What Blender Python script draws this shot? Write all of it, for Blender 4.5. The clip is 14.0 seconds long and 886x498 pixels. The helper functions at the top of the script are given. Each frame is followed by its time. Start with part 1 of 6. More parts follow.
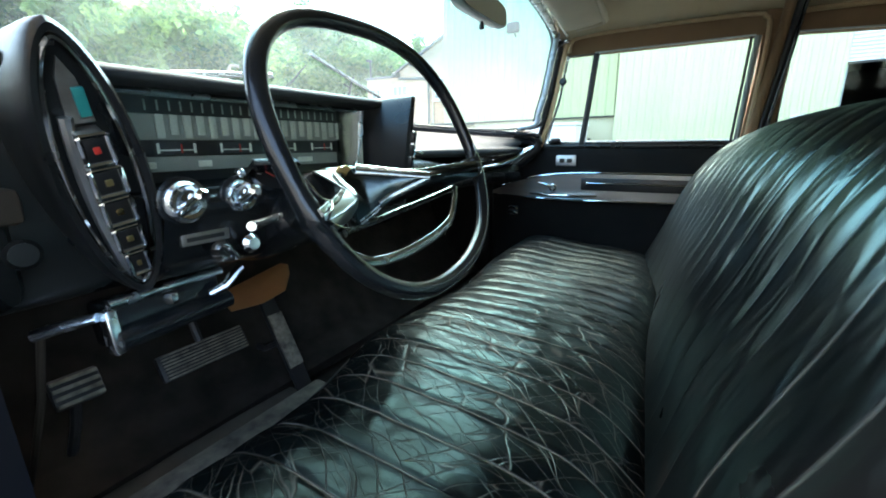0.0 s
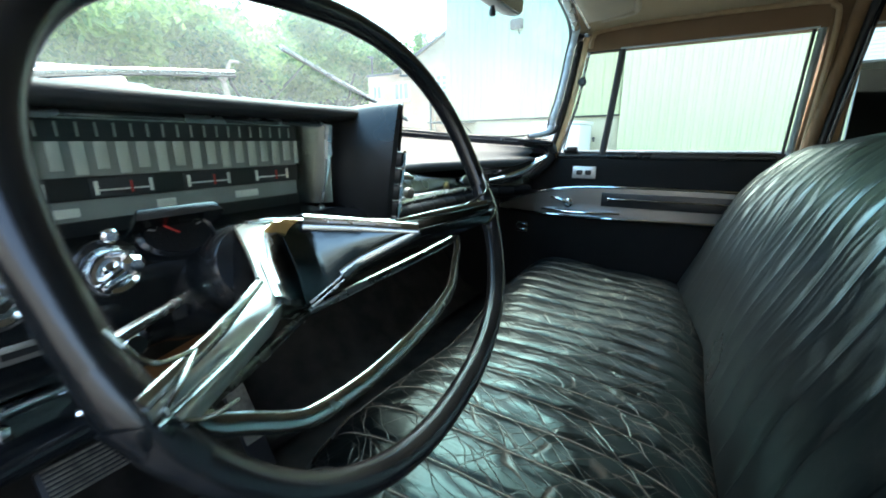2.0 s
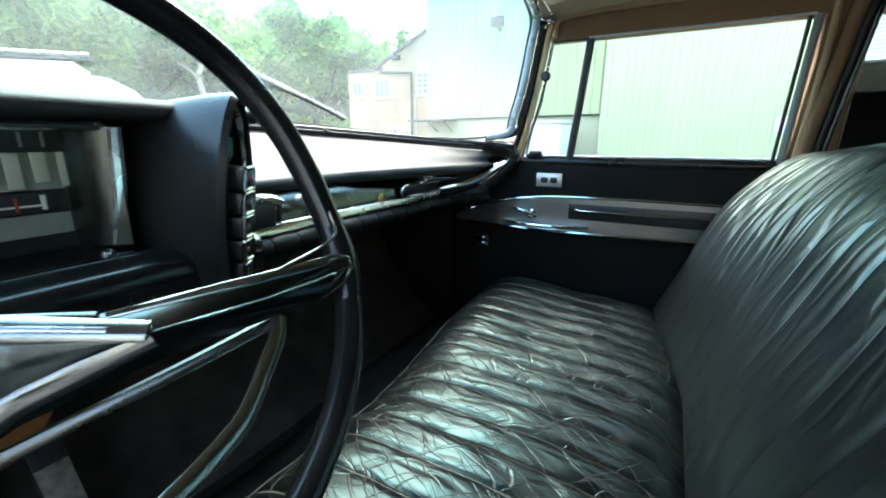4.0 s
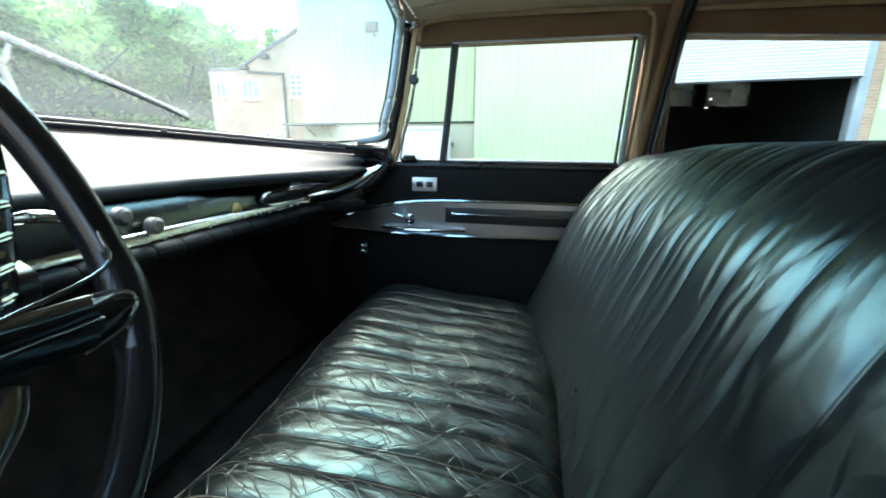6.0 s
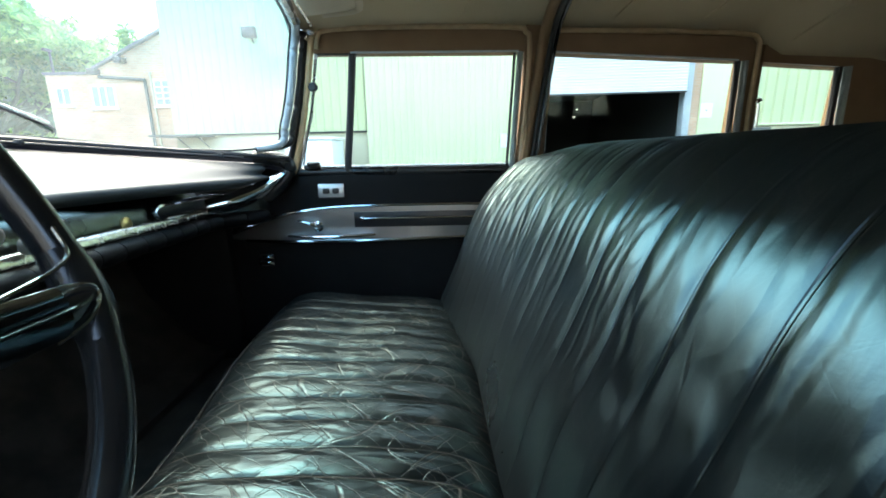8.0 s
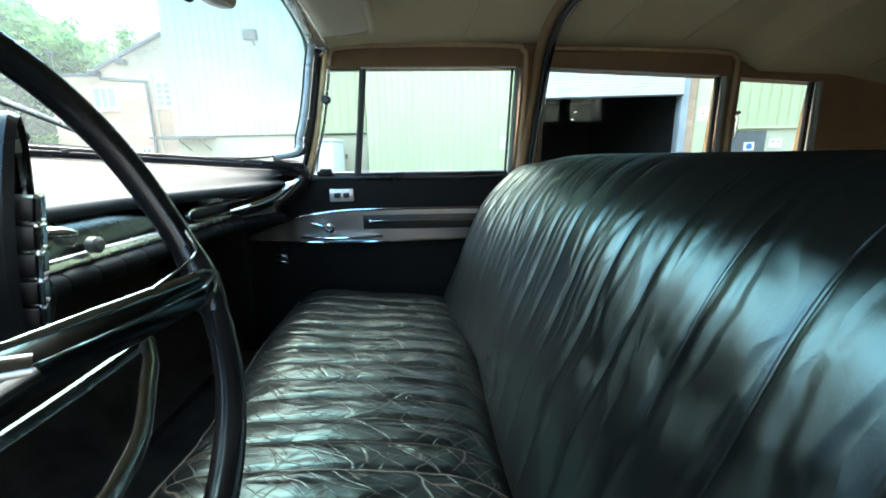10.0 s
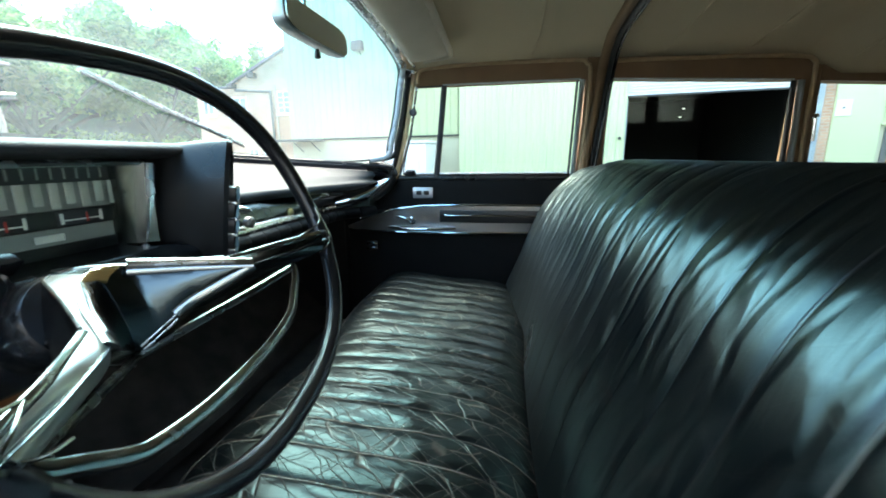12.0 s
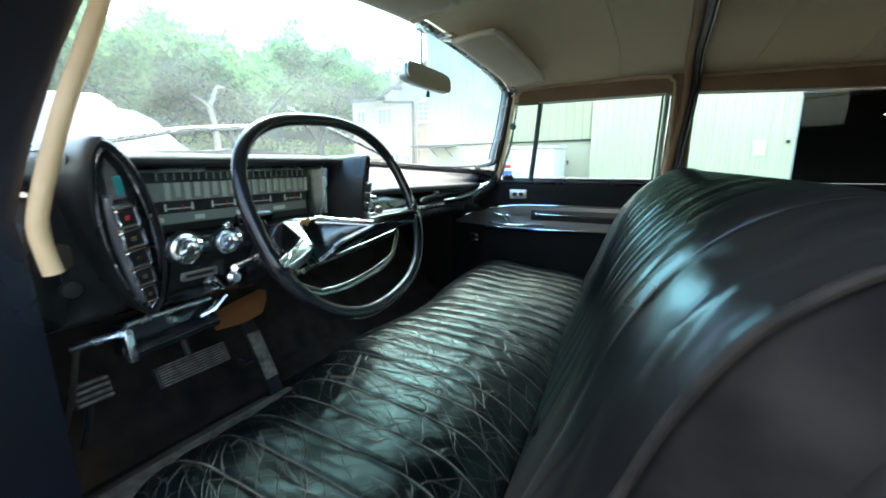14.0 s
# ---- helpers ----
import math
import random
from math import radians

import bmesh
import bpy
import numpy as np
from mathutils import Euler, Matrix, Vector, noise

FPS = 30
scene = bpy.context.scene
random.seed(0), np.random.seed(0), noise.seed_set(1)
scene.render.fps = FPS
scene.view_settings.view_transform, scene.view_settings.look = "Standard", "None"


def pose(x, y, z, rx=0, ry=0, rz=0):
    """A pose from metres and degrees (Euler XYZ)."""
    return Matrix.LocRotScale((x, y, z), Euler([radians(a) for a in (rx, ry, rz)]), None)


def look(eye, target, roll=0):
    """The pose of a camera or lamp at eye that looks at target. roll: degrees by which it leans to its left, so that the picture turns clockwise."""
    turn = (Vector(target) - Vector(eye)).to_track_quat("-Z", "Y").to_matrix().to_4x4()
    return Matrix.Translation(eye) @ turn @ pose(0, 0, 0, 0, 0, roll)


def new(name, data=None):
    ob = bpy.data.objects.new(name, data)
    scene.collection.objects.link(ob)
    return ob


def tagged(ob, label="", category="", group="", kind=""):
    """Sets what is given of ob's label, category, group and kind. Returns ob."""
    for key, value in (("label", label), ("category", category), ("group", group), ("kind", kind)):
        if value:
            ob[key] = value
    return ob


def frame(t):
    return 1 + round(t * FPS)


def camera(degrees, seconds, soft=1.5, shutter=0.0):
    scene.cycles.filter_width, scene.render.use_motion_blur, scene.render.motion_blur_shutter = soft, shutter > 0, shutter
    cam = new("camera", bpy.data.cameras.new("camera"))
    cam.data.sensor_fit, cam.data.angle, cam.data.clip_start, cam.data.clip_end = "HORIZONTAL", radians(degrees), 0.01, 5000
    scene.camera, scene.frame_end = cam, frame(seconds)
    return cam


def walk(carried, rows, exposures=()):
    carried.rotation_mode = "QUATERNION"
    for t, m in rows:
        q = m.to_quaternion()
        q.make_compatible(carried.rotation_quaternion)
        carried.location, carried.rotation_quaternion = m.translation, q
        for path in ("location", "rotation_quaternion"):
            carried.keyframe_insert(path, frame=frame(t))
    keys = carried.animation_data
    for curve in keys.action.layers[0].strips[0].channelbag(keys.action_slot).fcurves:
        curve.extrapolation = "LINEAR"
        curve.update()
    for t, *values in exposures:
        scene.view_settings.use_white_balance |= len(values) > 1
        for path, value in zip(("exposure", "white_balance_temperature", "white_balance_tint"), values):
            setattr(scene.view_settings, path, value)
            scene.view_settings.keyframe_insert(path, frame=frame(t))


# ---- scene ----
cam = camera(94.0, 14.0, 1.8, 0.4)
PATH = [
    (0, (0.41, -0.834, 0.995), (-0.578, 0.835, 0.505), -0.6),
    (0.5, (0.384, -0.795, 1.008), (-0.607, 0.87, 0.512), -0.3),
    (1, (0.35, -0.75, 1.009), (-0.638, 0.918, 0.518), -0.5),
    (1.5, (0.324, -0.697, 1.018), (-0.67, 0.969, 0.534), -0.9),
    (2, (0.306, -0.646, 1.032), (-0.685, 1.017, 0.53), -0.3),
    (4.5, (0.307, -0.391, 1.044), (-0.565, 1.334, 0.533), 0.1),
    (5, (0.313, -0.375, 1.043), (-0.453, 1.401, 0.537), 0.0),
    (5.5, (0.313, -0.364, 1.046), (-0.294, 1.475, 0.545), 0.5),
    (6, (0.317, -0.372, 1.039), (-0.113, 1.521, 0.555), 0.4),
    (6.5, (0.318, -0.379, 1.038), (0.073, 1.549, 0.565), 0.2),
    (7, (0.315, -0.397, 1.04), (0.231, 1.545, 0.573), -0.4),
    (7.5, (0.304, -0.41, 1.027), (0.336, 1.538, 0.577), -1.1),
    (10, (0.281, -0.513, 1.046), (0.325, 1.438, 0.608), -0.8),
    (10.5, (0.277, -0.548, 1.051), (0.222, 1.404, 0.617), -1.1),
    (11, (0.296, -0.593, 1.057), (0.135, 1.352, 0.618), -0.7),
    (11.5, (0.328, -0.648, 1.055), (0.065, 1.285, 0.616), -0.6),
    (12, (0.361, -0.696, 1.055), (-0.015, 1.221, 0.625), -0.8),
    (12.5, (0.397, -0.745, 1.062), (-0.107, 1.143, 0.634), -0.9),
    (13, (0.454, -0.804, 1.074), (-0.199, 1.037, 0.648), -0.5),
    (13.5, (0.518, -0.873, 1.076), (-0.289, 0.907, 0.652), -0.4),
    (14, (0.572, -0.94, 1.061), (-0.367, 0.779, 0.658), -0.4),
]
EXPOSURE, WARMTH = 3.58, 6800
walk(cam, [(t, look(eye, target, roll)) for t, eye, target, roll in PATH], [(0.0, EXPOSURE + 0.06, WARMTH, 5), (2.0, EXPOSURE + 0.02, WARMTH, 5), (4.5, EXPOSURE, WARMTH, 5), (12.5, EXPOSURE, WARMTH, 5), (14.0, EXPOSURE + 0.10, WARMTH, 5)])

# ---- world and sun ----
world = bpy.data.worlds.new("world")
scene.world = world
world.use_nodes = True
wn = world.node_tree.nodes
sky = wn.new("ShaderNodeTexSky")
sky.sky_type = 'NISHITA'
sky.sun_disc = False
SUN_EL, SUN_AZ = 52.0, 318.0
sky.sun_elevation = radians(SUN_EL)
sky.sun_rotation = radians(SUN_AZ)
sky.air_density, sky.dust_density, sky.ozone_density = 1.0, 3.0, 1.0
wn["Background"].inputs[1].default_value = 0.15
world.node_tree.links.new(sky.outputs[0], wn["Background"].inputs[0])
sun = new("sun", bpy.data.lights.new("sun", 'SUN'))
sun.data.energy, sun.data.angle, sun.data.color = 0.5, radians(40), (1.0, 0.96, 0.9)
# the sky's sun_rotation turns clockwise from +Y
az = radians(SUN_AZ)
sun_way = Vector((math.sin(az) * math.cos(radians(SUN_EL)), math.cos(az) * math.cos(radians(SUN_EL)), math.sin(radians(SUN_EL))))
sun.matrix_world = look(sun_way * 50, (0, 0, 0))


# ---- materials ----
def mat(name, color, rough=0.5, metal=0.0, spots=None, scale=20.0, amount=0.0, bump=0.0, bump_scale=200.0, stretch=(1, 1, 1), coat=0.0, rough_var=0.0, spec=0.5):
    """A principled material with colour variation at two scales and fine relief."""
    m = bpy.data.materials.new(name)
    m.use_nodes = True
    nt = m.node_tree
    n, l = nt.nodes, nt.links
    p = n["Principled BSDF"]
    p.inputs["Base Color"].default_value = (*color, 1)
    p.inputs["Roughness"].default_value = rough
    p.inputs["Metallic"].default_value = metal
    p.inputs["Specular IOR Level"].default_value = spec
    p.inputs["Coat Weight"].default_value = coat
    tc = n.new("ShaderNodeTexCoord")
    mp = n.new("ShaderNodeMapping")
    mp.inputs["Scale"].default_value = stretch
    l.new(tc.outputs["Object"], mp.inputs[0])
    big = n.new("ShaderNodeTexNoise")
    big.inputs["Scale"].default_value, big.inputs["Detail"].default_value = scale, 6
    l.new(mp.outputs[0], big.inputs["Vector"])
    if amount:
        ramp = n.new("ShaderNodeMapRange")
        ramp.inputs[1].default_value, ramp.inputs[2].default_value = 0.35, 0.7
        ramp.inputs[4].default_value = amount
        l.new(big.outputs[0], ramp.inputs[0])
        mix = n.new("ShaderNodeMix")
        mix.data_type = 'RGBA'
        mix.inputs[6].default_value = (*color, 1)
        mix.inputs[7].default_value = (*(spots or [c * 0.5 for c in color]), 1)
        l.new(ramp.outputs[0], mix.inputs[0])
        l.new(mix.outputs[2], p.inputs["Base Color"])
    if rough_var:
        rr = n.new("ShaderNodeMapRange")
        rr.inputs[1].default_value, rr.inputs[2].default_value = 0.3, 0.7
        rr.inputs[3].default_value, rr.inputs[4].default_value = max(0.02, rough - rough_var), min(1, rough + rough_var)
        l.new(big.outputs[0], rr.inputs[0])
        l.new(rr.outputs[0], p.inputs["Roughness"])
    if bump:
        fine = n.new("ShaderNodeTexNoise")
        fine.inputs["Scale"].default_value, fine.inputs["Detail"].default_value = bump_scale, 3
        l.new(mp.outputs[0], fine.inputs["Vector"])
        b = n.new("ShaderNodeBump")
        b.inputs["Strength"].default_value, b.inputs["Distance"].default_value = bump, 0.002
        l.new(fine.outputs[0], b.inputs["Height"])
        l.new(b.outputs[0], p.inputs["Normal"])
    return m


def leather(name, worn, seam_worn, pitch, start, relief, rough, soft_relief, flat, crumple, gloss, waxy):
    """Old black leather: fine grain, soft puckers, pale creases and seams rubbed pale."""
    m = mat(name, (0.0010, 0.0018, 0.0022), rough, spots=(0.0016, 0.0027, 0.0032), scale=7, amount=1.0, rough_var=0.06)
    nt = m.node_tree
    n, l = nt.nodes, nt.links
    p = n["Principled BSDF"]
    p.inputs["Specular IOR Level"].default_value = 0.0

    def node(kind, **values):
        q = n.new(kind)
        for key, value in values.items():
            q.inputs[key.replace("_", " ")].default_value = value
        return q

    def math2(op, a, b):
        q = n.new("ShaderNodeMath")
        q.operation = op
        for k, v in enumerate((a, b)):
            if isinstance(v, (int, float)):
                q.inputs[k].default_value = v
            else:
                l.new(v, q.inputs[k])
        return q.outputs[0]

    def span(value, a, b, c=0.0, d=1.0):
        q = n.new("ShaderNodeMapRange")
        q.interpolation_type = 'SMOOTHSTEP'
        for k, v in enumerate((a, b, c, d)):
            q.inputs[k + 1].default_value = v
        l.new(value, q.inputs[0])
        return q.outputs[0]

    tc = n.new("ShaderNodeTexCoord")
    place = tc.outputs["Object"]
    warp = node("ShaderNodeTexNoise", Scale=9.0, Detail=2.0)
    l.new(place, warp.inputs["Vector"])
    add = n.new("ShaderNodeMix")
    add.data_type, add.blend_type = 'RGBA', 'ADD'
    add.inputs[0].default_value = 0.035
    l.new(place, add.inputs[6])
    l.new(warp.outputs["Color"], add.inputs[7])
    # long thin creases: edges of stretched cells, in two slanting sets
    crease = None
    for turn, sc in ((42, 19.0), (-44, 22.0), (24, 27.0)):
        mp = n.new("ShaderNodeMapping")
        mp.inputs["Rotation"].default_value = (0, 0, radians(turn)) if flat else (radians(turn), 0, 0)
        l.new(add.outputs[2], mp.inputs[0])
        mq = n.new("ShaderNodeMapping")
        mq.inputs["Scale"].default_value = (0.13, 1.5, 0.6) if flat else (0.6, 1.5, 0.13)
        l.new(mp.outputs[0], mq.inputs[0])
        mp = mq
        v = node("ShaderNodeTexVoronoi", Scale=sc)
        v.feature = 'DISTANCE_TO_EDGE'
        l.new(mp.outputs[0], v.inputs["Vector"])
        line = span(v.outputs[0], 0.0, 0.020, 1.0, 0.0)
        patch = node("ShaderNodeTexNoise", Scale=sc * 0.35, Detail=2.0)
        l.new(place, patch.inputs["Vector"])
        line = math2('MULTIPLY', line, span(patch.outputs[0], 0.30, 0.52))
        crease = math2('MULTIPLY', line, 0.8) if crease is None else math2('MAXIMUM', crease, math2('MULTIPLY', line, 0.6))
    # seams
    sep = n.new("ShaderNodeSeparateXYZ")
    l.new(place, sep.inputs[0])
    k = math2('FRACT', math2('ADD', math2('DIVIDE', math2('SUBTRACT', sep.outputs[1], start), pitch), 100.5), 0.0)
    off = math2('ABSOLUTE', math2('SUBTRACT', k, 0.5), 0.0)
    rub = node("ShaderNodeTexNoise", Scale=6.0, Detail=4.0)
    l.new(place, rub.inputs["Vector"])
    seam_line = math2('MULTIPLY', span(off, 0.012, 0.045, 1.0, 0.0), span(rub.outputs[0], 0.26, 0.48))
    stitch = span(off, 0.008, 0.034)
    if flat:
        seam_line = math2('MULTIPLY', seam_line, span(sep.outputs[1], -0.25, 0.15, 1.0, 0.3))
    else:
        seam_line = math2('MULTIPLY', seam_line, span(sep.outputs[1], -0.52, -0.40, 1.0, 0.0))
    pale = math2('MAXIMUM', math2('MULTIPLY', crease, worn), math2('MULTIPLY', seam_line, seam_worn))
    old = p.inputs["Base Color"].links[0].from_socket
    mix = n.new("ShaderNodeMix")
    mix.data_type = 'RGBA'
    mix.inputs[7].default_value = (0.125, 0.115, 0.10, 1)
    l.new(pale, mix.inputs[0])
    l.new(old, mix.inputs[6])
    l.new(mix.outputs[2], p.inputs["Base Color"])
    if not flat:
        # the end beside the driver's door: rubbed brown, plus painted-in light lifting the black
        end = n.new("ShaderNodeMix")
        end.data_type = 'RGBA'
        end.inputs[7].default_value = (0.017, 0.0155, 0.0145, 1)
        l.new(math2('MULTIPLY', span(sep.outputs[1], -0.70, -0.52, 1.0, 0.0), span(rub.outputs[0], 0.25, 0.6)), end.inputs[0])
        l.new(mix.outputs[2], end.inputs[6])
        l.new(end.outputs[2], p.inputs["Base Color"])
    soft = node("ShaderNodeTexNoise", Scale=22.0, Detail=2.0)
    l.new(place, soft.inputs["Vector"])
    # drawn folds between soft creases
    fold = node("ShaderNodeTexVoronoi", Scale=15.0)
    fold.feature = 'DISTANCE_TO_EDGE'
    ft = n.new("ShaderNodeMapping")
    ft.inputs["Rotation"].default_value = (0, 0, radians(35)) if flat else (radians(22), 0, 0)
    ft.inputs["Scale"].default_value = (0.55, 1.5, 0.6) if flat else (0.6, 1.9, 0.42)
    l.new(add.outputs[2], ft.inputs[0])
    l.new(ft.outputs[0], fold.inputs["Vector"])
    puff = span(fold.outputs[0], 0.0, 0.22)
    streak = node("ShaderNodeTexNoise", Scale=26.0, Detail=3.0, Distortion=0.6)
    st = n.new("ShaderNodeMapping")
    st.inputs["Rotation"].default_value = (0, 0, radians(8)) if flat else (radians(16), 0, 0)
    st.inputs["Scale"].default_value = (0.3, 1.3, 0.5) if flat else (0.4, 1.6, 0.22)
    l.new(place, st.inputs[0])
    l.new(st.outputs[0], streak.inputs["Vector"])
    fine = node("ShaderNodeTexNoise", Scale=420.0, Detail=2.0)
    l.new(place, fine.inputs["Vector"])
    last = None
    for src, strength, dist in ((puff, crumple, 0.0045), (streak.outputs[0], soft_relief, 0.010), (soft.outputs[0], 0.12, 0.005), (crease, -0.5 * relief, 0.0014), (stitch, 0.9 if flat else 0.6, 0.0028 if flat else 0.0018), (fine.outputs[0], 0.12, 0.0006)):
        b = n.new("ShaderNodeBump")
        b.inputs["Strength"].default_value, b.inputs["Distance"].default_value = abs(strength), dist
        b.invert = strength < 0
        if not flat and src in (puff, streak.outputs[0], soft.outputs[0], crease):
            # the hide is drawn smooth low down and across the middle
            across = math2('MAXIMUM', span(sep.outputs[1], 0.05, 0.38, 0.55, 1.0), span(sep.outputs[1], -0.55, -0.28, 0.75, 0.55))
            drawn = math2('MULTIPLY', across, span(sep.outputs[2], 0.66, 0.88, 0.12, 1.0))
            l.new(math2('MULTIPLY', drawn, abs(strength)), b.inputs["Strength"])
        l.new(src, b.inputs["Height"])
        if last:
            l.new(last, b.inputs["Normal"])
        last = b.outputs[0]
    l.new(last, p.inputs["Normal"])
    gl = n.new("ShaderNodeBsdfGlossy")
    gl.distribution = 'BECKMANN'
    lw = n.new("ShaderNodeLayerWeight")
    lw.inputs[0].default_value = 0.5
    l.new(last, gl.inputs["Normal"])
    l.new(p.inputs["Roughness"].links[0].from_socket, gl.inputs["Roughness"])
    sheen = n.new("ShaderNodeMix")
    sheen.data_type = 'RGBA'
    sheen.inputs[6].default_value = (0.75 * gloss, 0.95 * gloss, 0.96 * gloss, 1)
    sheen.inputs[7].default_value = (1.15 * gloss, 1.45 * gloss, 1.5 * gloss, 1)
    l.new(math2('POWER', lw.outputs["Facing"], 3.0), sheen.inputs[0])
    # gloss colour cut at the cushion's driver's end, painting its highlight dimmer
    dull = n.new("ShaderNodeMix")
    dull.data_type, dull.blend_type = 'RGBA', 'MULTIPLY'
    dull.inputs[0].default_value = 1.0
    l.new(sheen.outputs[2], dull.inputs[6])
    l.new(span(sep.outputs[1], -0.50, -0.12, 0.62 if flat else 1.0, 1.0), dull.inputs[7])
    l.new(dull.outputs[2], gl.inputs["Color"])
    # a second, broader lobe: the dull waxy veil of old hide
    veil = n.new("ShaderNodeBsdfGlossy")
    veil.inputs["Roughness"].default_value = 0.52
    l.new(last, veil.inputs["Normal"])
    soft_colour = n.new("ShaderNodeMix")
    soft_colour.data_type, soft_colour.blend_type = 'RGBA', 'MULTIPLY'
    soft_colour.inputs[0].default_value = 1.0
    l.new(dull.outputs[2], soft_colour.inputs[6])
    # veil colour raised towards the passenger's end, painting a brighter sheen there
    l.new(span(sep.outputs[1], -0.25, 0.35, 0.1 * waxy, 5.0 * waxy), soft_colour.inputs[7])
    l.new(soft_colour.outputs[2], veil.inputs["Color"])
    pair = n.new("ShaderNodeAddShader")
    l.new(gl.outputs[0], pair.inputs[0])
    l.new(veil.outputs[0], pair.inputs[1])
    both = n.new("ShaderNodeAddShader")
    l.new(p.outputs[0], both.inputs[0])
    l.new(pair.outputs[0], both.inputs[1])
    l.new(both.outputs[0], n["Material Output"].inputs[0])
    return m


def clear_glass(name, tint=(0.97, 0.99, 0.98), band=None, dust=0.0):
    m = bpy.data.materials.new(name)
    m.use_nodes = True
    nt = m.node_tree
    n, l = nt.nodes, nt.links
    n.remove(n["Principled BSDF"])
    tr = n.new("ShaderNodeBsdfTransparent")
    tr.inputs[0].default_value = (*tint, 1)
    gl = n.new("ShaderNodeBsdfGlossy")
    gl.inputs["Roughness"].default_value = 0.02
    lw = n.new("ShaderNodeLayerWeight")
    lw.inputs[0].default_value = 0.5
    pw = n.new("ShaderNodeMath")
    pw.operation = 'POWER'
    pw.inputs[1].default_value = 5
    l.new(lw.outputs["Facing"], pw.inputs[0])
    fr = n.new("ShaderNodeMath")
    fr.operation = 'MULTIPLY_ADD'
    fr.inputs[1].default_value, fr.inputs[2].default_value = 0.75, 0.02
    l.new(pw.outputs[0], fr.inputs[0])
    mx = n.new("ShaderNodeMixShader")
    l.new(fr.outputs[0], mx.inputs[0])
    l.new(tr.outputs[0], mx.inputs[1])
    l.new(gl.outputs[0], mx.inputs[2])
    if dust:
        film = n.new("ShaderNodeBsdfTranslucent")
        film.inputs[0].default_value = (0.64, 0.77, 0.74, 1)
        spot = n.new("ShaderNodeTexNoise")
        spot.inputs["Scale"].default_value, spot.inputs["Detail"].default_value = 5, 8
        amt = n.new("ShaderNodeMath")
        amt.operation = 'MULTIPLY'
        amt.inputs[1].default_value = dust * 2
        l.new(spot.outputs[0], amt.inputs[0])
        veil = n.new("ShaderNodeMixShader")
        l.new(amt.outputs[0], veil.inputs[0])
        l.new(mx.outputs[0], veil.inputs[1])
        l.new(film.outputs[0], veil.inputs[2])
        mx = veil
    l.new(mx.outputs[0], n["Material Output"].inputs[0])
    if band:
        tc = n.new("ShaderNodeTexCoord")
        sx = n.new("ShaderNodeSeparateXYZ")
        l.new(tc.outputs["Object"], sx.inputs[0])
        r = n.new("ShaderNodeMapRange")
        r.interpolation_type = 'SMOOTHSTEP'
        r.inputs[1].default_value, r.inputs[2].default_value = band[0], band[1]
        l.new(sx.outputs[2], r.inputs[0])
        mix = n.new("ShaderNodeMix")
        mix.data_type = 'RGBA'
        mix.inputs[6].default_value = (*tint, 1)
        mix.inputs[7].default_value = (*band[2], 1)
        l.new(r.outputs[0], mix.inputs[0])
        l.new(mix.outputs[2], tr.inputs[0])
    return m


M_SEAT = leather("seat_leather", 0.40, 0.62, 0.0615, 0.01, 1.3, 0.36, 0.20, True, 0.26, 0.026, 0.06)
M_BACK = leather("seat_back_leather", 0.05, 0.55, 0.0725, 0.014, 0.12, 0.325, 0.20, False, 0.46, 0.070, 0.075)
M_VINYL = mat("black_vinyl", (0.008, 0.0085, 0.008), 0.30, spec=0.4, bump=0.08, bump_scale=450, scale=12, amount=0.6, spots=(0.022, 0.024, 0.025), rough_var=0.08)
M_PAD = mat("dash_pad_vinyl", (0.028, 0.033, 0.034), 0.58, bump=0.2, bump_scale=500, scale=8, amount=0.7, spots=(0.05, 0.054, 0.054), rough_var=0.08, coat=0.0, spec=0.2)
M_DARK = mat("black_carpet", (0.020, 0.017, 0.014), 0.95, bump=0.8, bump_scale=700, scale=15, amount=0.8, spots=(0.050, 0.042, 0.033), spec=0.15)
M_MAT = mat("dusty_rubber_mat", (0.075, 0.068, 0.056), 0.8, bump=0.3, bump_scale=160, scale=9, amount=0.9, spots=(0.13, 0.112, 0.087), spec=0.2)
M_DOORCLOTH = mat("black_door_panel", (0.0055, 0.0055, 0.0055), 0.6, bump=0.4, bump_scale=500, scale=10, amount=0.6, spots=(0.010, 0.0095, 0.009), spec=0.12)
M_CHROME = mat("chrome", (0.72, 0.73, 0.73), 0.10, 1.0, scale=30, rough_var=0.05)
M_OLDCHROME = mat("pitted_chrome", (0.62, 0.61, 0.57), 0.2, 1.0, scale=45, rough_var=0.14, amount=0.5, spots=(0.35, 0.32, 0.27))
M_BRUSHED = mat("brushed_aluminium", (0.40, 0.39, 0.37), 0.34, 1.0, scale=6, rough_var=0.1, bump=0.15, bump_scale=300, stretch=(0.05, 1, 3), amount=0.5, spots=(0.25, 0.235, 0.21))
M_FASCIA = mat("dark_metal_fascia", (0.085, 0.095, 0.088), 0.24, 1.0, scale=12, rough_var=0.08)
M_RIM = mat("black_enamel", (0.006, 0.007, 0.008), 0.22, scale=25, rough_var=0.06, coat=0.0, spec=0.5, amount=0.4, spots=(0.02, 0.022, 0.022))
M_RUBBER = mat("black_rubber", (0.011, 0.011, 0.012), 0.55, scale=30, bump=0.2)
M_SATIN = mat("satin_plate", (0.62, 0.64, 0.64), 0.42, 1.0, scale=40, rough_var=0.08)
M_STEELTRIM = mat("grey_steel_trim", (0.46, 0.51, 0.53), 0.26, 1.0, scale=30, rough_var=0.1, amount=0.5, spots=(0.16, 0.17, 0.17))
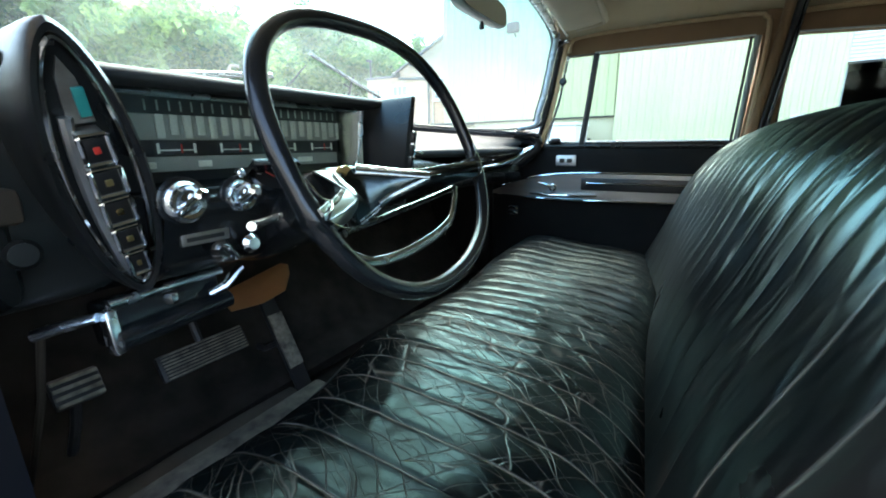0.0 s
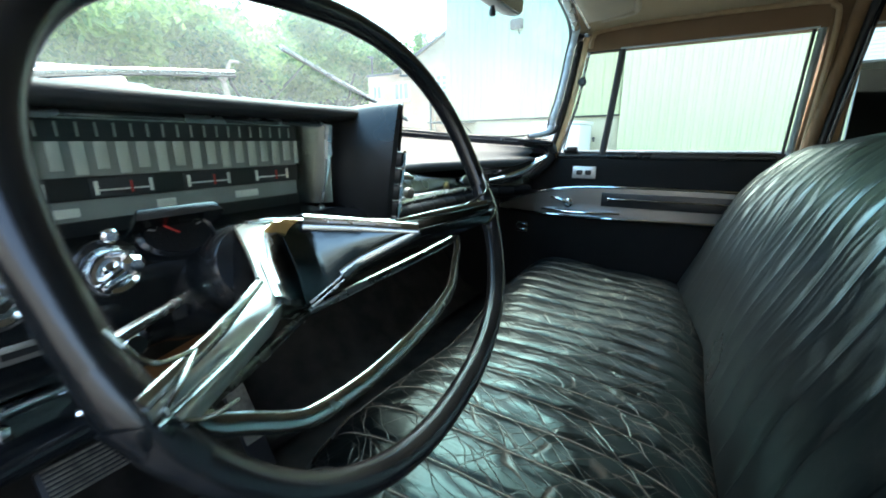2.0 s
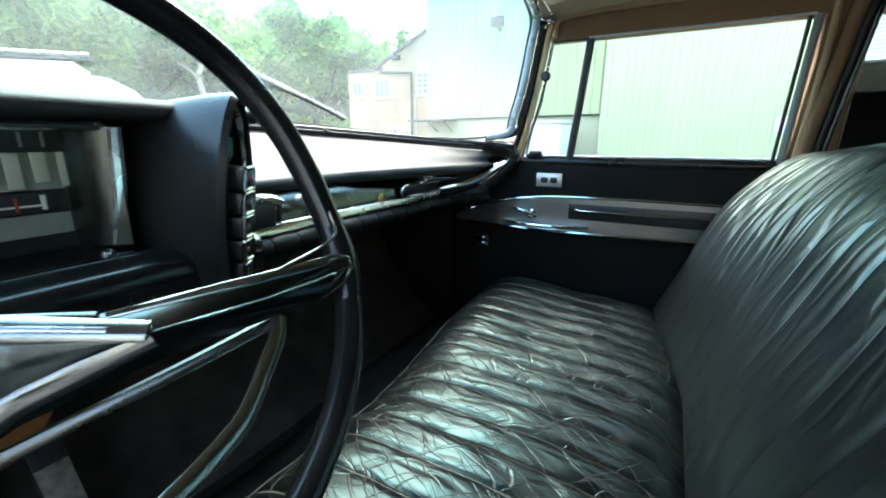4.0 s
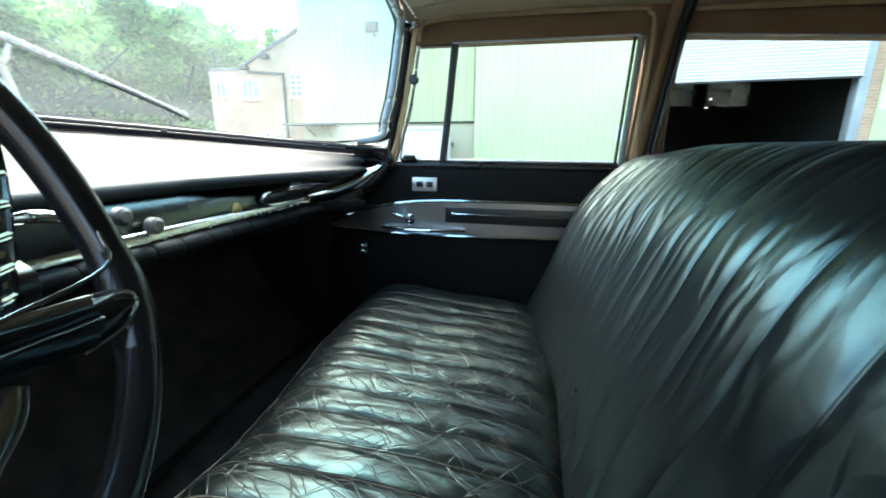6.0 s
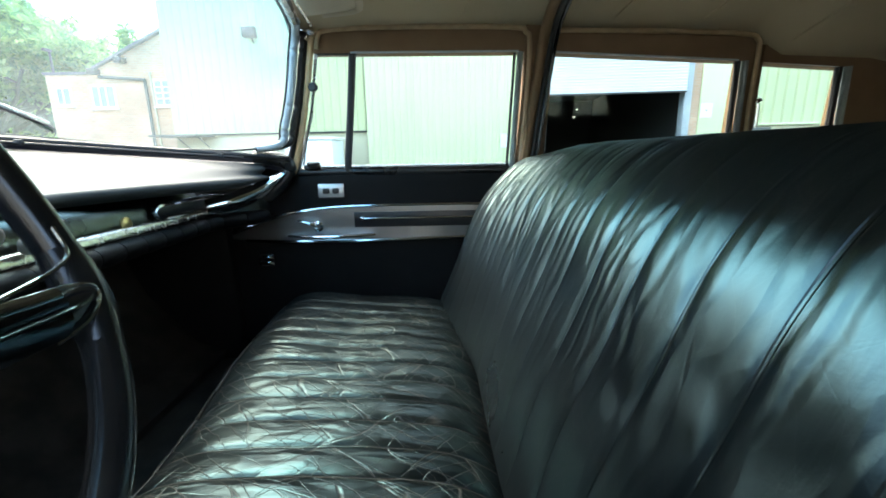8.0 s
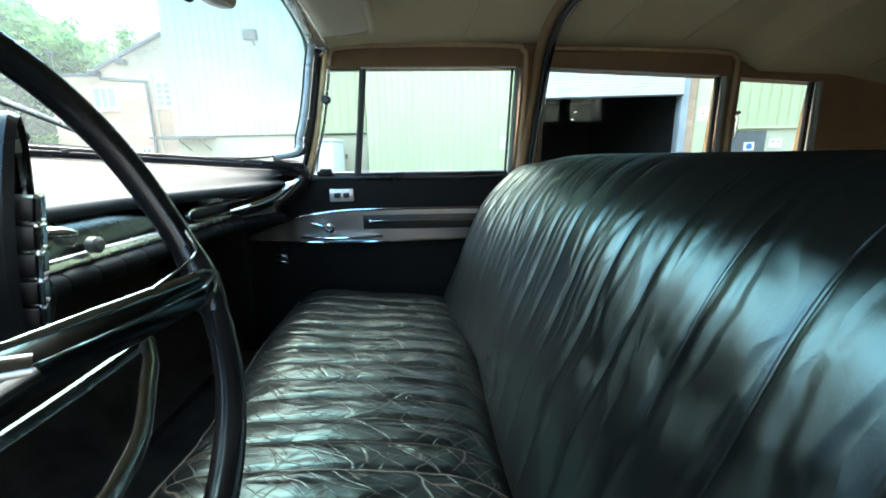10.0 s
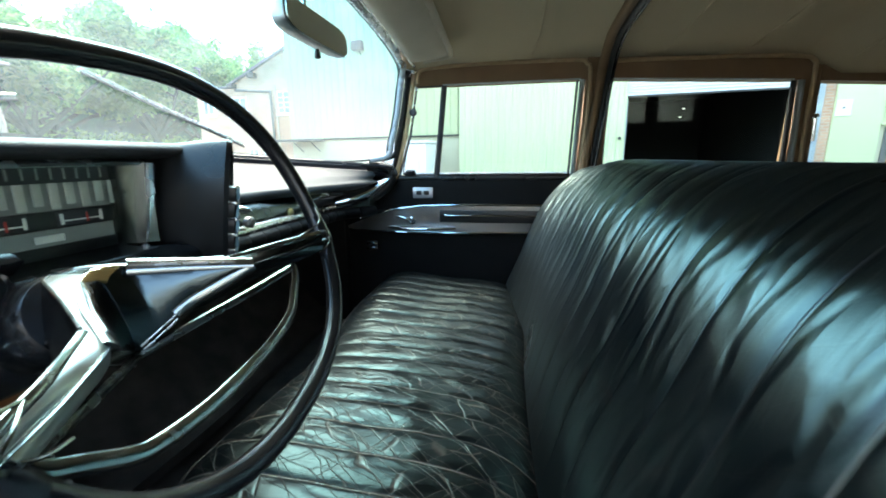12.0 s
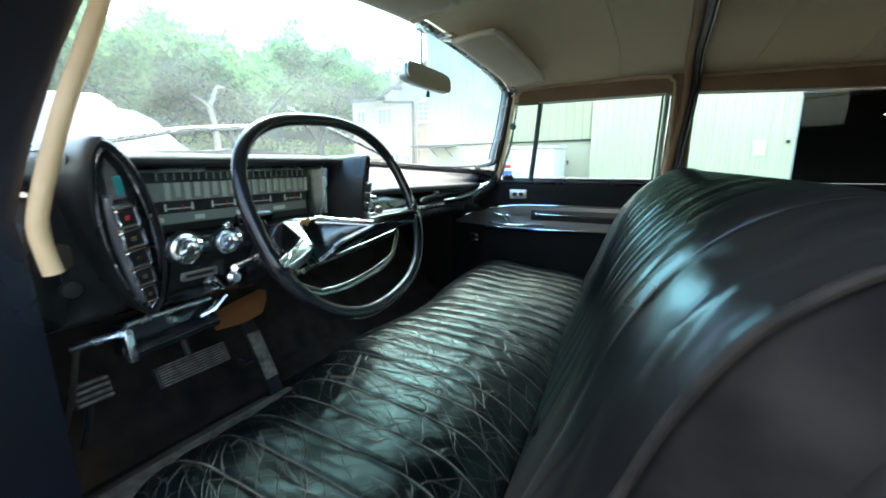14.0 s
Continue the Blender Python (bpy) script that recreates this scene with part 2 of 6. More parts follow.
M_HEADLINER = mat("beige_headliner", (0.53, 0.435, 0.29), 0.9, scale=3, amount=0.35, spots=(0.40, 0.32, 0.21), bump=0.35, bump_scale=350, spec=0.2)
M_TAN = mat("brown_trim_cloth", (0.21, 0.13, 0.072), 0.75, scale=12, amount=0.5, spots=(0.145, 0.087, 0.047), bump=0.35, bump_scale=400, spec=0.25)
M_PIPING = mat("tan_piping", (0.42, 0.29, 0.165), 0.6, scale=40, amount=0.4, bump=0.2)
M_CREAM = mat("cream_windlace", (0.68, 0.47, 0.25), 0.6, scale=30, amount=0.45, spots=(0.52, 0.34, 0.16), bump=0.25, bump_scale=500)
M_NAVY = mat("navy_car_paint", (0.006, 0.007, 0.012), 0.30, amount=0.8, spots=(0.002, 0.0025, 0.004), scale=5, rough_var=0.06, coat=0.2)
M_GLASS = clear_glass("window_glass", (0.94, 0.985, 0.93))
M_SCREEN = clear_glass("windshield_glass", (0.93, 0.985, 0.94), (1.14, 1.36, (0.40, 0.80, 0.91)), 0.062)
M_MIRROR = mat("mirror_silver", (0.80, 0.82, 0.74), 0.16, 1.0, scale=20, rough_var=0.05)
M_SASHGLASS = mat("pale_window_glass", (0.30, 0.32, 0.32), 0.12, scale=3, amount=0.5, spots=(0.16, 0.17, 0.18))
M_VISOR = mat("beige_visor_vinyl", (0.52, 0.445, 0.32), 0.65, scale=14, amount=0.4, spots=(0.43, 0.365, 0.26), bump=0.25)
M_GAUGE = mat("silver_gauge_face", (0.27, 0.275, 0.25), 0.45, 0.0, scale=20, amount=0.5, spots=(0.19, 0.19, 0.17))
M_GAUGEBLACK = mat("gauge_black", (0.010, 0.010, 0.010), 0.35, scale=20)
M_IVORY = mat("ivory_markings", (0.80, 0.78, 0.70), 0.5, scale=30, amount=0.3)
M_SPEEDMARK = mat("faded_speed_marks", (0.50, 0.50, 0.43), 0.5, scale=30, amount=0.4, spots=(0.36, 0.36, 0.31))
M_TEAL = mat("teal_enamel", (0.02, 0.22, 0.20), 0.35, scale=30, amount=0.3)
M_RED = mat("red_needle", (0.45, 0.03, 0.02), 0.4, scale=30)
M_GOLD = mat("gilt_metal", (0.62, 0.47, 0.22), 0.3, 1.0, scale=30, rough_var=0.08)
M_RUST = mat("tan_hardboard", (0.21, 0.08, 0.02), 0.65, scale=14, amount=0.6, spots=(0.12, 0.045, 0.012), bump=0.2)
M_PEDAL = mat("worn_pedal_rubber", (0.25, 0.225, 0.175), 0.8, scale=60, amount=0.9, spots=(0.05, 0.045, 0.036), bump=0.4)
M_WORN = mat("scuffed_seat_base", (0.16, 0.145, 0.11), 0.7, scale=40, amount=0.9, spots=(0.03, 0.028, 0.024), bump=0.3)
# outside
M_ASPHALT = mat("asphalt", (0.07, 0.07, 0.068), 0.9, scale=0.6, amount=0.6, spots=(0.045, 0.045, 0.044), bump=0.6, bump_scale=60)
M_GREEN = mat("pale_green_cladding", (0.56, 0.60, 0.37), 0.5, scale=0.7, amount=0.35, spots=(0.505, 0.545, 0.33), stretch=(2, 2, 0.3), bump=0.1, bump_scale=30)
M_GREEN_DIM = mat("green_cladding", (0.46, 0.485, 0.295), 0.55, scale=0.8, amount=0.4, spots=(0.405, 0.43, 0.255), stretch=(2, 2, 0.3), bump=0.1, bump_scale=30)
M_RENDER = mat("buff_block_wall", (0.52, 0.485, 0.35), 0.9, scale=1.2, amount=0.5, spots=(0.43, 0.40, 0.29), bump=0.5, bump_scale=40)
M_SHUTTER = mat("white_shutter", (0.72, 0.74, 0.76), 0.4, scale=1.5, amount=0.3, spots=(0.58, 0.60, 0.62))
M_BLUEGREY = mat("blue_grey_jamb", (0.36, 0.40, 0.42), 0.5, scale=3, amount=0.4)
# near-black stands in for the gloom inside the hall
M_HALL = mat("hall_shade", (0.02, 0.022, 0.021), 0.9, scale=1, amount=0.4)
M_WHITE = mat("white_paint", (0.78, 0.78, 0.76), 0.4, scale=3, amount=0.2, spots=(0.62, 0.62, 0.6))
M_TYRE = mat("tyre", (0.02, 0.02, 0.02), 0.85, scale=10)
M_DARKIRON = mat("dark_iron", (0.03, 0.03, 0.032), 0.5, scale=10, amount=0.4)
M_PIPE = mat("grey_downpipe", (0.10, 0.10, 0.095), 0.55, scale=6, amount=0.5)
M_BARK = mat("bark", (0.05, 0.065, 0.045), 0.9, scale=4, amount=0.7, spots=(0.025, 0.034, 0.024), bump=0.8, bump_scale=25, stretch=(1, 1, 0.25))
M_DEADWOOD = mat("bleached_wood", (0.36, 0.31, 0.24), 0.9, scale=5, amount=0.6, spots=(0.22, 0.19, 0.15), bump=0.6, bump_scale=30)
M_BROWNEND = mat("dark_brown_panel", (0.05, 0.036, 0.024), 0.6, scale=20, amount=0.6, spots=(0.02, 0.016, 0.012))
M_BUTTONSIDE = mat("dull_button_metal", (0.30, 0.28, 0.25), 0.4, 0.8, scale=60, amount=0.5, spots=(0.16, 0.15, 0.13))
M_ROLL = mat("black_roll_vinyl", (0.005, 0.005, 0.0052), 0.5, bump=0.2, bump_scale=400, scale=20, amount=0.5, spec=0.12)
M_YARDWALL = mat("pale_grey_wall", (0.42, 0.43, 0.41), 0.9, scale=0.8, amount=0.4, bump=0.3, bump_scale=30)
M_BOLSTER = mat("dark_brown_hide", (0.030, 0.025, 0.021), 0.5, scale=11, amount=1.0, spots=(0.0012, 0.0013, 0.0014), bump=0.6, bump_scale=24, spec=0.03, rough_var=0.1)
M_HUB = mat("satin_chrome", (0.80, 0.84, 0.85), 0.24, 1.0, scale=30, rough_var=0.08)
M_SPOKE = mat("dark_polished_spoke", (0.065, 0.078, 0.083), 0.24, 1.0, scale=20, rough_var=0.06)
M_HORN = mat("greyed_chrome", (0.33, 0.35, 0.33), 0.22, 1.0, scale=40, rough_var=0.08, amount=0.4, spots=(0.30, 0.31, 0.29))
M_HORNBAR = mat("dull_horn_metal", (0.11, 0.115, 0.105), 0.26, 1.0, scale=40, rough_var=0.08)
M_PILLARTRIM = mat("pale_pillar_paint", (0.50, 0.56, 0.58), 0.38, scale=25, amount=0.4, spots=(0.36, 0.41, 0.43), rough_var=0.06)
# spoke metal made paler for the left side, which mirrors the open door
M_SPOKELIT = mat("lit_spoke_face", (0.34, 0.375, 0.37), 0.36, 1.0, scale=20, rough_var=0.06)
M_RUBBED = mat("rubbed_brown_edge", (0.030, 0.023, 0.018), 0.6, scale=35, amount=0.9, spots=(0.008, 0.007, 0.006), bump=0.3, spec=0.15)
M_DULLMARK = mat("dull_grey_marks", (0.30, 0.30, 0.28), 0.5, scale=30)
M_FARWOOD = mat("far_woodland", (0.05, 0.12, 0.07), 0.9, scale=0.5, amount=1.0, spots=(0.02, 0.055, 0.035), bump=1.0, bump_scale=2)
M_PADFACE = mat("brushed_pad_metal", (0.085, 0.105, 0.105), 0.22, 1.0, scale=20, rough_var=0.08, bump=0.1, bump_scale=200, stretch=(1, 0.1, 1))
M_CHANNEL = mat("dull_channel_metal", (0.24, 0.27, 0.26), 0.4, scale=25, amount=0.5, spots=(0.13, 0.14, 0.13), rough_var=0.08)
M_SIGNBLUE = mat("blue_sign", (0.05, 0.16, 0.42), 0.5, scale=8)
M_SLATE = mat("roof_slate", (0.16, 0.15, 0.15), 0.8, scale=2, amount=0.5)


def brick_mat():
    m = mat("pale_brick", (0.42, 0.27, 0.18), 0.9)
    nt = m.node_tree
    n, l = nt.nodes, nt.links
    tc = n.new("ShaderNodeTexCoord")
    sx = n.new("ShaderNodeSeparateXYZ")
    cx = n.new("ShaderNodeCombineXYZ")
    l.new(tc.outputs["Object"], sx.inputs[0])
    l.new(sx.outputs[0], cx.inputs[0])
    l.new(sx.outputs[2], cx.inputs[1])
    b = n.new("ShaderNodeTexBrick")
    b.inputs["Color1"].default_value = (0.54, 0.31, 0.20, 1)
    b.inputs["Color2"].default_value = (0.45, 0.25, 0.16, 1)
    b.inputs["Mortar"].default_value = (0.46, 0.38, 0.29, 1)
    b.inputs["Scale"].default_value = 1.0
    b.inputs["Brick Width"].default_value, b.inputs["Row Height"].default_value, b.inputs["Mortar Size"].default_value = 0.225, 0.075, 0.012
    l.new(cx.outputs[0], b.inputs["Vector"])
    nz = n.new("ShaderNodeTexNoise")
    nz.inputs["Scale"].default_value, nz.inputs["Detail"].default_value = 0.9, 5
    l.new(tc.outputs["Object"], nz.inputs["Vector"])
    mix = n.new("ShaderNodeMix")
    mix.data_type, mix.blend_type = 'RGBA', 'OVERLAY'
    mix.inputs[0].default_value = 0.5
    l.new(b.outputs[0], mix.inputs[6])
    l.new(nz.outputs[0], mix.inputs[7])
    l.new(mix.outputs[2], n["Principled BSDF"].inputs["Base Color"])
    return m


def leaf_mat():
    m = mat("leaves", (0.075, 0.12, 0.035), 0.55, spec=0.3)
    nt = m.node_tree
    n, l = nt.nodes, nt.links
    g = n.new("ShaderNodeNewGeometry")
    o = n.new("ShaderNodeObjectInfo")
    r = n.new("ShaderNodeValToRGB")
    r.color_ramp.elements[0].color = (0.06, 0.16, 0.075, 1)
    r.color_ramp.elements[1].color = (0.36, 0.50, 0.16, 1)
    a = n.new("ShaderNodeMath")
    a.operation = 'MULTIPLY_ADD'
    a.inputs[1].default_value = 0.4
    l.new(o.outputs["Random"], a.inputs[0])
    m2 = n.new("ShaderNodeMath")
    m2.operation = 'MULTIPLY'
    m2.inputs[1].default_value = 0.6
    l.new(g.outputs["Random Per Island"], m2.inputs[0])
    l.new(m2.outputs[0], a.inputs[2])
    l.new(a.outputs[0], r.inputs[0])
    p = n["Principled BSDF"]
    l.new(r.outputs[0], p.inputs["Base Color"])
    td = n.new("ShaderNodeBsdfTranslucent")
    l.new(r.outputs[0], td.inputs[0])
    mx = n.new("ShaderNodeMixShader")
    mx.inputs[0].default_value = 0.58
    l.new(p.outputs[0], mx.inputs[1])
    l.new(td.outputs[0], mx.inputs[2])
    l.new(mx.outputs[0], n["Material Output"].inputs[0])
    return m


M_BRICK = brick_mat()
M_LEAF = leaf_mat()


# ---- mesh helpers ----
def part(name, bm, material, parent=None, label="", smooth=True):
    """Links a bmesh as one mesh object under a thing or a part."""
    bmesh.ops.recalc_face_normals(bm, faces=bm.faces)
    me = bpy.data.meshes.new(name)
    bm.to_mesh(me)
    bm.free()
    me.materials.append(material)
    if smooth:
        me.shade_smooth()
        me.set_sharp_from_angle(angle=radians(38))
    ob = new(name, me)
    if parent is not None:
        ob.parent = parent
    if label:
        ob["label"] = label
    return ob


def thing(name, label, category, m=None, group="", kind=""):
    ob = new(name)
    if m is not None:
        ob.matrix_world = m
    return tagged(ob, label, category, group, kind)


def sheet(fn, nu, nv, close_u=False):
    """A grid of points fn(u, v), u and v from 0 to 1."""
    bm = bmesh.new()
    vs = [[bm.verts.new(fn(i / nu, j / nv)) for j in range(nv + 1)] for i in range(nu if close_u else nu + 1)]
    cnt = len(vs)
    for i in range(nu):
        for j in range(nv):
            a, b = vs[i], vs[(i + 1) % cnt]
            bm.faces.new((a[j], b[j], b[j + 1], a[j + 1]))
    return bm


def solid(bm, depth):
    """Gives a sheet thickness."""
    bmesh.ops.recalc_face_normals(bm, faces=bm.faces)
    bmesh.ops.solidify(bm, geom=bm.faces[:], thickness=depth)
    return bm


def spline(pts, n):
    """Points along a smooth line through pts."""
    pts = [Vector(p) for p in pts]
    ext = [2 * pts[0] - pts[1]] + pts + [2 * pts[-1] - pts[-2]]
    out = []
    for k in range(n + 1):
        s = k / n * (len(pts) - 1)
        i = min(int(s), len(pts) - 2)
        f = s - i
        a, b, c, d = ext[i:i + 4]
        out.append(0.5 * ((2 * b) + (c - a) * f + (2 * a - 5 * b + 4 * c - d) * f * f + (3 * b - a - 3 * c + d) * f ** 3))
    return out


def curve1(pairs, x):
    """A smooth value at x through (x, value) pairs."""
    xs = [p[0] for p in pairs]
    return float(np.interp(x, xs, [p[1] for p in pairs]))


def tube(pts, r, seg=10, close=False, bm=None, flat=1.0, up=None):
    """A round rod along pts; r is one radius or one for each point; flat squeezes it across up."""
    bm = bm or bmesh.new()
    pts = [Vector(p) for p in pts]
    n = len(pts)
    rings = []
    ref = Vector(up) if up else Vector((0, 0, 1))
    for i, p in enumerate(pts):
        a = pts[(i - 1) % n] if close or i else pts[0]
        b = pts[(i + 1) % n] if close or i < n - 1 else pts[-1]
        t = (b - a).normalized()
        if abs(t.dot(ref)) > 0.97 and not up:
            side = t.cross(Vector((0, 1, 0))).normalized()
        else:
            side = t.cross(ref).normalized()
        nrm = side.cross(t)
        rad = r[i] if isinstance(r, (list, tuple)) else r
        rings.append([bm.verts.new(p + rad * (math.cos(2 * math.pi * k / seg) * side + flat * math.sin(2 * math.pi * k / seg) * nrm)) for k in range(seg)])
    for i in range(n if close else n - 1):
        a, b = rings[i], rings[(i + 1) % n]
        for k in range(seg):
            bm.faces.new((a[k], a[(k + 1) % seg], b[(k + 1) % seg], b[k]))
    if not close:
        bm.faces.new(rings[0])
        bm.faces.new(rings[-1])
    return bm


def box(lo, hi, bevel=0.0, bm=None, m=None, seg=2):
    bm = bm or bmesh.new()
    c = [(a + b) / 2 for a, b in zip(lo, hi)]
    s = [abs(b - a) for a, b in zip(lo, hi)]
    mm = Matrix.Translation(c) @ Matrix.Diagonal((*s, 1))
    r = bmesh.ops.create_cube(bm, size=1, matrix=(m @ mm) if m else mm)
    if bevel:
        es = list({e for v in r["verts"] for e in v.link_edges})
        bmesh.ops.bevel(bm, geom=es, offset=bevel, segments=seg, affect='EDGES', profile=0.5)
    return bm


def plate(outline, depth, m=None, bevel=0.0, bm=None):
    """A flat piece: a 2D outline in x and y, from z 0 to depth, laid by m."""
    bm = bm or bmesh.new()
    m = m or Matrix()
    lo = [bm.verts.new(m @ Vector((x, y, 0))) for x, y in outline]
    hi = [bm.verts.new(m @ Vector((x, y, depth))) for x, y in outline]
    n = len(outline)
    top = bm.faces.new(hi)
    bm.faces.new(lo[::-1])
    for i in range(n):
        bm.faces.new((lo[i], lo[(i + 1) % n], hi[(i + 1) % n], hi[i]))
    if bevel:
        bmesh.ops.bevel(bm, geom=list(top.edges), offset=bevel, segments=2, affect='EDGES', profile=0.5)
    return bm


def lathe(profile, m=None, seg=24, bm=None):
    """A turned piece: (radius, height) pairs about local z, laid by m."""
    bm = bm or bmesh.new()
    m = m or Matrix()
    rings = []
    for r, z in profile:
        rings.append([bm.verts.new(m @ Vector((r * math.cos(2 * math.pi * k / seg), r * math.sin(2 * math.pi * k / seg), z))) for k in range(seg)])
    for a, b in zip(rings, rings[1:]):
        for k in range(seg):
            bm.faces.new((a[k], a[(k + 1) % seg], b[(k + 1) % seg], b[k]))
    bm.faces.new(rings[0])
    bm.faces.new(rings[-1])
    return bm


def basis(origin, ux, uy):
    """A matrix whose local x and y run along ux and uy."""
    ux = Vector(ux).normalized()
    uz = ux.cross(Vector(uy)).normalized()
    uy = uz.cross(ux)
    return Matrix.Translation(origin) @ Matrix((ux, uy, uz)).transposed().to_4x4()


def smooth01(a, b, x):
    t = min(1, max(0, (x - a) / (b - a)))
    return t * t * (3 - 2 * t)


# ---- the cabin ----
def base_line(s):
    """The windshield's lower edge, s from -1 (driver) to 1 (passenger)."""
    a = abs(s)
    x = -0.66 + 0.545 * a ** 3.4
    return Vector((x, 0.765 * s, 1.088 - 0.062 * a ** 2.6))


def head_line(s):
    """The windshield's upper edge."""
    a = abs(s)
    return Vector((-0.022 - 0.045 * a ** 5, 0.765 * s, 1.408 - 0.075 * a ** 1.6 + 0.012 * a ** 6))


def screen(s, v):
    a, b = base_line(s), head_line(s)
    p = a.lerp(b, v)
    bulge = math.sin(math.pi * v) * 0.05 * (1 - abs(s) ** 6)
    return p + Vector((-bulge * 0.6, 0, bulge))


tagged(part("windshield", sheet(lambda u, v: screen(2 * u - 1, v), 64, 16), M_SCREEN), "large curved windshield with a blue tint band along its top", "windshield", kind="structure")
bpy.data.objects["windshield"].visible_shadow = False


def screen_trim():
    """Rubber and steel mouldings round the glass."""
    th = thing("trim", "grey steel and black rubber moulding round the windshield", "moulding", kind="structure")
    base = [base_line(-1 + 2 * k / 60) + Vector((0.004, 0, 0.001)) for k in range(61)]
    part("base_seal", tube(base, 0.007, 8), M_RUBBER, th)
    low = [p + Vector((0.016, 0, -0.008)) for p in base[2:-2]]
    part("base_moulding", tube(low, 0.004, 8), M_RUBBER, th, "thin black moulding")
    for k in range(3, 58, 9):
        p = low[k - 2]
        part("clip", box(p - Vector((0.006, 0.004, 0.004)), p + Vector((0.01, 0.004, 0.008)), 0.002), M_RUBBER, th)
    top = [head_line(-1 + 2 * k / 50) for k in range(51)]
    part("header_moulding", tube([p + Vector((0.012, 0, -0.004)) for p in top], 0.011, 8), M_STEELTRIM, th)
    part("header_seal", tube([p + Vector((0, 0, 0.004)) for p in top], 0.010, 8), M_RUBBER, th)
    for sgn in (-1, 1):
        path = spline([base_line(sgn * 0.86) + Vector((0.004, 0, 0.006)), base_line(sgn * 0.93) + Vector((0.0, 0, 0.012)), (-0.136, sgn * 0.750, 1.063), (-0.118, sgn * 0.752, 1.110), (-0.101, sgn * 0.753, 1.169), (-0.087, sgn * 0.752, 1.235), (-0.076, sgn * 0.747, 1.293), (-0.064, sgn * 0.735, 1.334), head_line(sgn * 0.88) + Vector((0.004, 0, -0.004))], 40)
        part("glass_edge", tube(path, 0.0028, 8), M_RUBBER, th, "thin black glass edge")
        part("corner_moulding", tube([p + Vector((0.0115, sgn * 0.005, 0)) for p in path[7:]], 0.0105, 12), M_PILLARTRIM, th, "curved pale grey corner moulding")
        out = [p + Vector((0.028, sgn * 0.018, 0)) for p in path[6:-4]]
        part("corner_seal", tube(out, 0.0085, 8), M_RUBBER, th)
        part("pillar_bracket", box((-0.062, sgn * 0.765 - 0.018, 1.325), (-0.024, sgn * 0.765 + 0.018, 1.362), 0.006), M_OLDCHROME, th, "pitted chrome roof bracket")
        part("bracket_knob", lathe([(0.004, 0), (0.011, 0.004), (0.012, 0.014), (0.006, 0.02)], basis((-0.024, sgn * 0.745, 1.343), (0, 1, 0), (0, 0, 1)), 14), M_CHROME, th)
    return th


screen_trim()

ROOF_X = [-0.03, 0.2, 0.42, 0.60, 0.80, 1.02, 1.26, 1.55, 1.9, 2.2]


def roof(u, v):
    y = (2 * v - 1) * 0.775
    s = y / 0.775
    h = head_line(s)
    x = h.x + 0.02 + u * (2.25 - h.x)
    edge = curve1([(-0.05, 1.345), (0.1, 1.362), (0.5, 1.366), (0.9, 1.352), (1.15, 1.338), (1.25, 1.285), (1.5, 1.275), (1.8, 1.22), (2.25, 0.98)], x)
    mid = curve1([(-0.05, 1.408), (0.2, 1.424), (0.6, 1.432), (1.2, 1.425), (1.6, 1.39), (1.95, 1.30), (2.25, 1.08)], x)
    z = edge + (mid - edge) * (1 - abs(s) ** 2.4)
    if x < 0.12:
        k = smooth01(-0.05, 0.12, x)
        z = (h.z + 0.012) * (1 - k) + z * k
    sag = 0.0
    for a, b in zip(ROOF_X, ROOF_X[1:]):
        if a <= x < b:
            f = (x - a) / (b - a)
            sag = 0.011 * (4 * f * (1 - f)) ** 0.6
    z += sag * (1 - abs(s) ** 4) - 0.008
    z += 0.0035 * noise.noise((x * 7, y * 5, 0)) * (1 - abs(s) ** 6)
    return (x, y, z)


tagged(part("ceiling", solid(sheet(roof, 150, 40), -0.03), M_HEADLINER), "beige cloth headliner sewn in panels across the roof", "headliner", kind="structure")


def seam(x):
    u = (x - 0.0) / 2.25
    return [Vector(roof(u, k / 30)) + Vector((0, 0, -0.002)) for k in range(1, 30)]


for x in (0.40, 0.78, 1.0, 1.24, 1.53):
    tagged(part("headliner_seam", tube(seam(x), 0.0025, 6), M_HEADLINER), "narrow sewn seam across the headliner", "seam", kind="structure", group="headliner seams")


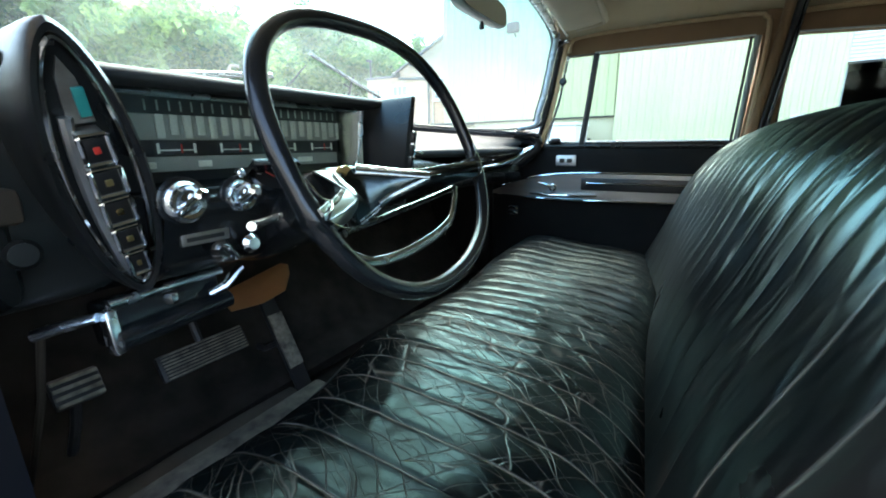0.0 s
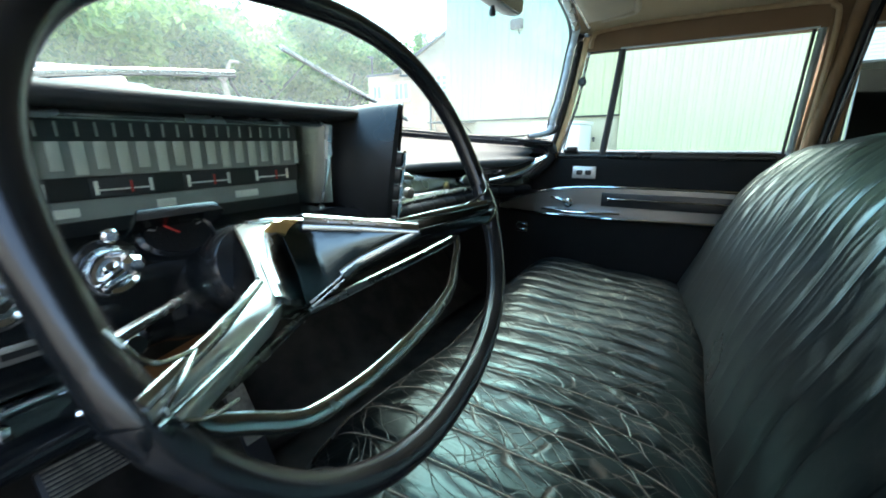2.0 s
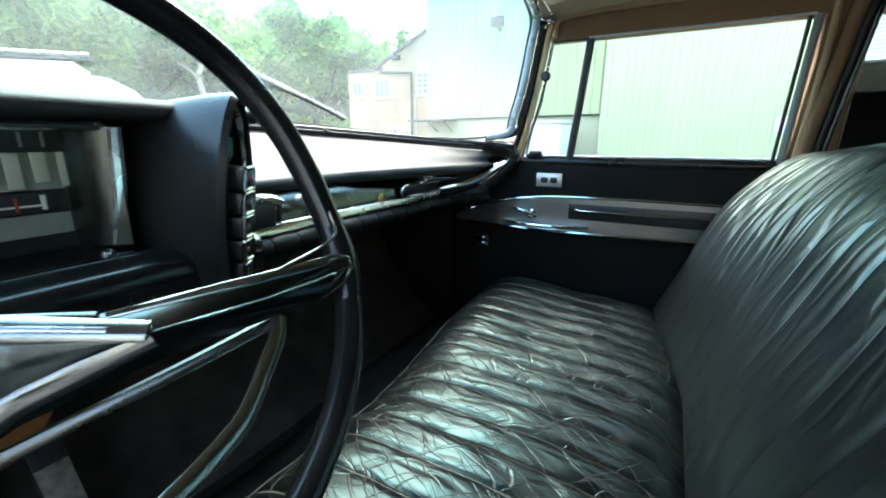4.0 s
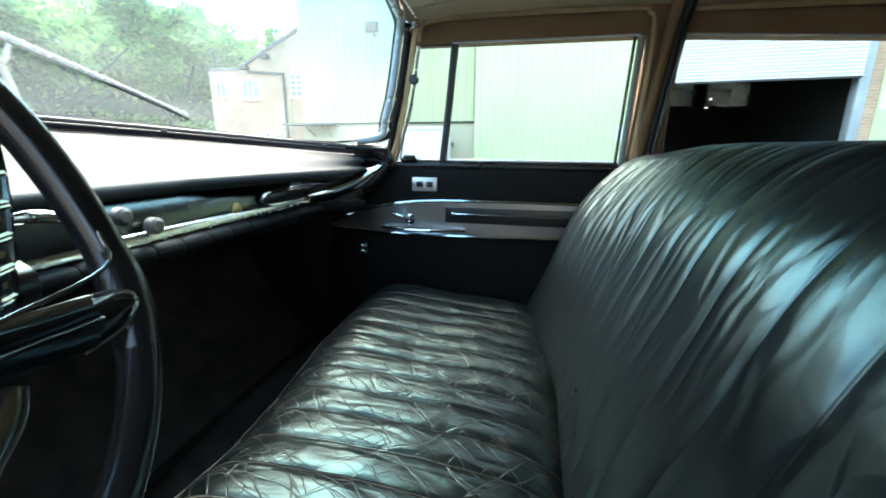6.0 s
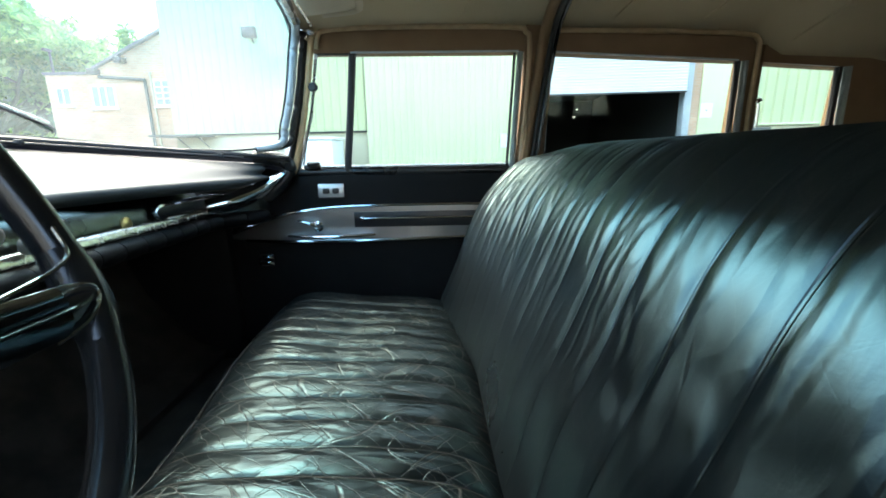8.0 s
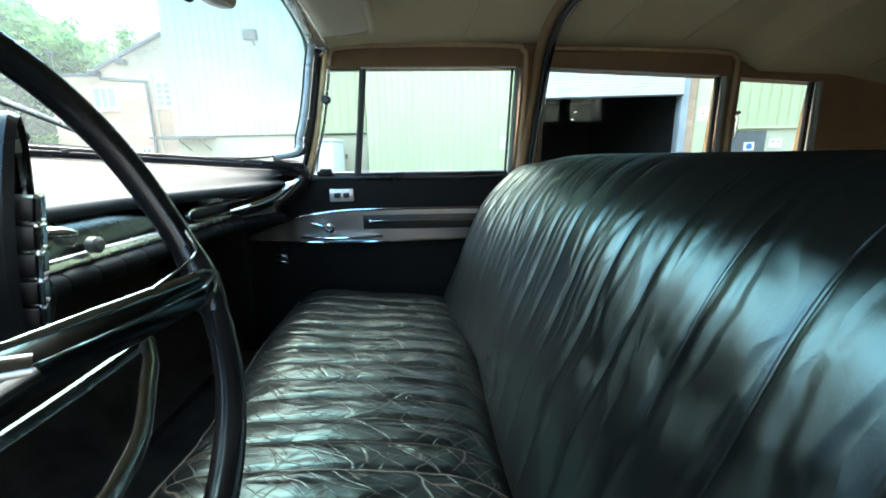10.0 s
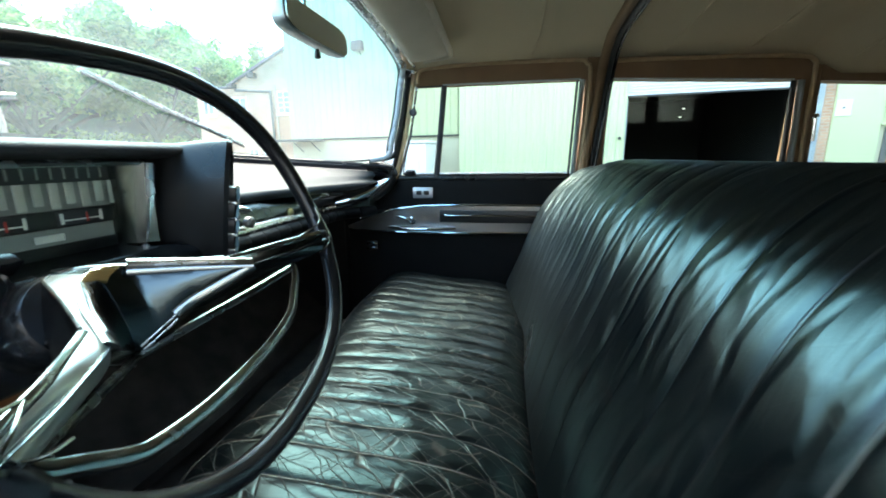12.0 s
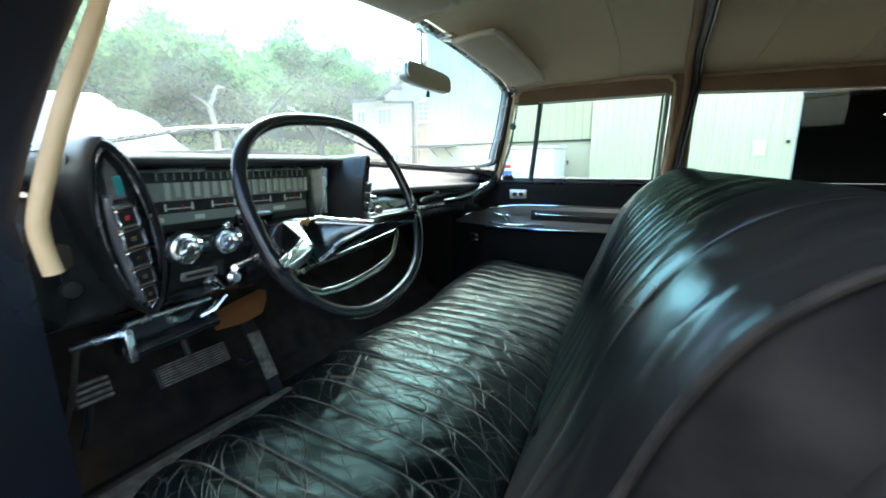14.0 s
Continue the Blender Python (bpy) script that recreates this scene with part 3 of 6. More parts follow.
def rail(sgn):
    """One side above the belt: headers, posts, piping and glass."""
    n = "right" if sgn > 0 else "left"
    th = thing("wall_" + n, "brown cloth roof rail and posts round the side windows", "side frame", kind="structure")
    Y = lambda z: sgn * (0.80 - 0.03 * smooth01(1.0, 1.36, z))
    # headers over the front and rear doors
    def header(name, outline, proud=0.0):
        bm = bmesh.new()
        f0 = [bm.verts.new((x, Y(z) - sgn * proud, z)) for x, z in outline]
        f1 = [bm.verts.new((x, Y(z) + sgn * 0.05, z)) for x, z in outline]
        bm.faces.new(f0)
        bm.faces.new(f1[::-1])
        for i in range(len(outline)):
            k = (i + 1) % len(outline)
            bm.faces.new((f0[i], f0[k], f1[k], f1[i]))
        return part(name, bm, M_TAN, th)
    if sgn > 0:
        header("front_header", [(-0.02, 1.298), (0.552, 1.296), (0.552, 1.345), (0.532, 1.36), (0.1, 1.364), (0.0, 1.35)])
    x0 = 0.60 if sgn > 0 else 0.80
    header("rear_header", [(x0, 1.294), (1.13, 1.268), (1.16, 1.268), (1.16, 1.32), (1.145, 1.336), (0.95, 1.35), (x0, 1.356)])
    header("roof_edge", [(-0.06, 1.33), (0.0, 1.352), (0.1, 1.366), (0.52, 1.362), (0.6, 1.358), (0.9, 1.352), (1.14, 1.338), (1.2, 1.30), (1.2, 1.43), (-0.06, 1.43)], -0.012)
    if sgn > 0:
        header("centre_post", [(0.532, 0.99), (0.61, 0.99), (0.622, 1.2), (0.61, 1.36), (0.548, 1.362), (0.545, 1.2)], 0.006)
    header("rear_post", [(1.16, 0.99), (1.22, 0.99), (1.205, 1.265), (1.20, 1.34), (1.155, 1.335)], 0.0)
    header("quarter_panel", [(1.455, 0.95), (2.25, 0.95), (2.25, 1.05), (1.85, 1.24), (1.5, 1.29), (1.2, 1.31), (1.2, 1.262), (1.455, 1.246)], 0.004)
    # piping beads
    p1 = [(-0.005, 1.305), (0.0, 1.345), (0.02, 1.36), (0.12, 1.366), (0.3, 1.367), (0.515, 1.363), (0.545, 1.352), (0.557, 1.325), (0.556, 1.2), (0.545, 1.0)]
    if sgn > 0:
        part("piping", tube(spline([(x, Y(z) - sgn * 0.012, z - 0.012 * smooth01(1.3, 1.34, z)) for x, z in p1], 60), 0.0065, 8), M_PIPING, th, "tan piping bead")
    p2 = [(x0 + 0.018, 1.352), (x0 + 0.1, 1.352), (1.0, 1.346), (1.14, 1.338), (1.17, 1.325), (1.178, 1.29), (1.185, 1.15), (1.195, 1.0)]
    part("piping", tube(spline([(x, Y(z) - sgn * 0.012, z - 0.010 * smooth01(1.3, 1.33, z)) for x, z in p2], 60), 0.0065, 8), M_PIPING, th, "tan piping bead")
    # steel edges of the glass
    def strip(name, pts, r, material, off=0.0, label=""):
        part(name, tube([(x, Y(z) - sgn * off, z) for x, z in pts], r, 8), material, th, label)
    if sgn > 0:
        strip("glass_channel", [(0.536, 1.296), (0.524, 0.99)], 0.008, M_CHANNEL, -0.004, "steel glass channel")
        strip("channel_seal", [(0.521, 1.294), (0.509, 0.99)], 0.004, M_RUBBER, -0.006)
        strip("glass_channel", [(0.614, 1.294), (0.612, 0.99)], 0.007, M_RUBBER, -0.004)
    strip("glass_channel", [(1.137, 1.266), (1.153, 0.99)], 0.008, M_RUBBER, -0.004)
    strip("glass_channel", [(1.155, 1.266), (1.173, 0.99)], 0.009, M_CHANNEL, 0.0, "steel glass channel")
    strip("glass_channel", [(1.422, 1.248), (1.445, 0.99)], 0.009, M_RUBBER, 0.0)
    strip("glass_channel", [(1.442, 1.248), (1.468, 0.99)], 0.010, M_CHANNEL, 0.006, "steel glass channel")
    if sgn > 0:
        strip("top_channel", [(0.08, 1.298), (0.53, 1.297)], 0.0025, M_PILLARTRIM, 0.0)
    strip("top_channel", [(x0 + 0.02, 1.294), (1.135, 1.268)], 0.0025, M_PILLARTRIM, 0.0)
    strip("top_channel", [(1.205, 1.264), (1.43, 1.249)], 0.0025, M_PILLARTRIM, 0.0)
    # catch on the quarter window
    part("quarter_catch", tube(spline([(1.207, Y(1.1) - sgn * 0.02, 1.09), (1.205, Y(1.1) - sgn * 0.022, 1.14), (1.203, Y(1.15) - sgn * 0.016, 1.158), (1.211, Y(1.15) - sgn * 0.02, 1.165)], 12), 0.006, 8), M_CHROME, th, "chrome quarter window catch")
    return th


rail(1)
rail(-1)


def pane(name, outline, sgn, label):
    bm = bmesh.new()
    Y = lambda z: sgn * (0.812 - 0.03 * smooth01(1.0, 1.36, z))
    bm.faces.new([bm.verts.new((x, Y(z), z)) for x, z in outline])
    solid(bm, 0.004)
    ob = tagged(part(name, bm, M_GLASS, smooth=False), label, "car window", kind="structure")
    ob.visible_shadow = False
    return ob


pane("window_1", [(0.06, 0.975), (0.527, 0.975), (0.538, 1.30), (0.085, 1.30)], 1, "clear raised glass of the front passenger door")
pane("window_2", [(-0.095, 0.98), (0.04, 0.98), (0.078, 1.298), (-0.015, 1.298)], 1, "clear glass of the front vent window")
pane("window_3", [(0.62, 0.975), (1.15, 0.975), (1.135, 1.268), (0.62, 1.294)], 1, "clear raised glass of the rear door")
pane("window_4", [(1.215, 0.975), (1.45, 0.975), (1.425, 1.25), (1.205, 1.265)], 1, "clear glass of the rear quarter window")
pane("window_5", [(0.84, 0.975), (1.15, 0.975), (1.135, 1.268), (0.84, 1.285)], -1, "clear raised glass of the rear door")
pane("window_6", [(1.215, 0.975), (1.45, 0.975), (1.425, 1.25), (1.205, 1.265)], -1, "clear glass of the rear quarter window")


def door_right():
    """The closed front passenger door with its trim."""
    d = thing("door_1", "black trimmed front passenger door with a brushed metal band, closed", "car door", kind="structure")
    F = 0.80
    prof = [(0.42, 0.815), (0.70, 0.808), (0.80, 0.803), (0.90, 0.800), (0.955, 0.800), (0.978, 0.803), (0.990, 0.812), (0.994, 0.83)]
    def panel(u, v):
        s = v * (len(prof) - 1)
        i = min(int(s), len(prof) - 2)
        f = s - i
        z = prof[i][0] + (prof[i + 1][0] - prof[i][0]) * f
        y = prof[i][1] + (prof[i + 1][1] - prof[i][1]) * f
        return (-0.34 + u * 0.94, y, z)
    part("panel", solid(sheet(panel, 24, 28), 0.05), M_DOORCLOTH, d)
    part("belt_roll", tube([(x, 0.812, 0.984) for x in np.linspace(-0.10, 0.60, 20)], 0.014, 10), M_VINYL, d, "black vinyl belt roll")
    part("glass_seal", tube([(x, 0.806, 1.000) for x in np.linspace(-0.06, 0.52, 10)], 0.003, 8), M_PILLARTRIM, d)
    # metal band
    top = [(-0.33, 0.798), (-0.26, 0.826), (-0.16, 0.860), (-0.06, 0.878), (0.06, 0.886), (0.3, 0.888), (0.60, 0.886)]
    bot = [(0.60, 0.794), (0.3, 0.788), (0.1, 0.784), (-0.04, 0.784), (-0.16, 0.786), (-0.26, 0.790)]
    t2 = [(p.x, p.y) for p in spline([(x, z, 0) for x, z in top], 30)]
    b2 = [(p.x, p.y) for p in spline([(x, z, 0) for x, z in bot], 24)]
    mX = Matrix(((1, 0, 0, 0), (0, 0, -1, F - 0.001), (0, 1, 0, 0), (0, 0, 0, 1)))
    part("metal_band", plate(t2 + b2, 0.012, mX, 0.003), M_BRUSHED, d, "brushed metal trim band")
    part("band_edge", tube([(x, F - 0.012, z) for x, z in t2], 0.0045, 8), M_CHROME, d, "thin chrome edge")
    part("band_edge", tube([(x, F - 0.014, z) for x, z in b2], 0.005, 8), M_CHROME, d, "thin chrome edge")
    part("slot", box((0.06, F - 0.0165, 0.824), (0.59, F - 0.008, 0.869), 0.001), M_GAUGEBLACK, d, "black recessed slot")
    part("slide_rail", tube([(0.082, F - 0.02, 0.850), (0.58, F - 0.02, 0.850)], 0.003, 8), M_CHROME, d)
    part("slide_knob", box((0.078, F - 0.026, 0.844), (0.09, F - 0.014, 0.856), 0.003), M_CHROME, d)
    # inside handle
    part("handle_base", lathe([(0.016, 0), (0.016, 0.004), (0.010, 0.009), (0.008, 0.02)], basis((-0.048, F - 0.011, 0.828), (1, 0, 0), (0, 0, 1)), 18), M_CHROME, d, "chrome handle boss")
    part("door_handle", tube(spline([(-0.044, F - 0.032, 0.826), (-0.056, F - 0.038, 0.838), (-0.080, F - 0.038, 0.846), (-0.102, F - 0.034, 0.848)], 14), [0.007, 0.008, 0.0085, 0.009, 0.009, 0.009, 0.009, 0.0085, 0.008, 0.0075, 0.007, 0.0065, 0.006, 0.005, 0.004], 10, flat=0.7), M_CHROME, d, "chrome door handle")
    part("grip_rail", tube(spline([(x, F - 0.014 - 0.03 * (1 - ((x + 0.008) / 0.128) ** 2), 0.803) for x in np.linspace(-0.134, 0.118, 9)], 24), 0.008, 10, flat=0.55), M_CHROME, d, "polished chrome pull rail")
    # window switch plate
    sp = part("switch_plate", box((-0.042, F - 0.007, 0.911), (0.033, F + 0.001, 0.951), 0.003), M_SATIN, d, "chrome window switch plate")
    for x in (-0.018, 0.010):
        part("switch", box((x - 0.010, F - 0.012, 0.923), (x + 0.010, F - 0.006, 0.939), 0.003), M_GAUGEBLACK, sp, "black rocker switch")
    # vent crank plate low on the panel
    cp = part("lamp_plate", box((-0.235, F - 0.002, 0.708), (-0.192, F + 0.006, 0.744), 0.004), M_GAUGEBLACK, d)
    for z in (0.717, 0.735):
        part("lamp_bar", tube([(-0.234, F - 0.004, z - 0.004), (-0.225, F - 0.008, z + 0.003), (-0.202, F - 0.008, z + 0.003), (-0.193, F - 0.004, z - 0.004)], 0.0045, 6), M_OLDCHROME, cp)
    # vent window frame
    part("vent_post", tube([(0.046, 0.806, 0.985), (0.066, 0.797, 1.15), (0.084, 0.782, 1.302)], 0.0105, 8, flat=0.8), M_RUBBER, d, "black vent window post")
    part("vent_rail", tube([(-0.014, 0.784, 1.299), (0.084, 0.783, 1.299)], 0.005, 8), M_RUBBER, d)
    part("vent_edge", tube([(-0.095, 0.806, 0.99), (-0.045, 0.80, 1.14), (-0.014, 0.784, 1.299)], 0.005, 8), M_STEELTRIM, d)
    part("vent_knob", lathe([(0.004, 0), (0.004, 0.012), (0.012, 0.014), (0.013, 0.024), (0.008, 0.028)], basis((-0.026, 0.792, 1.212), (0, 0, -1), (1, 0, 0)), 16), M_DARKIRON, d, "dark round vent knob")
    part("vent_rod", tube([(-0.026, 0.790, 1.21), (-0.052, 0.795, 1.12), (-0.078, 0.799, 1.005)], 0.0022, 6), M_DARKIRON, d)
    lt = part("vent_latch", box((-0.075, 0.785, 0.994), (-0.03, 0.808, 1.006), 0.004), M_RUBBER, d, "black vent latch")
    part("latch_lever", box((-0.062, 0.772, 1.002), (-0.028, 0.79, 1.014), 0.004), M_RUBBER, lt)
    # tan garnish strip of the front pillar
    part("pillar_garnish", tube(spline([(-0.109, 0.798, 0.985), (-0.084, 0.795, 1.06), (-0.057, 0.788, 1.16), (-0.029, 0.776, 1.29), (-0.018, 0.770, 1.345)], 24), 0.0088, 10), M_CREAM, d, "cream pillar garnish strip")
    part("pillar_seal", tube(spline([(-0.125, 0.795, 0.985), (-0.100, 0.792, 1.06), (-0.073, 0.786, 1.16), (-0.046, 0.775, 1.29), (-0.034, 0.768, 1.345)], 24), 0.0085, 10), M_RUBBER, d)
    return d


door_right()


def side_body(sgn):
    """Rear door below the belt, sill and lower shell."""
    n = "2" if sgn > 0 else "3"
    d = thing("door_" + n, "black trimmed rear door below its window", "car door", kind="structure")
    y = sgn * 0.80
    part("panel", box((0.603 if sgn > 0 else 0.82, min(y, y + sgn * 0.05), 0.42), (2.25, max(y, y + sgn * 0.05), 0.992), 0.004), M_DOORCLOTH, d)
    part("sill", box((-0.36, min(sgn * 0.78, sgn * 0.90), 0.36), (2.25, max(sgn * 0.78, sgn * 0.90), 0.43), 0.006), M_NAVY, d)
    return d


side_body(1)
side_body(-1)

tagged(part("floor", box((-0.62, -0.80, 0.39), (2.25, 0.80, 0.43), 0.004), M_DARK), "black carpeted car floor", "car floor", kind="structure")


def firewall(u, v):
    pts = [(-0.36, 0.428), (-0.45, 0.46), (-0.58, 0.62), (-0.64, 0.76), (-0.645, 1.03)]
    s = v * (len(pts) - 1)
    i = min(int(s), len(pts) - 2)
    f = s - i
    tun = 0.06 * math.exp(-((u - 0.5) * 8) ** 2) * (1 - v)
    return (pts[i][0] + (pts[i + 1][0] - pts[i][0]) * f + tun, -0.80 + 1.6 * u, pts[i][1] + (pts[i + 1][1] - pts[i][1]) * f + tun * 0.6)


tagged(part("wall_firewall", solid(sheet(firewall, 30, 24), 0.03), M_DARK), "black carpeted toe board and firewall", "firewall", kind="structure")
tagged(part("floor_mat", solid(sheet(lambda u, v: (-0.44 + 0.30 * u, -0.73 + 0.46 * v, 0.436 + 0.03 * (1 - u) ** 4 + 0.004 * noise.noise((u * 4, v * 5, 0))), 20, 24), 0.006), M_MAT), "dusty black rubber mat under the pedals", "floor mat")
tagged(part("wall_rear", box((2.22, -0.80, 0.42), (2.27, 0.80, 1.02), 0.004), M_TAN), "brown trimmed rear bulkhead of the cabin", "rear wall", kind="structure")
rg = tagged(part("window_7", solid(sheet(lambda u, v: (2.24 - 0.16 * v, -0.7 + 1.4 * u, 1.0 + 0.14 * v), 8, 3), 0.004), M_GLASS), "sloping rear window", "car window", kind="structure")
rg.visible_shadow = False
for sgn in (-1, 1):
    tagged(part("wall_kick_" + ("right" if sgn > 0 else "left"), box((-0.63, min(sgn * 0.755, sgn * 0.80), 0.42), (-0.30 if sgn > 0 else -0.17, max(sgn * 0.755, sgn * 0.80), 0.93), 0.01), M_DOORCLOTH), "black kick panel beside the pedals", "kick panel", kind="structure")


def driver_door():
    """The driver's door, swung wide open on its front hinges."""
    d = thing("door_4", "navy driver's door swung wide open", "car door", pose(-0.13, -0.83, 0, 0, 0, -72), kind="structure")
    part("shell", box((0.0, -0.05, 0.36), (0.95, 0.03, 1.0), 0.012), M_NAVY, d)
    part("panel", box((0.03, 0.03, 0.42), (0.92, 0.045, 0.99), 0.006), M_DOORCLOTH, d)
    part("front_post", box((-0.02, -0.05, 0.98), (0.10, 0.02, 1.345), 0.012), M_NAVY, d)
    part("upper_frame", box((0.06, -0.035, 1.32), (0.88, 0.005, 1.35), 0.006), M_NAVY, d)
    part("rear_post", box((0.86, -0.035, 0.98), (0.89, 0.005, 1.35), 0.006), M_NAVY, d)
    return d


driver_door()
wl = tagged(part("windlace", tube(spline([(-0.06, -0.745, 0.937), (-0.06, -0.749, 0.965), (-0.06, -0.751, 0.991), (-0.06, -0.745, 1.02), (-0.06, -0.728, 1.071), (-0.06, -0.707, 1.128), (-0.06, -0.682, 1.187), (-0.06, -0.653, 1.256), (-0.055, -0.625, 1.33)], 48), 0.0103, 14, up=(1, 0, 0)), M_CREAM), "thick cream windlace along the driver's door opening", "windlace", kind="structure")
tagged(part("wall_pillar", tube(spline([(-0.13, -0.79, 0.93), (-0.135, -0.80, 1.0), (-0.11, -0.79, 1.15), (-0.08, -0.775, 1.34)], 20), 0.035, 12), M_NAVY), "navy painted front pillar of the driver's side", "pillar", kind="structure")

tagged(part("wall_post", plate([(-0.752, 0.45), (-0.757, 0.93), (-0.762, 1.0), (-0.74, 1.07), (-0.695, 1.187), (-0.64, 1.30), (-0.60, 1.39), (-0.93, 1.39), (-0.98, 0.9), (-0.98, 0.45)], 0.03, Matrix(((0, 0, 1, -0.115), (1, 0, 0, 0), (0, 1, 0, 0), (0, 0, 0, 1)))), M_NAVY), "navy painted door post and hinge face", "door post", kind="structure")


def hood(u, v):
    y = -0.86 + 1.72 * v
    x = -0.74 - 1.7 * u
    s = abs(y) / 0.86
    b = base_line(max(-1, min(1, y / 0.80)))
    x0 = b.x - 0.02
    x = x0 + (x - x0) * smooth01(0, 0.06, u) if u < 0.06 else x
    return (x, y, b.z - 0.012 - 0.02 * u - 0.05 * u * u - 0.03 * s ** 4 + 0.012 * math.exp(-(y / 0.09) ** 2))


tagged(part("bonnet", solid(sheet(hood, 40, 40), -0.03), M_NAVY), "dark navy bonnet ahead of the windshield", "bonnet")


def division():
    """The frame of the partition behind the front seat."""
    th = thing("partition", "black and steel frame of the division behind the front bench", "partition", kind="structure")
    arc = [(0.572, 0.780, 0.97), (0.580, 0.779, 1.04), (0.594, 0.776, 1.15), (0.603, 0.772, 1.218), (0.611, 0.757, 1.300), (0.612, 0.705, 1.352), (0.611, 0.61, 1.381), (0.613, 0.489, 1.391), (0.615, 0.36, 1.398), (0.615, 0.18, 1.402), (0.615, 0.0, 1.404)]
    full = arc + [(x, -y, z) for x, y, z in arc[-2:-5:-1]]
    path = spline(full, 90)
    part("frame", tube(path, 0.008, 10), M_RUBBER, th, "black rubber frame edge")
    part("frame_moulding", tube([p + Vector((0.013, 0, 0.004)) for p in path], 0.006, 10), M_RIM, th, "glossy black moulding")
    part("frame_moulding", tube([p + Vector((-0.02, 0, 0.008)) for p in path], 0.014, 10), M_TAN, th, "brown cloth edging")
    part("bulkhead", box((0.675, -0.70, 0.43), (0.70, 0.79, 0.985), 0.004), M_DOORCLOTH, th)
    return th


division()


def outer_shell():
    """Plain painted outside of the car."""
    th = thing("car_body", "dark navy limousine body standing in the yard", "car body", kind="structure")
    def skin(u, v):
        s = 2 * v - 1
        h = head_line(s)
        x = h.x - 0.01 + u * (2.30 - h.x)
        mid = float(np.interp(x, [-0.05, 0.2, 0.6, 1.2, 1.6, 1.95, 2.3], [1.445, 1.47, 1.485, 1.475, 1.44, 1.35, 1.08]))
        drop = 0.10 * abs(s) ** 3 * (1 - smooth01(1.6, 2.3, x) * 0.6)
        return (x, s * 0.87, mid - drop)
    part("roof_skin", solid(sheet(skin, 40, 24), 0.004), M_NAVY, th)
    for sgn in (-1, 1):
        def side(u, v, sgn=sgn):
            x = (-2.42 + 2.06 * u)
            return (x, sgn * (0.86 + 0.07 * math.sin(math.pi * v) ** 0.7), 0.30 + 0.70 * v)
        part("front_wing", solid(sheet(side, 12, 14), 0.01), M_NAVY, th)
        def flank(u, v, sgn=sgn):
            x0 = 0.83 if sgn < 0 else -0.36
            return (x0 + (3.25 - x0) * u, sgn * (0.86 + 0.07 * math.sin(math.pi * v) ** 0.7), 0.30 + 0.68 * v)
        part("side_panel", solid(sheet(flank, 16, 14), 0.01), M_NAVY, th)
        for x in (-1.55, 2.15):
            wm = basis((x, sgn * 0.80, 0.35), (1, 0, 0), (0, 0, 1))
            wh = part("wheel", lathe([(0.20, -0.10), (0.33, -0.10), (0.35, -0.06), (0.35, 0.06), (0.33, 0.10), (0.20, 0.10)], wm, 32), M_TYRE, th)
            part("rim", lathe([(0.20, -0.095), (0.18, 0.0), (0.20, 0.095), (0.05, 0.11)], wm, 24), M_OLDCHROME, wh)
    part("front_panel", box((-2.46, -0.86, 0.32), (-2.41, 0.86, 0.98), 0.02), M_NAVY, th)
    part("boot", solid(sheet(lambda u, v: (2.24 + 1.02 * u, -0.87 + 1.74 * v, 0.985 - 0.07 * u * u), 12, 12), 0.01), M_NAVY, th)
    part("tail_panel", box((3.22, -0.87, 0.32), (3.27, 0.87, 0.93), 0.02), M_NAVY, th)
    return th


outer_shell()


# ---- the bench seat ----
def profile_at(pts, v):
    p = spline_cache(tuple(pts))
    return p[min(len(p) - 1, int(round(v * (len(p) - 1))))]


CACHE = {}


def spline_cache(pts):
    if pts not in CACHE:
        raw = spline([(x, 0, z) for x, z in pts], 400)
        acc = [0.0]
        for a, b in zip(raw, raw[1:]):
            acc.append(acc[-1] + (b - a).length)
        CACHE[pts] = [Vector((np.interp(k / 200 * acc[-1], acc, [p.x for p in raw]), 0, np.interp(k / 200 * acc[-1], acc, [p.z for p in raw]))) for k in range(201)]
    return CACHE[pts]


CUSHION = ((-0.085, 0.475), (-0.105, 0.53), (-0.112, 0.575), (-0.100, 0.618), (-0.068, 0.648), (-0.015, 0.664), (0.06, 0.668), (0.16, 0.666), (0.25, 0.660), (0.32, 0.647), (0.37, 0.618), (0.42, 0.57))
BACK = ((0.42, 0.54), (0.385, 0.58), (0.372, 0.61), (0.385, 0.67), (0.408, 0.76), (0.437, 0.85), (0.470, 0.925), (0.508, 0.985), (0.552, 1.028), (0.600, 1.046), (0.640, 1.038), (0.662, 1.005), (0.668, 0.94), (0.668, 0.80), (0.668, 0.52))


def groove(y, pitch, start, width):
    """How deep in a seam y lies: 1 on the seam line, 0 away from it."""
    k = (y - start) / pitch
    d = abs(k - round(k)) * pitch
    return math.exp(-(d / width) ** 2), 0.5 + 0.5 * math.cos(2 * math.pi * (k - 0.5))


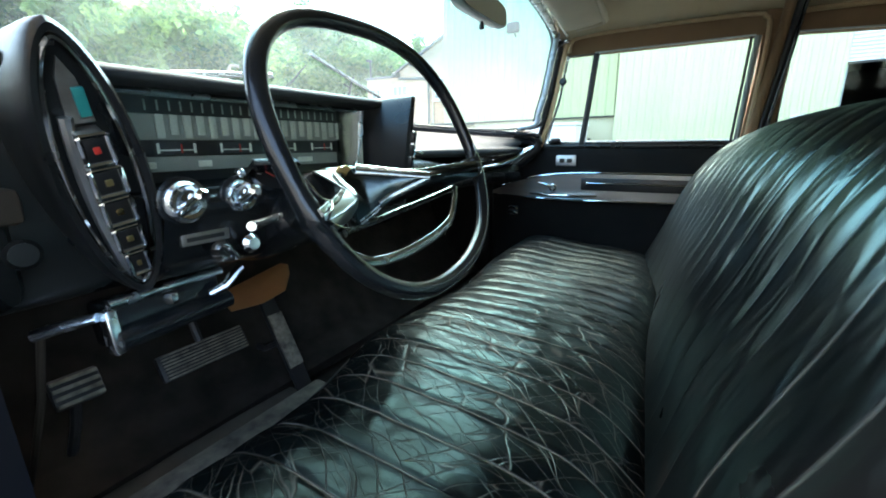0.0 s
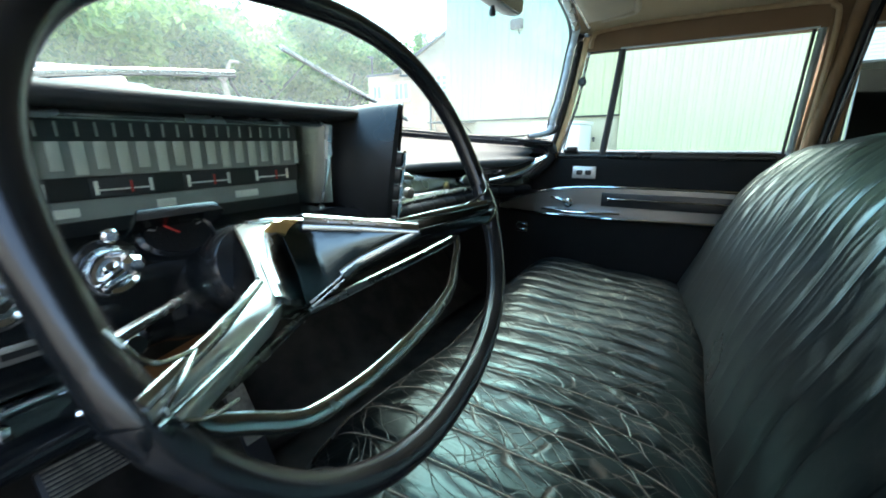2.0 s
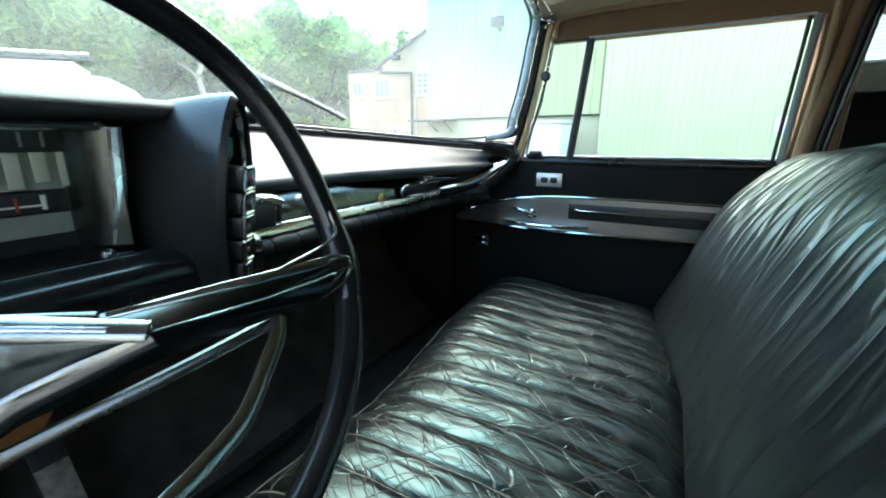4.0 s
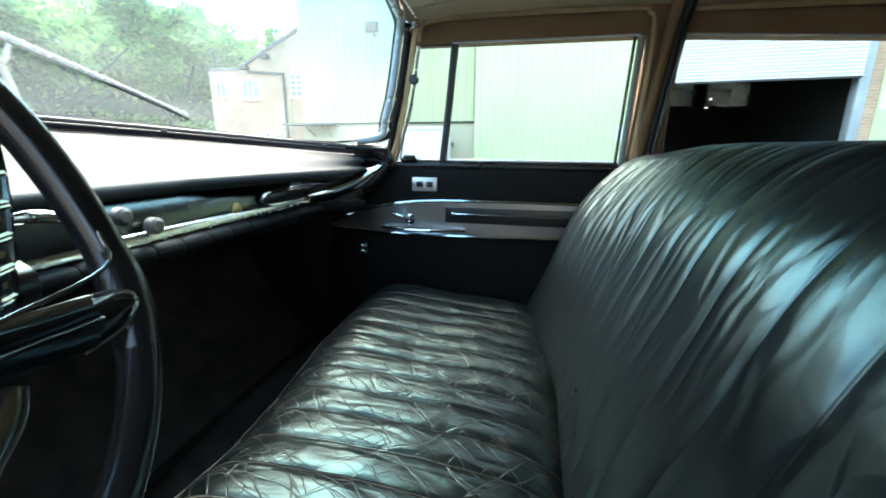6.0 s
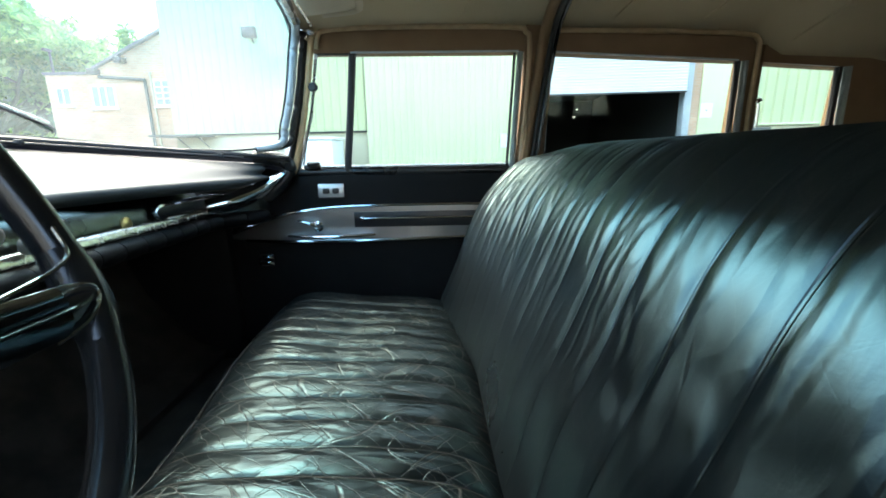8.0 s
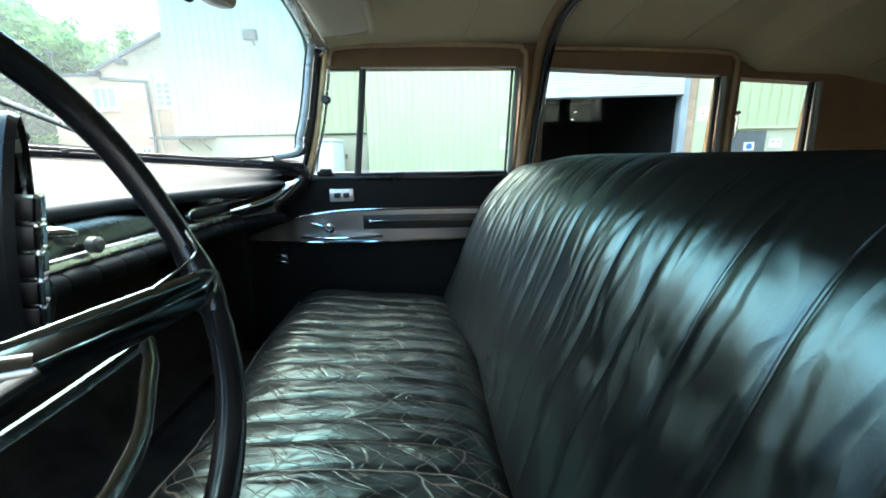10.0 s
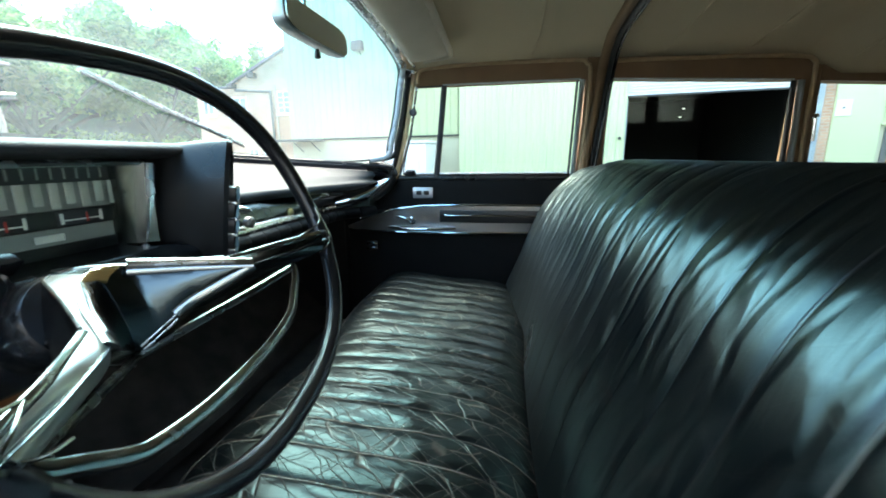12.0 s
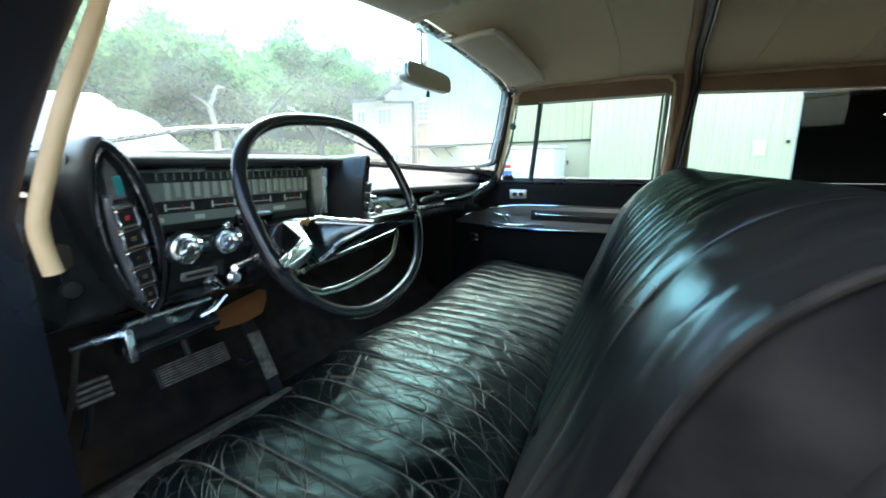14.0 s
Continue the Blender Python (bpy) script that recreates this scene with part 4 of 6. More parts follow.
def cushion_at(u, v):
    y = -0.735 + 1.47 * u
    p = profile_at(CUSHION, v)
    e = max(0, (abs(y) - 0.68) / 0.055)
    drop = 0.05 * (1 - math.sqrt(max(0, 1 - min(1, e) ** 2)))
    low = -0.026 * smooth01(-0.25, 0.2, y) + 0.030 * smooth01(0.02, 0.5, y) * (1 - smooth01(0.22, 0.55, v))
    ahead = -0.022 * smooth01(0.0, 0.5, y) * (1 - smooth01(0.2, 0.5, v)) + 0.055 * smooth01(-0.22, -0.5, y) * (1 - smooth01(0.3, 0.62, v))
    g = groove(y, 0.0615, 0.01, 0.005)[0]
    pl = ((y - 0.01) / 0.0615) % 1.0
    on = smooth01(0.16, 0.27, v) * (1 - smooth01(0.93, 1.0, v))
    n = Vector((0, 0, 1)) if v > 0.3 else Vector((-0.8, 0, 0.6))
    w = 0.003 * noise.noise((p.x * 7, y * 11, 1.3)) + 0.0012 * noise.noise((p.x * 17, y * 26, 4.1))
    ridge = 1 - abs(noise.noise((p.x * 11 + y * 7, y * 9 - p.x * 8, 7.7))) * 3.5
    w += 0.0012 * max(0, ridge)
    puffed = max(0.0, 1 - abs(2 * pl - 1) ** 2.4)
    h = on * ((0.0016 + 0.0028 * smooth01(-0.30, 0.15, y) * smooth01(0.30, 0.50, v)) * (puffed - 0.6) - 0.0022 * g) + w * (0.4 + 0.6 * on)
    return Vector((p.x + ahead, y, p.z + low - drop * (1 if v > 0.1 else 0.3))) + n * h


def back_at(u, v):
    y = -0.74 + 1.50 * u
    p = profile_at(BACK, v)
    left = smooth01(0.15, -0.74, y)
    right = smooth01(0.30, 0.72, y)
    front = 1 - smooth01(0.58, 0.72, v)
    e = max(0, (-y - 0.57) / 0.17) if y < 0 else max(0, (y - 0.715) / 0.045)
    end = 1 - math.sqrt(max(0, 1 - min(1, e) ** 2))
    fwd = curve1([(0.5, -0.075), (0.58, -0.07), (0.73, -0.045), (0.89, -0.036), (1.0, -0.02)], p.z)
    hollow = 0.012 * (1 - smooth01(0.05, 0.5, y)) * math.exp(-((p.z - 0.86) / 0.09) ** 2)
    x = p.x + front * hollow + front * (0.055 * left + fwd * right + (0.11 if y < 0 else 0.035) * end)
    z = p.z - smooth01(0.4, 0.6, v) * (0.052 if y < 0 else 0.05) * end - 0.03 * smooth01(0.35, 0.74, y) * smooth01(0.3, 0.6, v)
    g, roll = groove(y, 0.0725, 0.014, 0.006)
    on = smooth01(0.06, 0.12, v) * (1 - smooth01(0.44 + 0.14 * smooth01(-0.3, -0.5, y), 0.54 + 0.14 * smooth01(-0.3, -0.5, y), v)) * (1 - smooth01(0.67, 0.72, abs(y)))
    w = 0.0012 * noise.noise((p.z * 6, y * 8, 2.3)) + 0.0008 * noise.noise((p.z * 13 + y * 9, y * 16 - p.z * 10, 5.1))
    ridge = 1 - abs(noise.noise((p.z * 9 + y * 8, y * 11 - p.z * 6, 3.3))) * 3.2
    w = (w + 0.0007 * max(0, ridge)) * (0.35 + 0.65 * smooth01(0.15, 0.38, v)) * (1 - 0.6 * smooth01(-0.2, -0.5, y) * (1 - smooth01(0.25, 0.5, v)))
    sl = y + 0.22 * (p.z - 0.9)
    lines = 0.40 * (0.0026 * noise.noise((p.z * 5, sl * 46, 9.0)) + 0.0024 * noise.noise((p.z * 7, sl * 22, 5.0))) * smooth01(0.20, 0.42, v) * max(0.35 + 0.65 * smooth01(0.05, 0.38, y), 0.75 - 0.4 * smooth01(-0.55, -0.28, y))
    h = on * (0.0008 * roll - 0.0026 * g) + (w + lines) * front
    return Vector((x, y, z)) + Vector((-0.85, 0, 0.5)) * h


def bench():
    th = thing("bench_seat", "black pleated leather front bench, creased and worn", "car seat")
    bm = sheet(lambda u, v: cushion_at(u, v), 560, 100)
    bmesh.ops.holes_fill(bm, edges=[e for e in bm.edges if e.is_boundary], sides=0)
    part("cushion", bm, M_SEAT, th, "pleated black leather cushion with pale creases")
    bm = sheet(lambda u, v: back_at(u, v), 420, 120)
    bmesh.ops.holes_fill(bm, edges=[e for e in bm.edges if e.is_boundary], sides=0)
    for f in bm.faces:
        f.material_index = 1 if f.calc_center_median().y < -0.712 else 0
    back = part("backrest", bm, M_BACK, th, "pleated black leather backrest")
    back.data.materials.append(M_BOLSTER)
    def end_cap(u, v):
        p, r = back_at(0, v), u ** 0.8
        q = p.lerp(Vector((0.60, p.y, 0.76)), r)
        bulge = 0.045 * math.sin(math.pi / 2 * min(1, r * 1.6)) + 0.006 * noise.noise((q.x * 14, q.z * 14, 2)) * r
        return (q.x, q.y - bulge, q.z)
    part("end_bolster", sheet(end_cap, 14, 120), M_BOLSTER, th, "rounded leather end of the backrest")
    edge = [back_at(0.018, v) + Vector((-0.002, -0.004, 0.002)) for v in np.linspace(0.10, 0.66, 60)]
    part("end_piping", tube(edge, 0.0035, 8), M_RUBBED, th, "brown rubbed piping along the end")
    part("seat_base", box((-0.105, -0.72, 0.431), (0.62, 0.72, 0.50), 0.006), M_DOORCLOTH, th)
    part("base_trim", box((-0.165, -0.735, 0.535), (-0.078, -0.345, 0.562), 0.007), M_WORN, th, "scuffed grey trim along the seat base")
    part("seam_welt", tube([cushion_at(k / 60, 0.20) + Vector((-0.003, 0, 0.002)) for k in range(2, 59)], 0.0035, 6), M_VINYL, th, "black welt along the front edge")
    return th


bench()

# ---- dashboard ----
PAD_EDGE = [(-0.20, -0.285), (0.11, -0.285), (0.24, -0.284), (0.37, -0.252), (0.53, -0.205), (0.62, -0.178), (0.66, -0.168), (0.70, -0.158), (0.722, -0.152), (0.736, -0.156)]


def pad_x(y):
    return curve1([(a, b) for a, b in PAD_EDGE], y)


def pad_profile(y):
    """The padded top on the passenger's side, from the glass to under its lip."""
    b = base_line(min(0.985, y / 0.765))
    e = pad_x(y)
    z0 = b.z - 0.018
    fade = smooth01(0.60, 0.765, y)
    lip = 0.022 * (1 - 0.8 * fade)
    return [Vector((b.x + 0.006, y, z0)), Vector((b.x + 0.03, y, z0 - 0.004)), Vector((b.x * 0.6 + e * 0.4, y, z0 * 0.62 + 0.983 * 0.38 + 0.008)), Vector((b.x * 0.25 + e * 0.75, y, z0 * 0.25 + 0.983 * 0.75 + 0.007)), Vector((e - 0.02, y, 0.9845)), Vector((e - 0.003, y, 0.979)), Vector((e + 0.002, y, 0.979 - lip * 0.5)), Vector((e - 0.006, y, 0.979 - lip)), Vector((e - 0.03, y, 0.977 - lip)), Vector((e - 0.05, y, 0.975 - lip))]


def strip_surface(fn, y0, y1, ny, nv):
    cols = []
    bm = bmesh.new()
    for i in range(ny + 1):
        y = y0 + (y1 - y0) * i / ny
        cols.append([bm.verts.new(p) for p in spline(fn(y), nv)])
    for a, b in zip(cols, cols[1:]):
        for j in range(nv):
            bm.faces.new((a[j], b[j], b[j + 1], a[j + 1]))
    return bm


def fascia_x(y):
    return -0.268 + 0.10 * smooth01(0.58, 0.775, y)


def dashboard():
    th = thing("dashboard", "black padded dashboard with chrome trim and a hooded instrument cluster", "dashboard")
    part("pad", strip_surface(pad_profile, -0.17, 0.736, 72, 44), M_PAD, th, "black vinyl dash pad, shining in the daylight")
    # fascia below the lip
    part("fascia", strip_surface(lambda y: [Vector((fascia_x(y) - 0.035, y, 0.965)), Vector((fascia_x(y) - 0.012, y, 0.945)), Vector((fascia_x(y), y, 0.92)), Vector((fascia_x(y) + 0.004, y, 0.890))], -0.17, 0.765, 50, 10), M_FASCIA, th, "dark reflecting metal fascia")
    part("chrome_strip", strip_surface(lambda y: [Vector((fascia_x(y) - 0.001, y, 0.910)), Vector((fascia_x(y) + 0.006, y, 0.908)), Vector((fascia_x(y) + 0.010, y, 0.900)), Vector((fascia_x(y) + 0.011, y, 0.892)), Vector((fascia_x(y) + 0.002, y, 0.889))], -0.16, 0.62, 40, 10), M_OLDCHROME, th, "chrome strip along the fascia")
    # chrome wing at the far end that sweeps up to the door
    inner = spline([(-0.262, 0.585, 0.928), (-0.232, 0.655, 0.940), (-0.185, 0.712, 0.958), (-0.132, 0.742, 0.985)], 24)
    outer = spline([(-0.258, 0.585, 0.898), (-0.222, 0.672, 0.900), (-0.165, 0.735, 0.932), (-0.116, 0.750, 0.984)], 24)
    wing = solid(sheet(lambda u, v: inner[round(u * 24)].lerp(outer[round(u * 24)], v) + Vector((0.010, -0.010, 0)) * math.sin(math.pi * v), 24, 8), 0.004)
    part("chrome_wing", wing, M_CHROME, th, "broad chrome end wing")
    part("end_roll", tube(spline([(-0.255, 0.70, 0.885), (-0.20, 0.745, 0.91), (-0.145, 0.775, 0.95), (-0.115, 0.785, 0.995), (-0.135, 0.775, 1.022), (-0.2, 0.755, 1.028)], 30), 0.020, 12), M_VINYL, th, "black roll at the dash end")
    # padded lower roll with stitched sections
    for k in range(16):
        y0 = -0.15 + k * 0.055
        pts = [(fascia_x(y) + 0.012, y, 0.872) for y in np.linspace(y0 + 0.001, y0 + 0.054, 8)]
        part("lower_roll", tube(pts, [0.0165, 0.0180, 0.0183, 0.0184, 0.0184, 0.0183, 0.0180, 0.0165], 14), M_ROLL, th)
    part("under_panel", strip_surface(lambda y: [Vector((fascia_x(y) + 0.01, y, 0.87)), Vector((fascia_x(y) - 0.04, y, 0.845)), Vector((-0.42, y, 0.83)), Vector((-0.62, y, 0.84))], -0.17, 0.775, 30, 12), M_DARK, th)
    # glove box details
    part("glove_lock", lathe([(0.004, 0), (0.013, 0.003), (0.013, 0.012), (0.009, 0.018)], basis((-0.262, 0.335, 0.914), (0, 0.4, 1), (0, 1, -0.4)), 18), M_GOLD, th, "round gilt glove box lock")
    part("glove_line", box((-0.2675, 0.048, 0.905), (-0.262, 0.051, 0.955)), M_GAUGEBLACK, th)
    ring = []
    for k in range(40):
        a = 2 * math.pi * k / 40
        yy = 0.53 + math.copysign(abs(math.cos(a)) ** 0.35, math.cos(a)) * 0.125
        ring.append((fascia_x(yy) + 0.008, yy, 0.923 + 0.016 * math.sin(a)))
    part("vent_frame", tube(ring, 0.0045, 8, close=True), M_CHROME, th, "chrome frame of the long dash vent")
    part("vent_slot", box((-0.272, 0.41, 0.912), (-0.258, 0.648, 0.934), 0.004), M_GAUGEBLACK, th)
    # radio and levers beside the right pod
    rd = part("radio", box((-0.272, -0.08, 0.905), (-0.255, 0.035, 0.950), 0.004), M_GAUGEBLACK, th, "small black radio panel")
    for y in (0.086, 0.134):
        part("radio_knob", lathe([(0.006, 0), (0.013, 0.006), (0.013, 0.018), (0.008, 0.022)], basis((-0.262, y, 0.940 if y < 0.1 else 0.918), (0, 1, 0), (0, 0, 1)), 16), M_BUTTONSIDE, rd)
    part("fascia_lever", tube(spline([(-0.105, -0.140, 0.974), (-0.09, -0.130, 0.980), (-0.078, -0.120, 0.981), (-0.068, -0.106, 0.977)], 12), [0.002, 0.003, 0.004, 0.005, 0.006, 0.007, 0.008, 0.008, 0.008, 0.008, 0.007, 0.006, 0.003], 10, flat=0.7), M_CHROME, th, "bright chrome lever")

    # instrument hood between the pods
    def hood_prof(y):
        b = base_line(y / 0.765)
        return [Vector((b.x + 0.006, y, b.z - 0.016)), Vector((b.x * 0.5 - 0.17, y, 1.079)), Vector((-0.22, y, 1.083)), Vector((-0.125, y, 1.080)), Vector((-0.103, y, 1.076)), Vector((-0.098, y, 1.068)), Vector((-0.108, y, 1.062)), Vector((-0.160, y, 1.056))]
    part("cluster_hood", strip_surface(hood_prof, -0.70, -0.10, 36, 40), M_PAD, th, "black hood over the instruments")
    # cluster: recessed face
    f = part("cluster_face", solid(sheet(lambda u, v: (-0.161 + 0.002 * v, -0.63 + 0.395 * u, 0.952 + 0.104 * v), 8, 4), 0.01), M_GAUGE, th, "silver instrument face")
    part("upper_band", box((-0.157, -0.628, 1.034), (-0.146, -0.24, 1.057)), M_GAUGEBLACK, f, "black speedometer band")
    part("middle_band", box((-0.158, -0.628, 0.984), (-0.1475, -0.24, 1.004), 0.001), M_GAUGEBLACK, f)
    part("lower_band", box((-0.159, -0.628, 0.950), (-0.148, -0.24, 0.966), 0.001), M_GAUGEBLACK, f)
    for k in range(19):
        y = -0.565 + k * 0.0165
        part("speed_mark", box((-0.147, y, 1.010 if k % 2 else 1.006), (-0.1445, y + 0.0095, 1.034), 0.0008), M_SPEEDMARK, f)
    for k in range(24):
        y = -0.575 + k * 0.0136
        part("tick", box((-0.1455, y, 1.038), (-0.1440, y + 0.0018, 1.050)), M_DULLMARK, f)
    for y in (-0.545, -0.465, -0.385, -0.305):
        gg = part("gauge", box((-0.150, y - 0.026, 0.9855), (-0.1455, y + 0.026, 1.0025), 0.001), M_DARKIRON, f, "small black gauge")
        part("scale", box((-0.1452, y - 0.02, 0.991), (-0.1442, y + 0.02, 0.9925)), M_IVORY, gg)
        for s in (-0.022, 0.022):
            part("end_mark", box((-0.1452, y + s - 0.0015, 0.988), (-0.1440, y + s + 0.0015, 1.000)), M_IVORY, gg)
        part("needle", box((-0.1442, y + 0.004, 0.988), (-0.1432, y + 0.006, 0.999)), M_RED, gg, "red needle")
    for y, w in ((-0.585, 0.03), (-0.51, 0.018), (-0.43, 0.018), (-0.34, 0.03)):
        part("legend", box((-0.1495, y - w / 2, 0.970), (-0.148, y + w / 2, 0.978), 0.0005), M_IVORY, f)
    part("lens_bar", tube([(-0.118, -0.625, 1.055), (-0.118, -0.24, 1.055)], 0.004, 8), M_STEELTRIM, f)
    part("bezel_end", solid(sheet(lambda u, v: (-0.160 + 0.050 * u, -0.266 + 0.026 * u ** 2, 0.953 + 0.101 * v), 8, 4), 0.004), M_FASCIA, f, "slanting satin end of the bezel")
    lens = part("lens", sheet(lambda u, v: (-0.128 + 0.016 * v, -0.628 + 0.370 * u, 0.953 + 0.100 * v), 4, 2), M_GLASS, f, "clear instrument lens", smooth=False)
    lens.visible_shadow = False
    part("bezel_sill", strip_surface(lambda y: [Vector((-0.16, y, 0.955)), Vector((-0.12, y, 0.949)), Vector((-0.10, y, 0.948)), Vector((-0.095, y, 0.942))], -0.63, -0.23, 12, 10), M_RIM, th, "glossy black sill under the gauges")
    part("bezel_strip", tube([(-0.110, -0.238, 1.054), (-0.116, -0.240, 1.00), (-0.124, -0.246, 0.954)], 0.0055, 8), M_HUB, f, "bright chrome strip")
    for y in (-0.60, -0.425, -0.26):
        part("sill_screw", lathe([(0.005, 0), (0.005, 0.002), (0.002, 0.004)], Matrix.Translation((-0.112, y, 0.949)), 10), M_CHROME, th)
    # lower driver's panel
    part("lower_panel", strip_surface(lambda y: [Vector((-0.096, y, 0.945)), Vector((-0.080, y, 0.935)), Vector((-0.080, y, 0.915)), Vector((-0.092, y, 0.885)), Vector((-0.115, y, 0.850)), Vector((-0.17, y, 0.828)), Vector((-0.34, y, 0.82))], -0.605, -0.13, 36, 30), M_RIM, th, "glossy black lower panel")
    part("lower_panel", strip_surface(lambda y: [Vector((-0.15, y, 1.03)), Vector((-0.15, y, 0.93)), Vector((-0.155, y, 0.87)), Vector((-0.18, y, 0.83)), Vector((-0.34, y, 0.82))], -0.745, -0.60, 8, 24), M_VINYL, th, "black panel behind the pod")
    part("side_cheek", box((-0.62, -0.76, 0.84), (-0.13, -0.71, 1.03), 0.02), M_VINYL, th, "black end cheek of the dash")
    part("end_patch", box((-0.15, -0.745, 0.925), (-0.126, -0.70, 0.96), 0.008), M_BROWNEND, th, "brown trimmed panel at the dash end")
    part("end_vent", lathe([(0.02, -0.002), (0.024, 0.004), (0.018, 0.007), (0.016, -0.01)], basis((-0.121, -0.712, 0.899), (0, 1, 0), (0, 0.1, 1)) @ Matrix.Scale(0.62, 4), 20), M_DOORCLOTH, th, "round black vent at the dash end")
    part("end_vent_hole", lathe([(0.0155, 0), (0.0155, 0.003), (0.01, 0.0035)], basis((-0.1185, -0.712, 0.899), (0, 1, 0), (0, 0.1, 1)) @ Matrix.Scale(0.72, 4), 16), M_GAUGEBLACK, th)
    # big chrome knobs
    for y, r in ((-0.581, 0.0235), (-0.513, 0.0205)):
        m = basis((-0.083, y, 0.935), (0, 1, 0), (0, 0, 1))
        kb = part("knob", lathe([(r * 0.95, 0), (r, 0.003), (r, 0.009), (r * 0.86, 0.013), (r * 0.5, 0.0145)], m, 28), M_HUB, th, "round chrome control knob")
        part("knob_ring", lathe([(r * 1.22, -0.002), (r * 1.22, 0.003), (r * 1.05, 0.005)], m, 28), M_RIM, kb)
        part("knob_grip", box((-0.004, -r * 0.85, 0.010), (0.004, r * 0.85, 0.027), 0.003, m=m @ pose(0, 0, 0, 0, 0, -55)), M_CHROME, kb)
        part("knob_cup", lathe([(r * 0.82, 0.0132), (r * 0.78, 0.0155), (r * 0.55, 0.0135), (r * 0.3, 0.016), (r * 0.1, 0.0165)], m, 24), M_CHROME, kb)
        part("grip_end", lathe([(0.006, 0.0), (0.0085, 0.004), (0.0085, 0.012), (0.005, 0.016)], m @ Matrix.Translation((r * 0.42, r * 0.30, 0.014)), 7), M_CHROME, kb, "faceted chrome grip")
    # name strip and key switch
    pl = part("name_strip", box((-0.092, -0.588, 0.882), (-0.086, -0.528, 0.897), 0.002, m=pose(0, 0, 0, 0, 0, 0)), M_BUTTONSIDE, th, "pitted metal plate with worn writing")
    part("writing_bar", box((-0.0855, -0.582, 0.887), (-0.085, -0.536, 0.892)), M_GAUGEBLACK, pl)
    km = basis((-0.094, -0.540, 0.868), (0, 1, 0), (0, 0, 1))
    ks = part("key_switch", lathe([(0.013, 0), (0.014, 0.004), (0.010, 0.012), (0.009, 0.014)], km, 20), M_CHROME, th, "chrome key switch")
    part("key", box((-0.0015, -0.010, 0.012), (0.0015, 0.010, 0.034), 0.001, m=km @ pose(0, 0, 0, 0, 0, 30)), M_CHROME, ks)
    part("pull_knob", lathe([(0.004, 0), (0.004, 0.016), (0.011, 0.018), (0.013, 0.026), (0.008, 0.032)], basis((-0.094, -0.512, 0.874), (0, 1, 0), (0, 0, 1)), 18), M_CHROME, th, "chrome pull knob")
    # small dial on the sill
    dm = basis((-0.085, -0.455, 0.953), (0.0, 1, 0), (-0.6, 0, 0.8)) @ Matrix.Diagonal((0.95, 0.62, 0.85, 1))
    dl = part("small_dial", lathe([(0.034, -0.014), (0.036, 0.0), (0.032, 0.004), (0.03, 0.001)], dm, 26), M_RIM, th, "small black dial on the column shroud")
    part("dial_hood", plate([(-0.040, 0.006), (-0.034, 0.024), (0.034, 0.024), (0.040, 0.006), (0.034, 0.010), (-0.034, 0.010)], 0.030, dm @ Matrix.Translation((0, 0.004, -0.004)), 0.002), M_RIM, dl, "black hood over the dial")
    part("dial_face", lathe([(0.029, 0.0), (0.029, 0.0015), (0.028, 0.002)], dm, 24), M_DOORCLOTH, dl)
    for k in range(9):
        a = math.pi * (0.15 + 0.7 * k / 8)
        part("dial_tick", box((-0.0008, 0.021, 0.002), (0.0008, 0.027, 0.003), m=dm @ pose(0, 0, 0, 0, 0, math.degrees(a) - 90)), M_DULLMARK, dl)
    part("dial_needle", box((-0.001, 0, 0.003), (0.001, 0.022, 0.004), m=dm @ pose(0, 0, 0, 0, 0, 35)), M_RED, dl, "red needle")
    part("dial_knob", lathe([(0.004, 0), (0.006, 0.01), (0.004, 0.012)], basis((-0.083, -0.51, 0.963), (0, 1, 0), (0, 0, 1)), 12), M_CHROME, th)
    return th


DASH = dashboard()


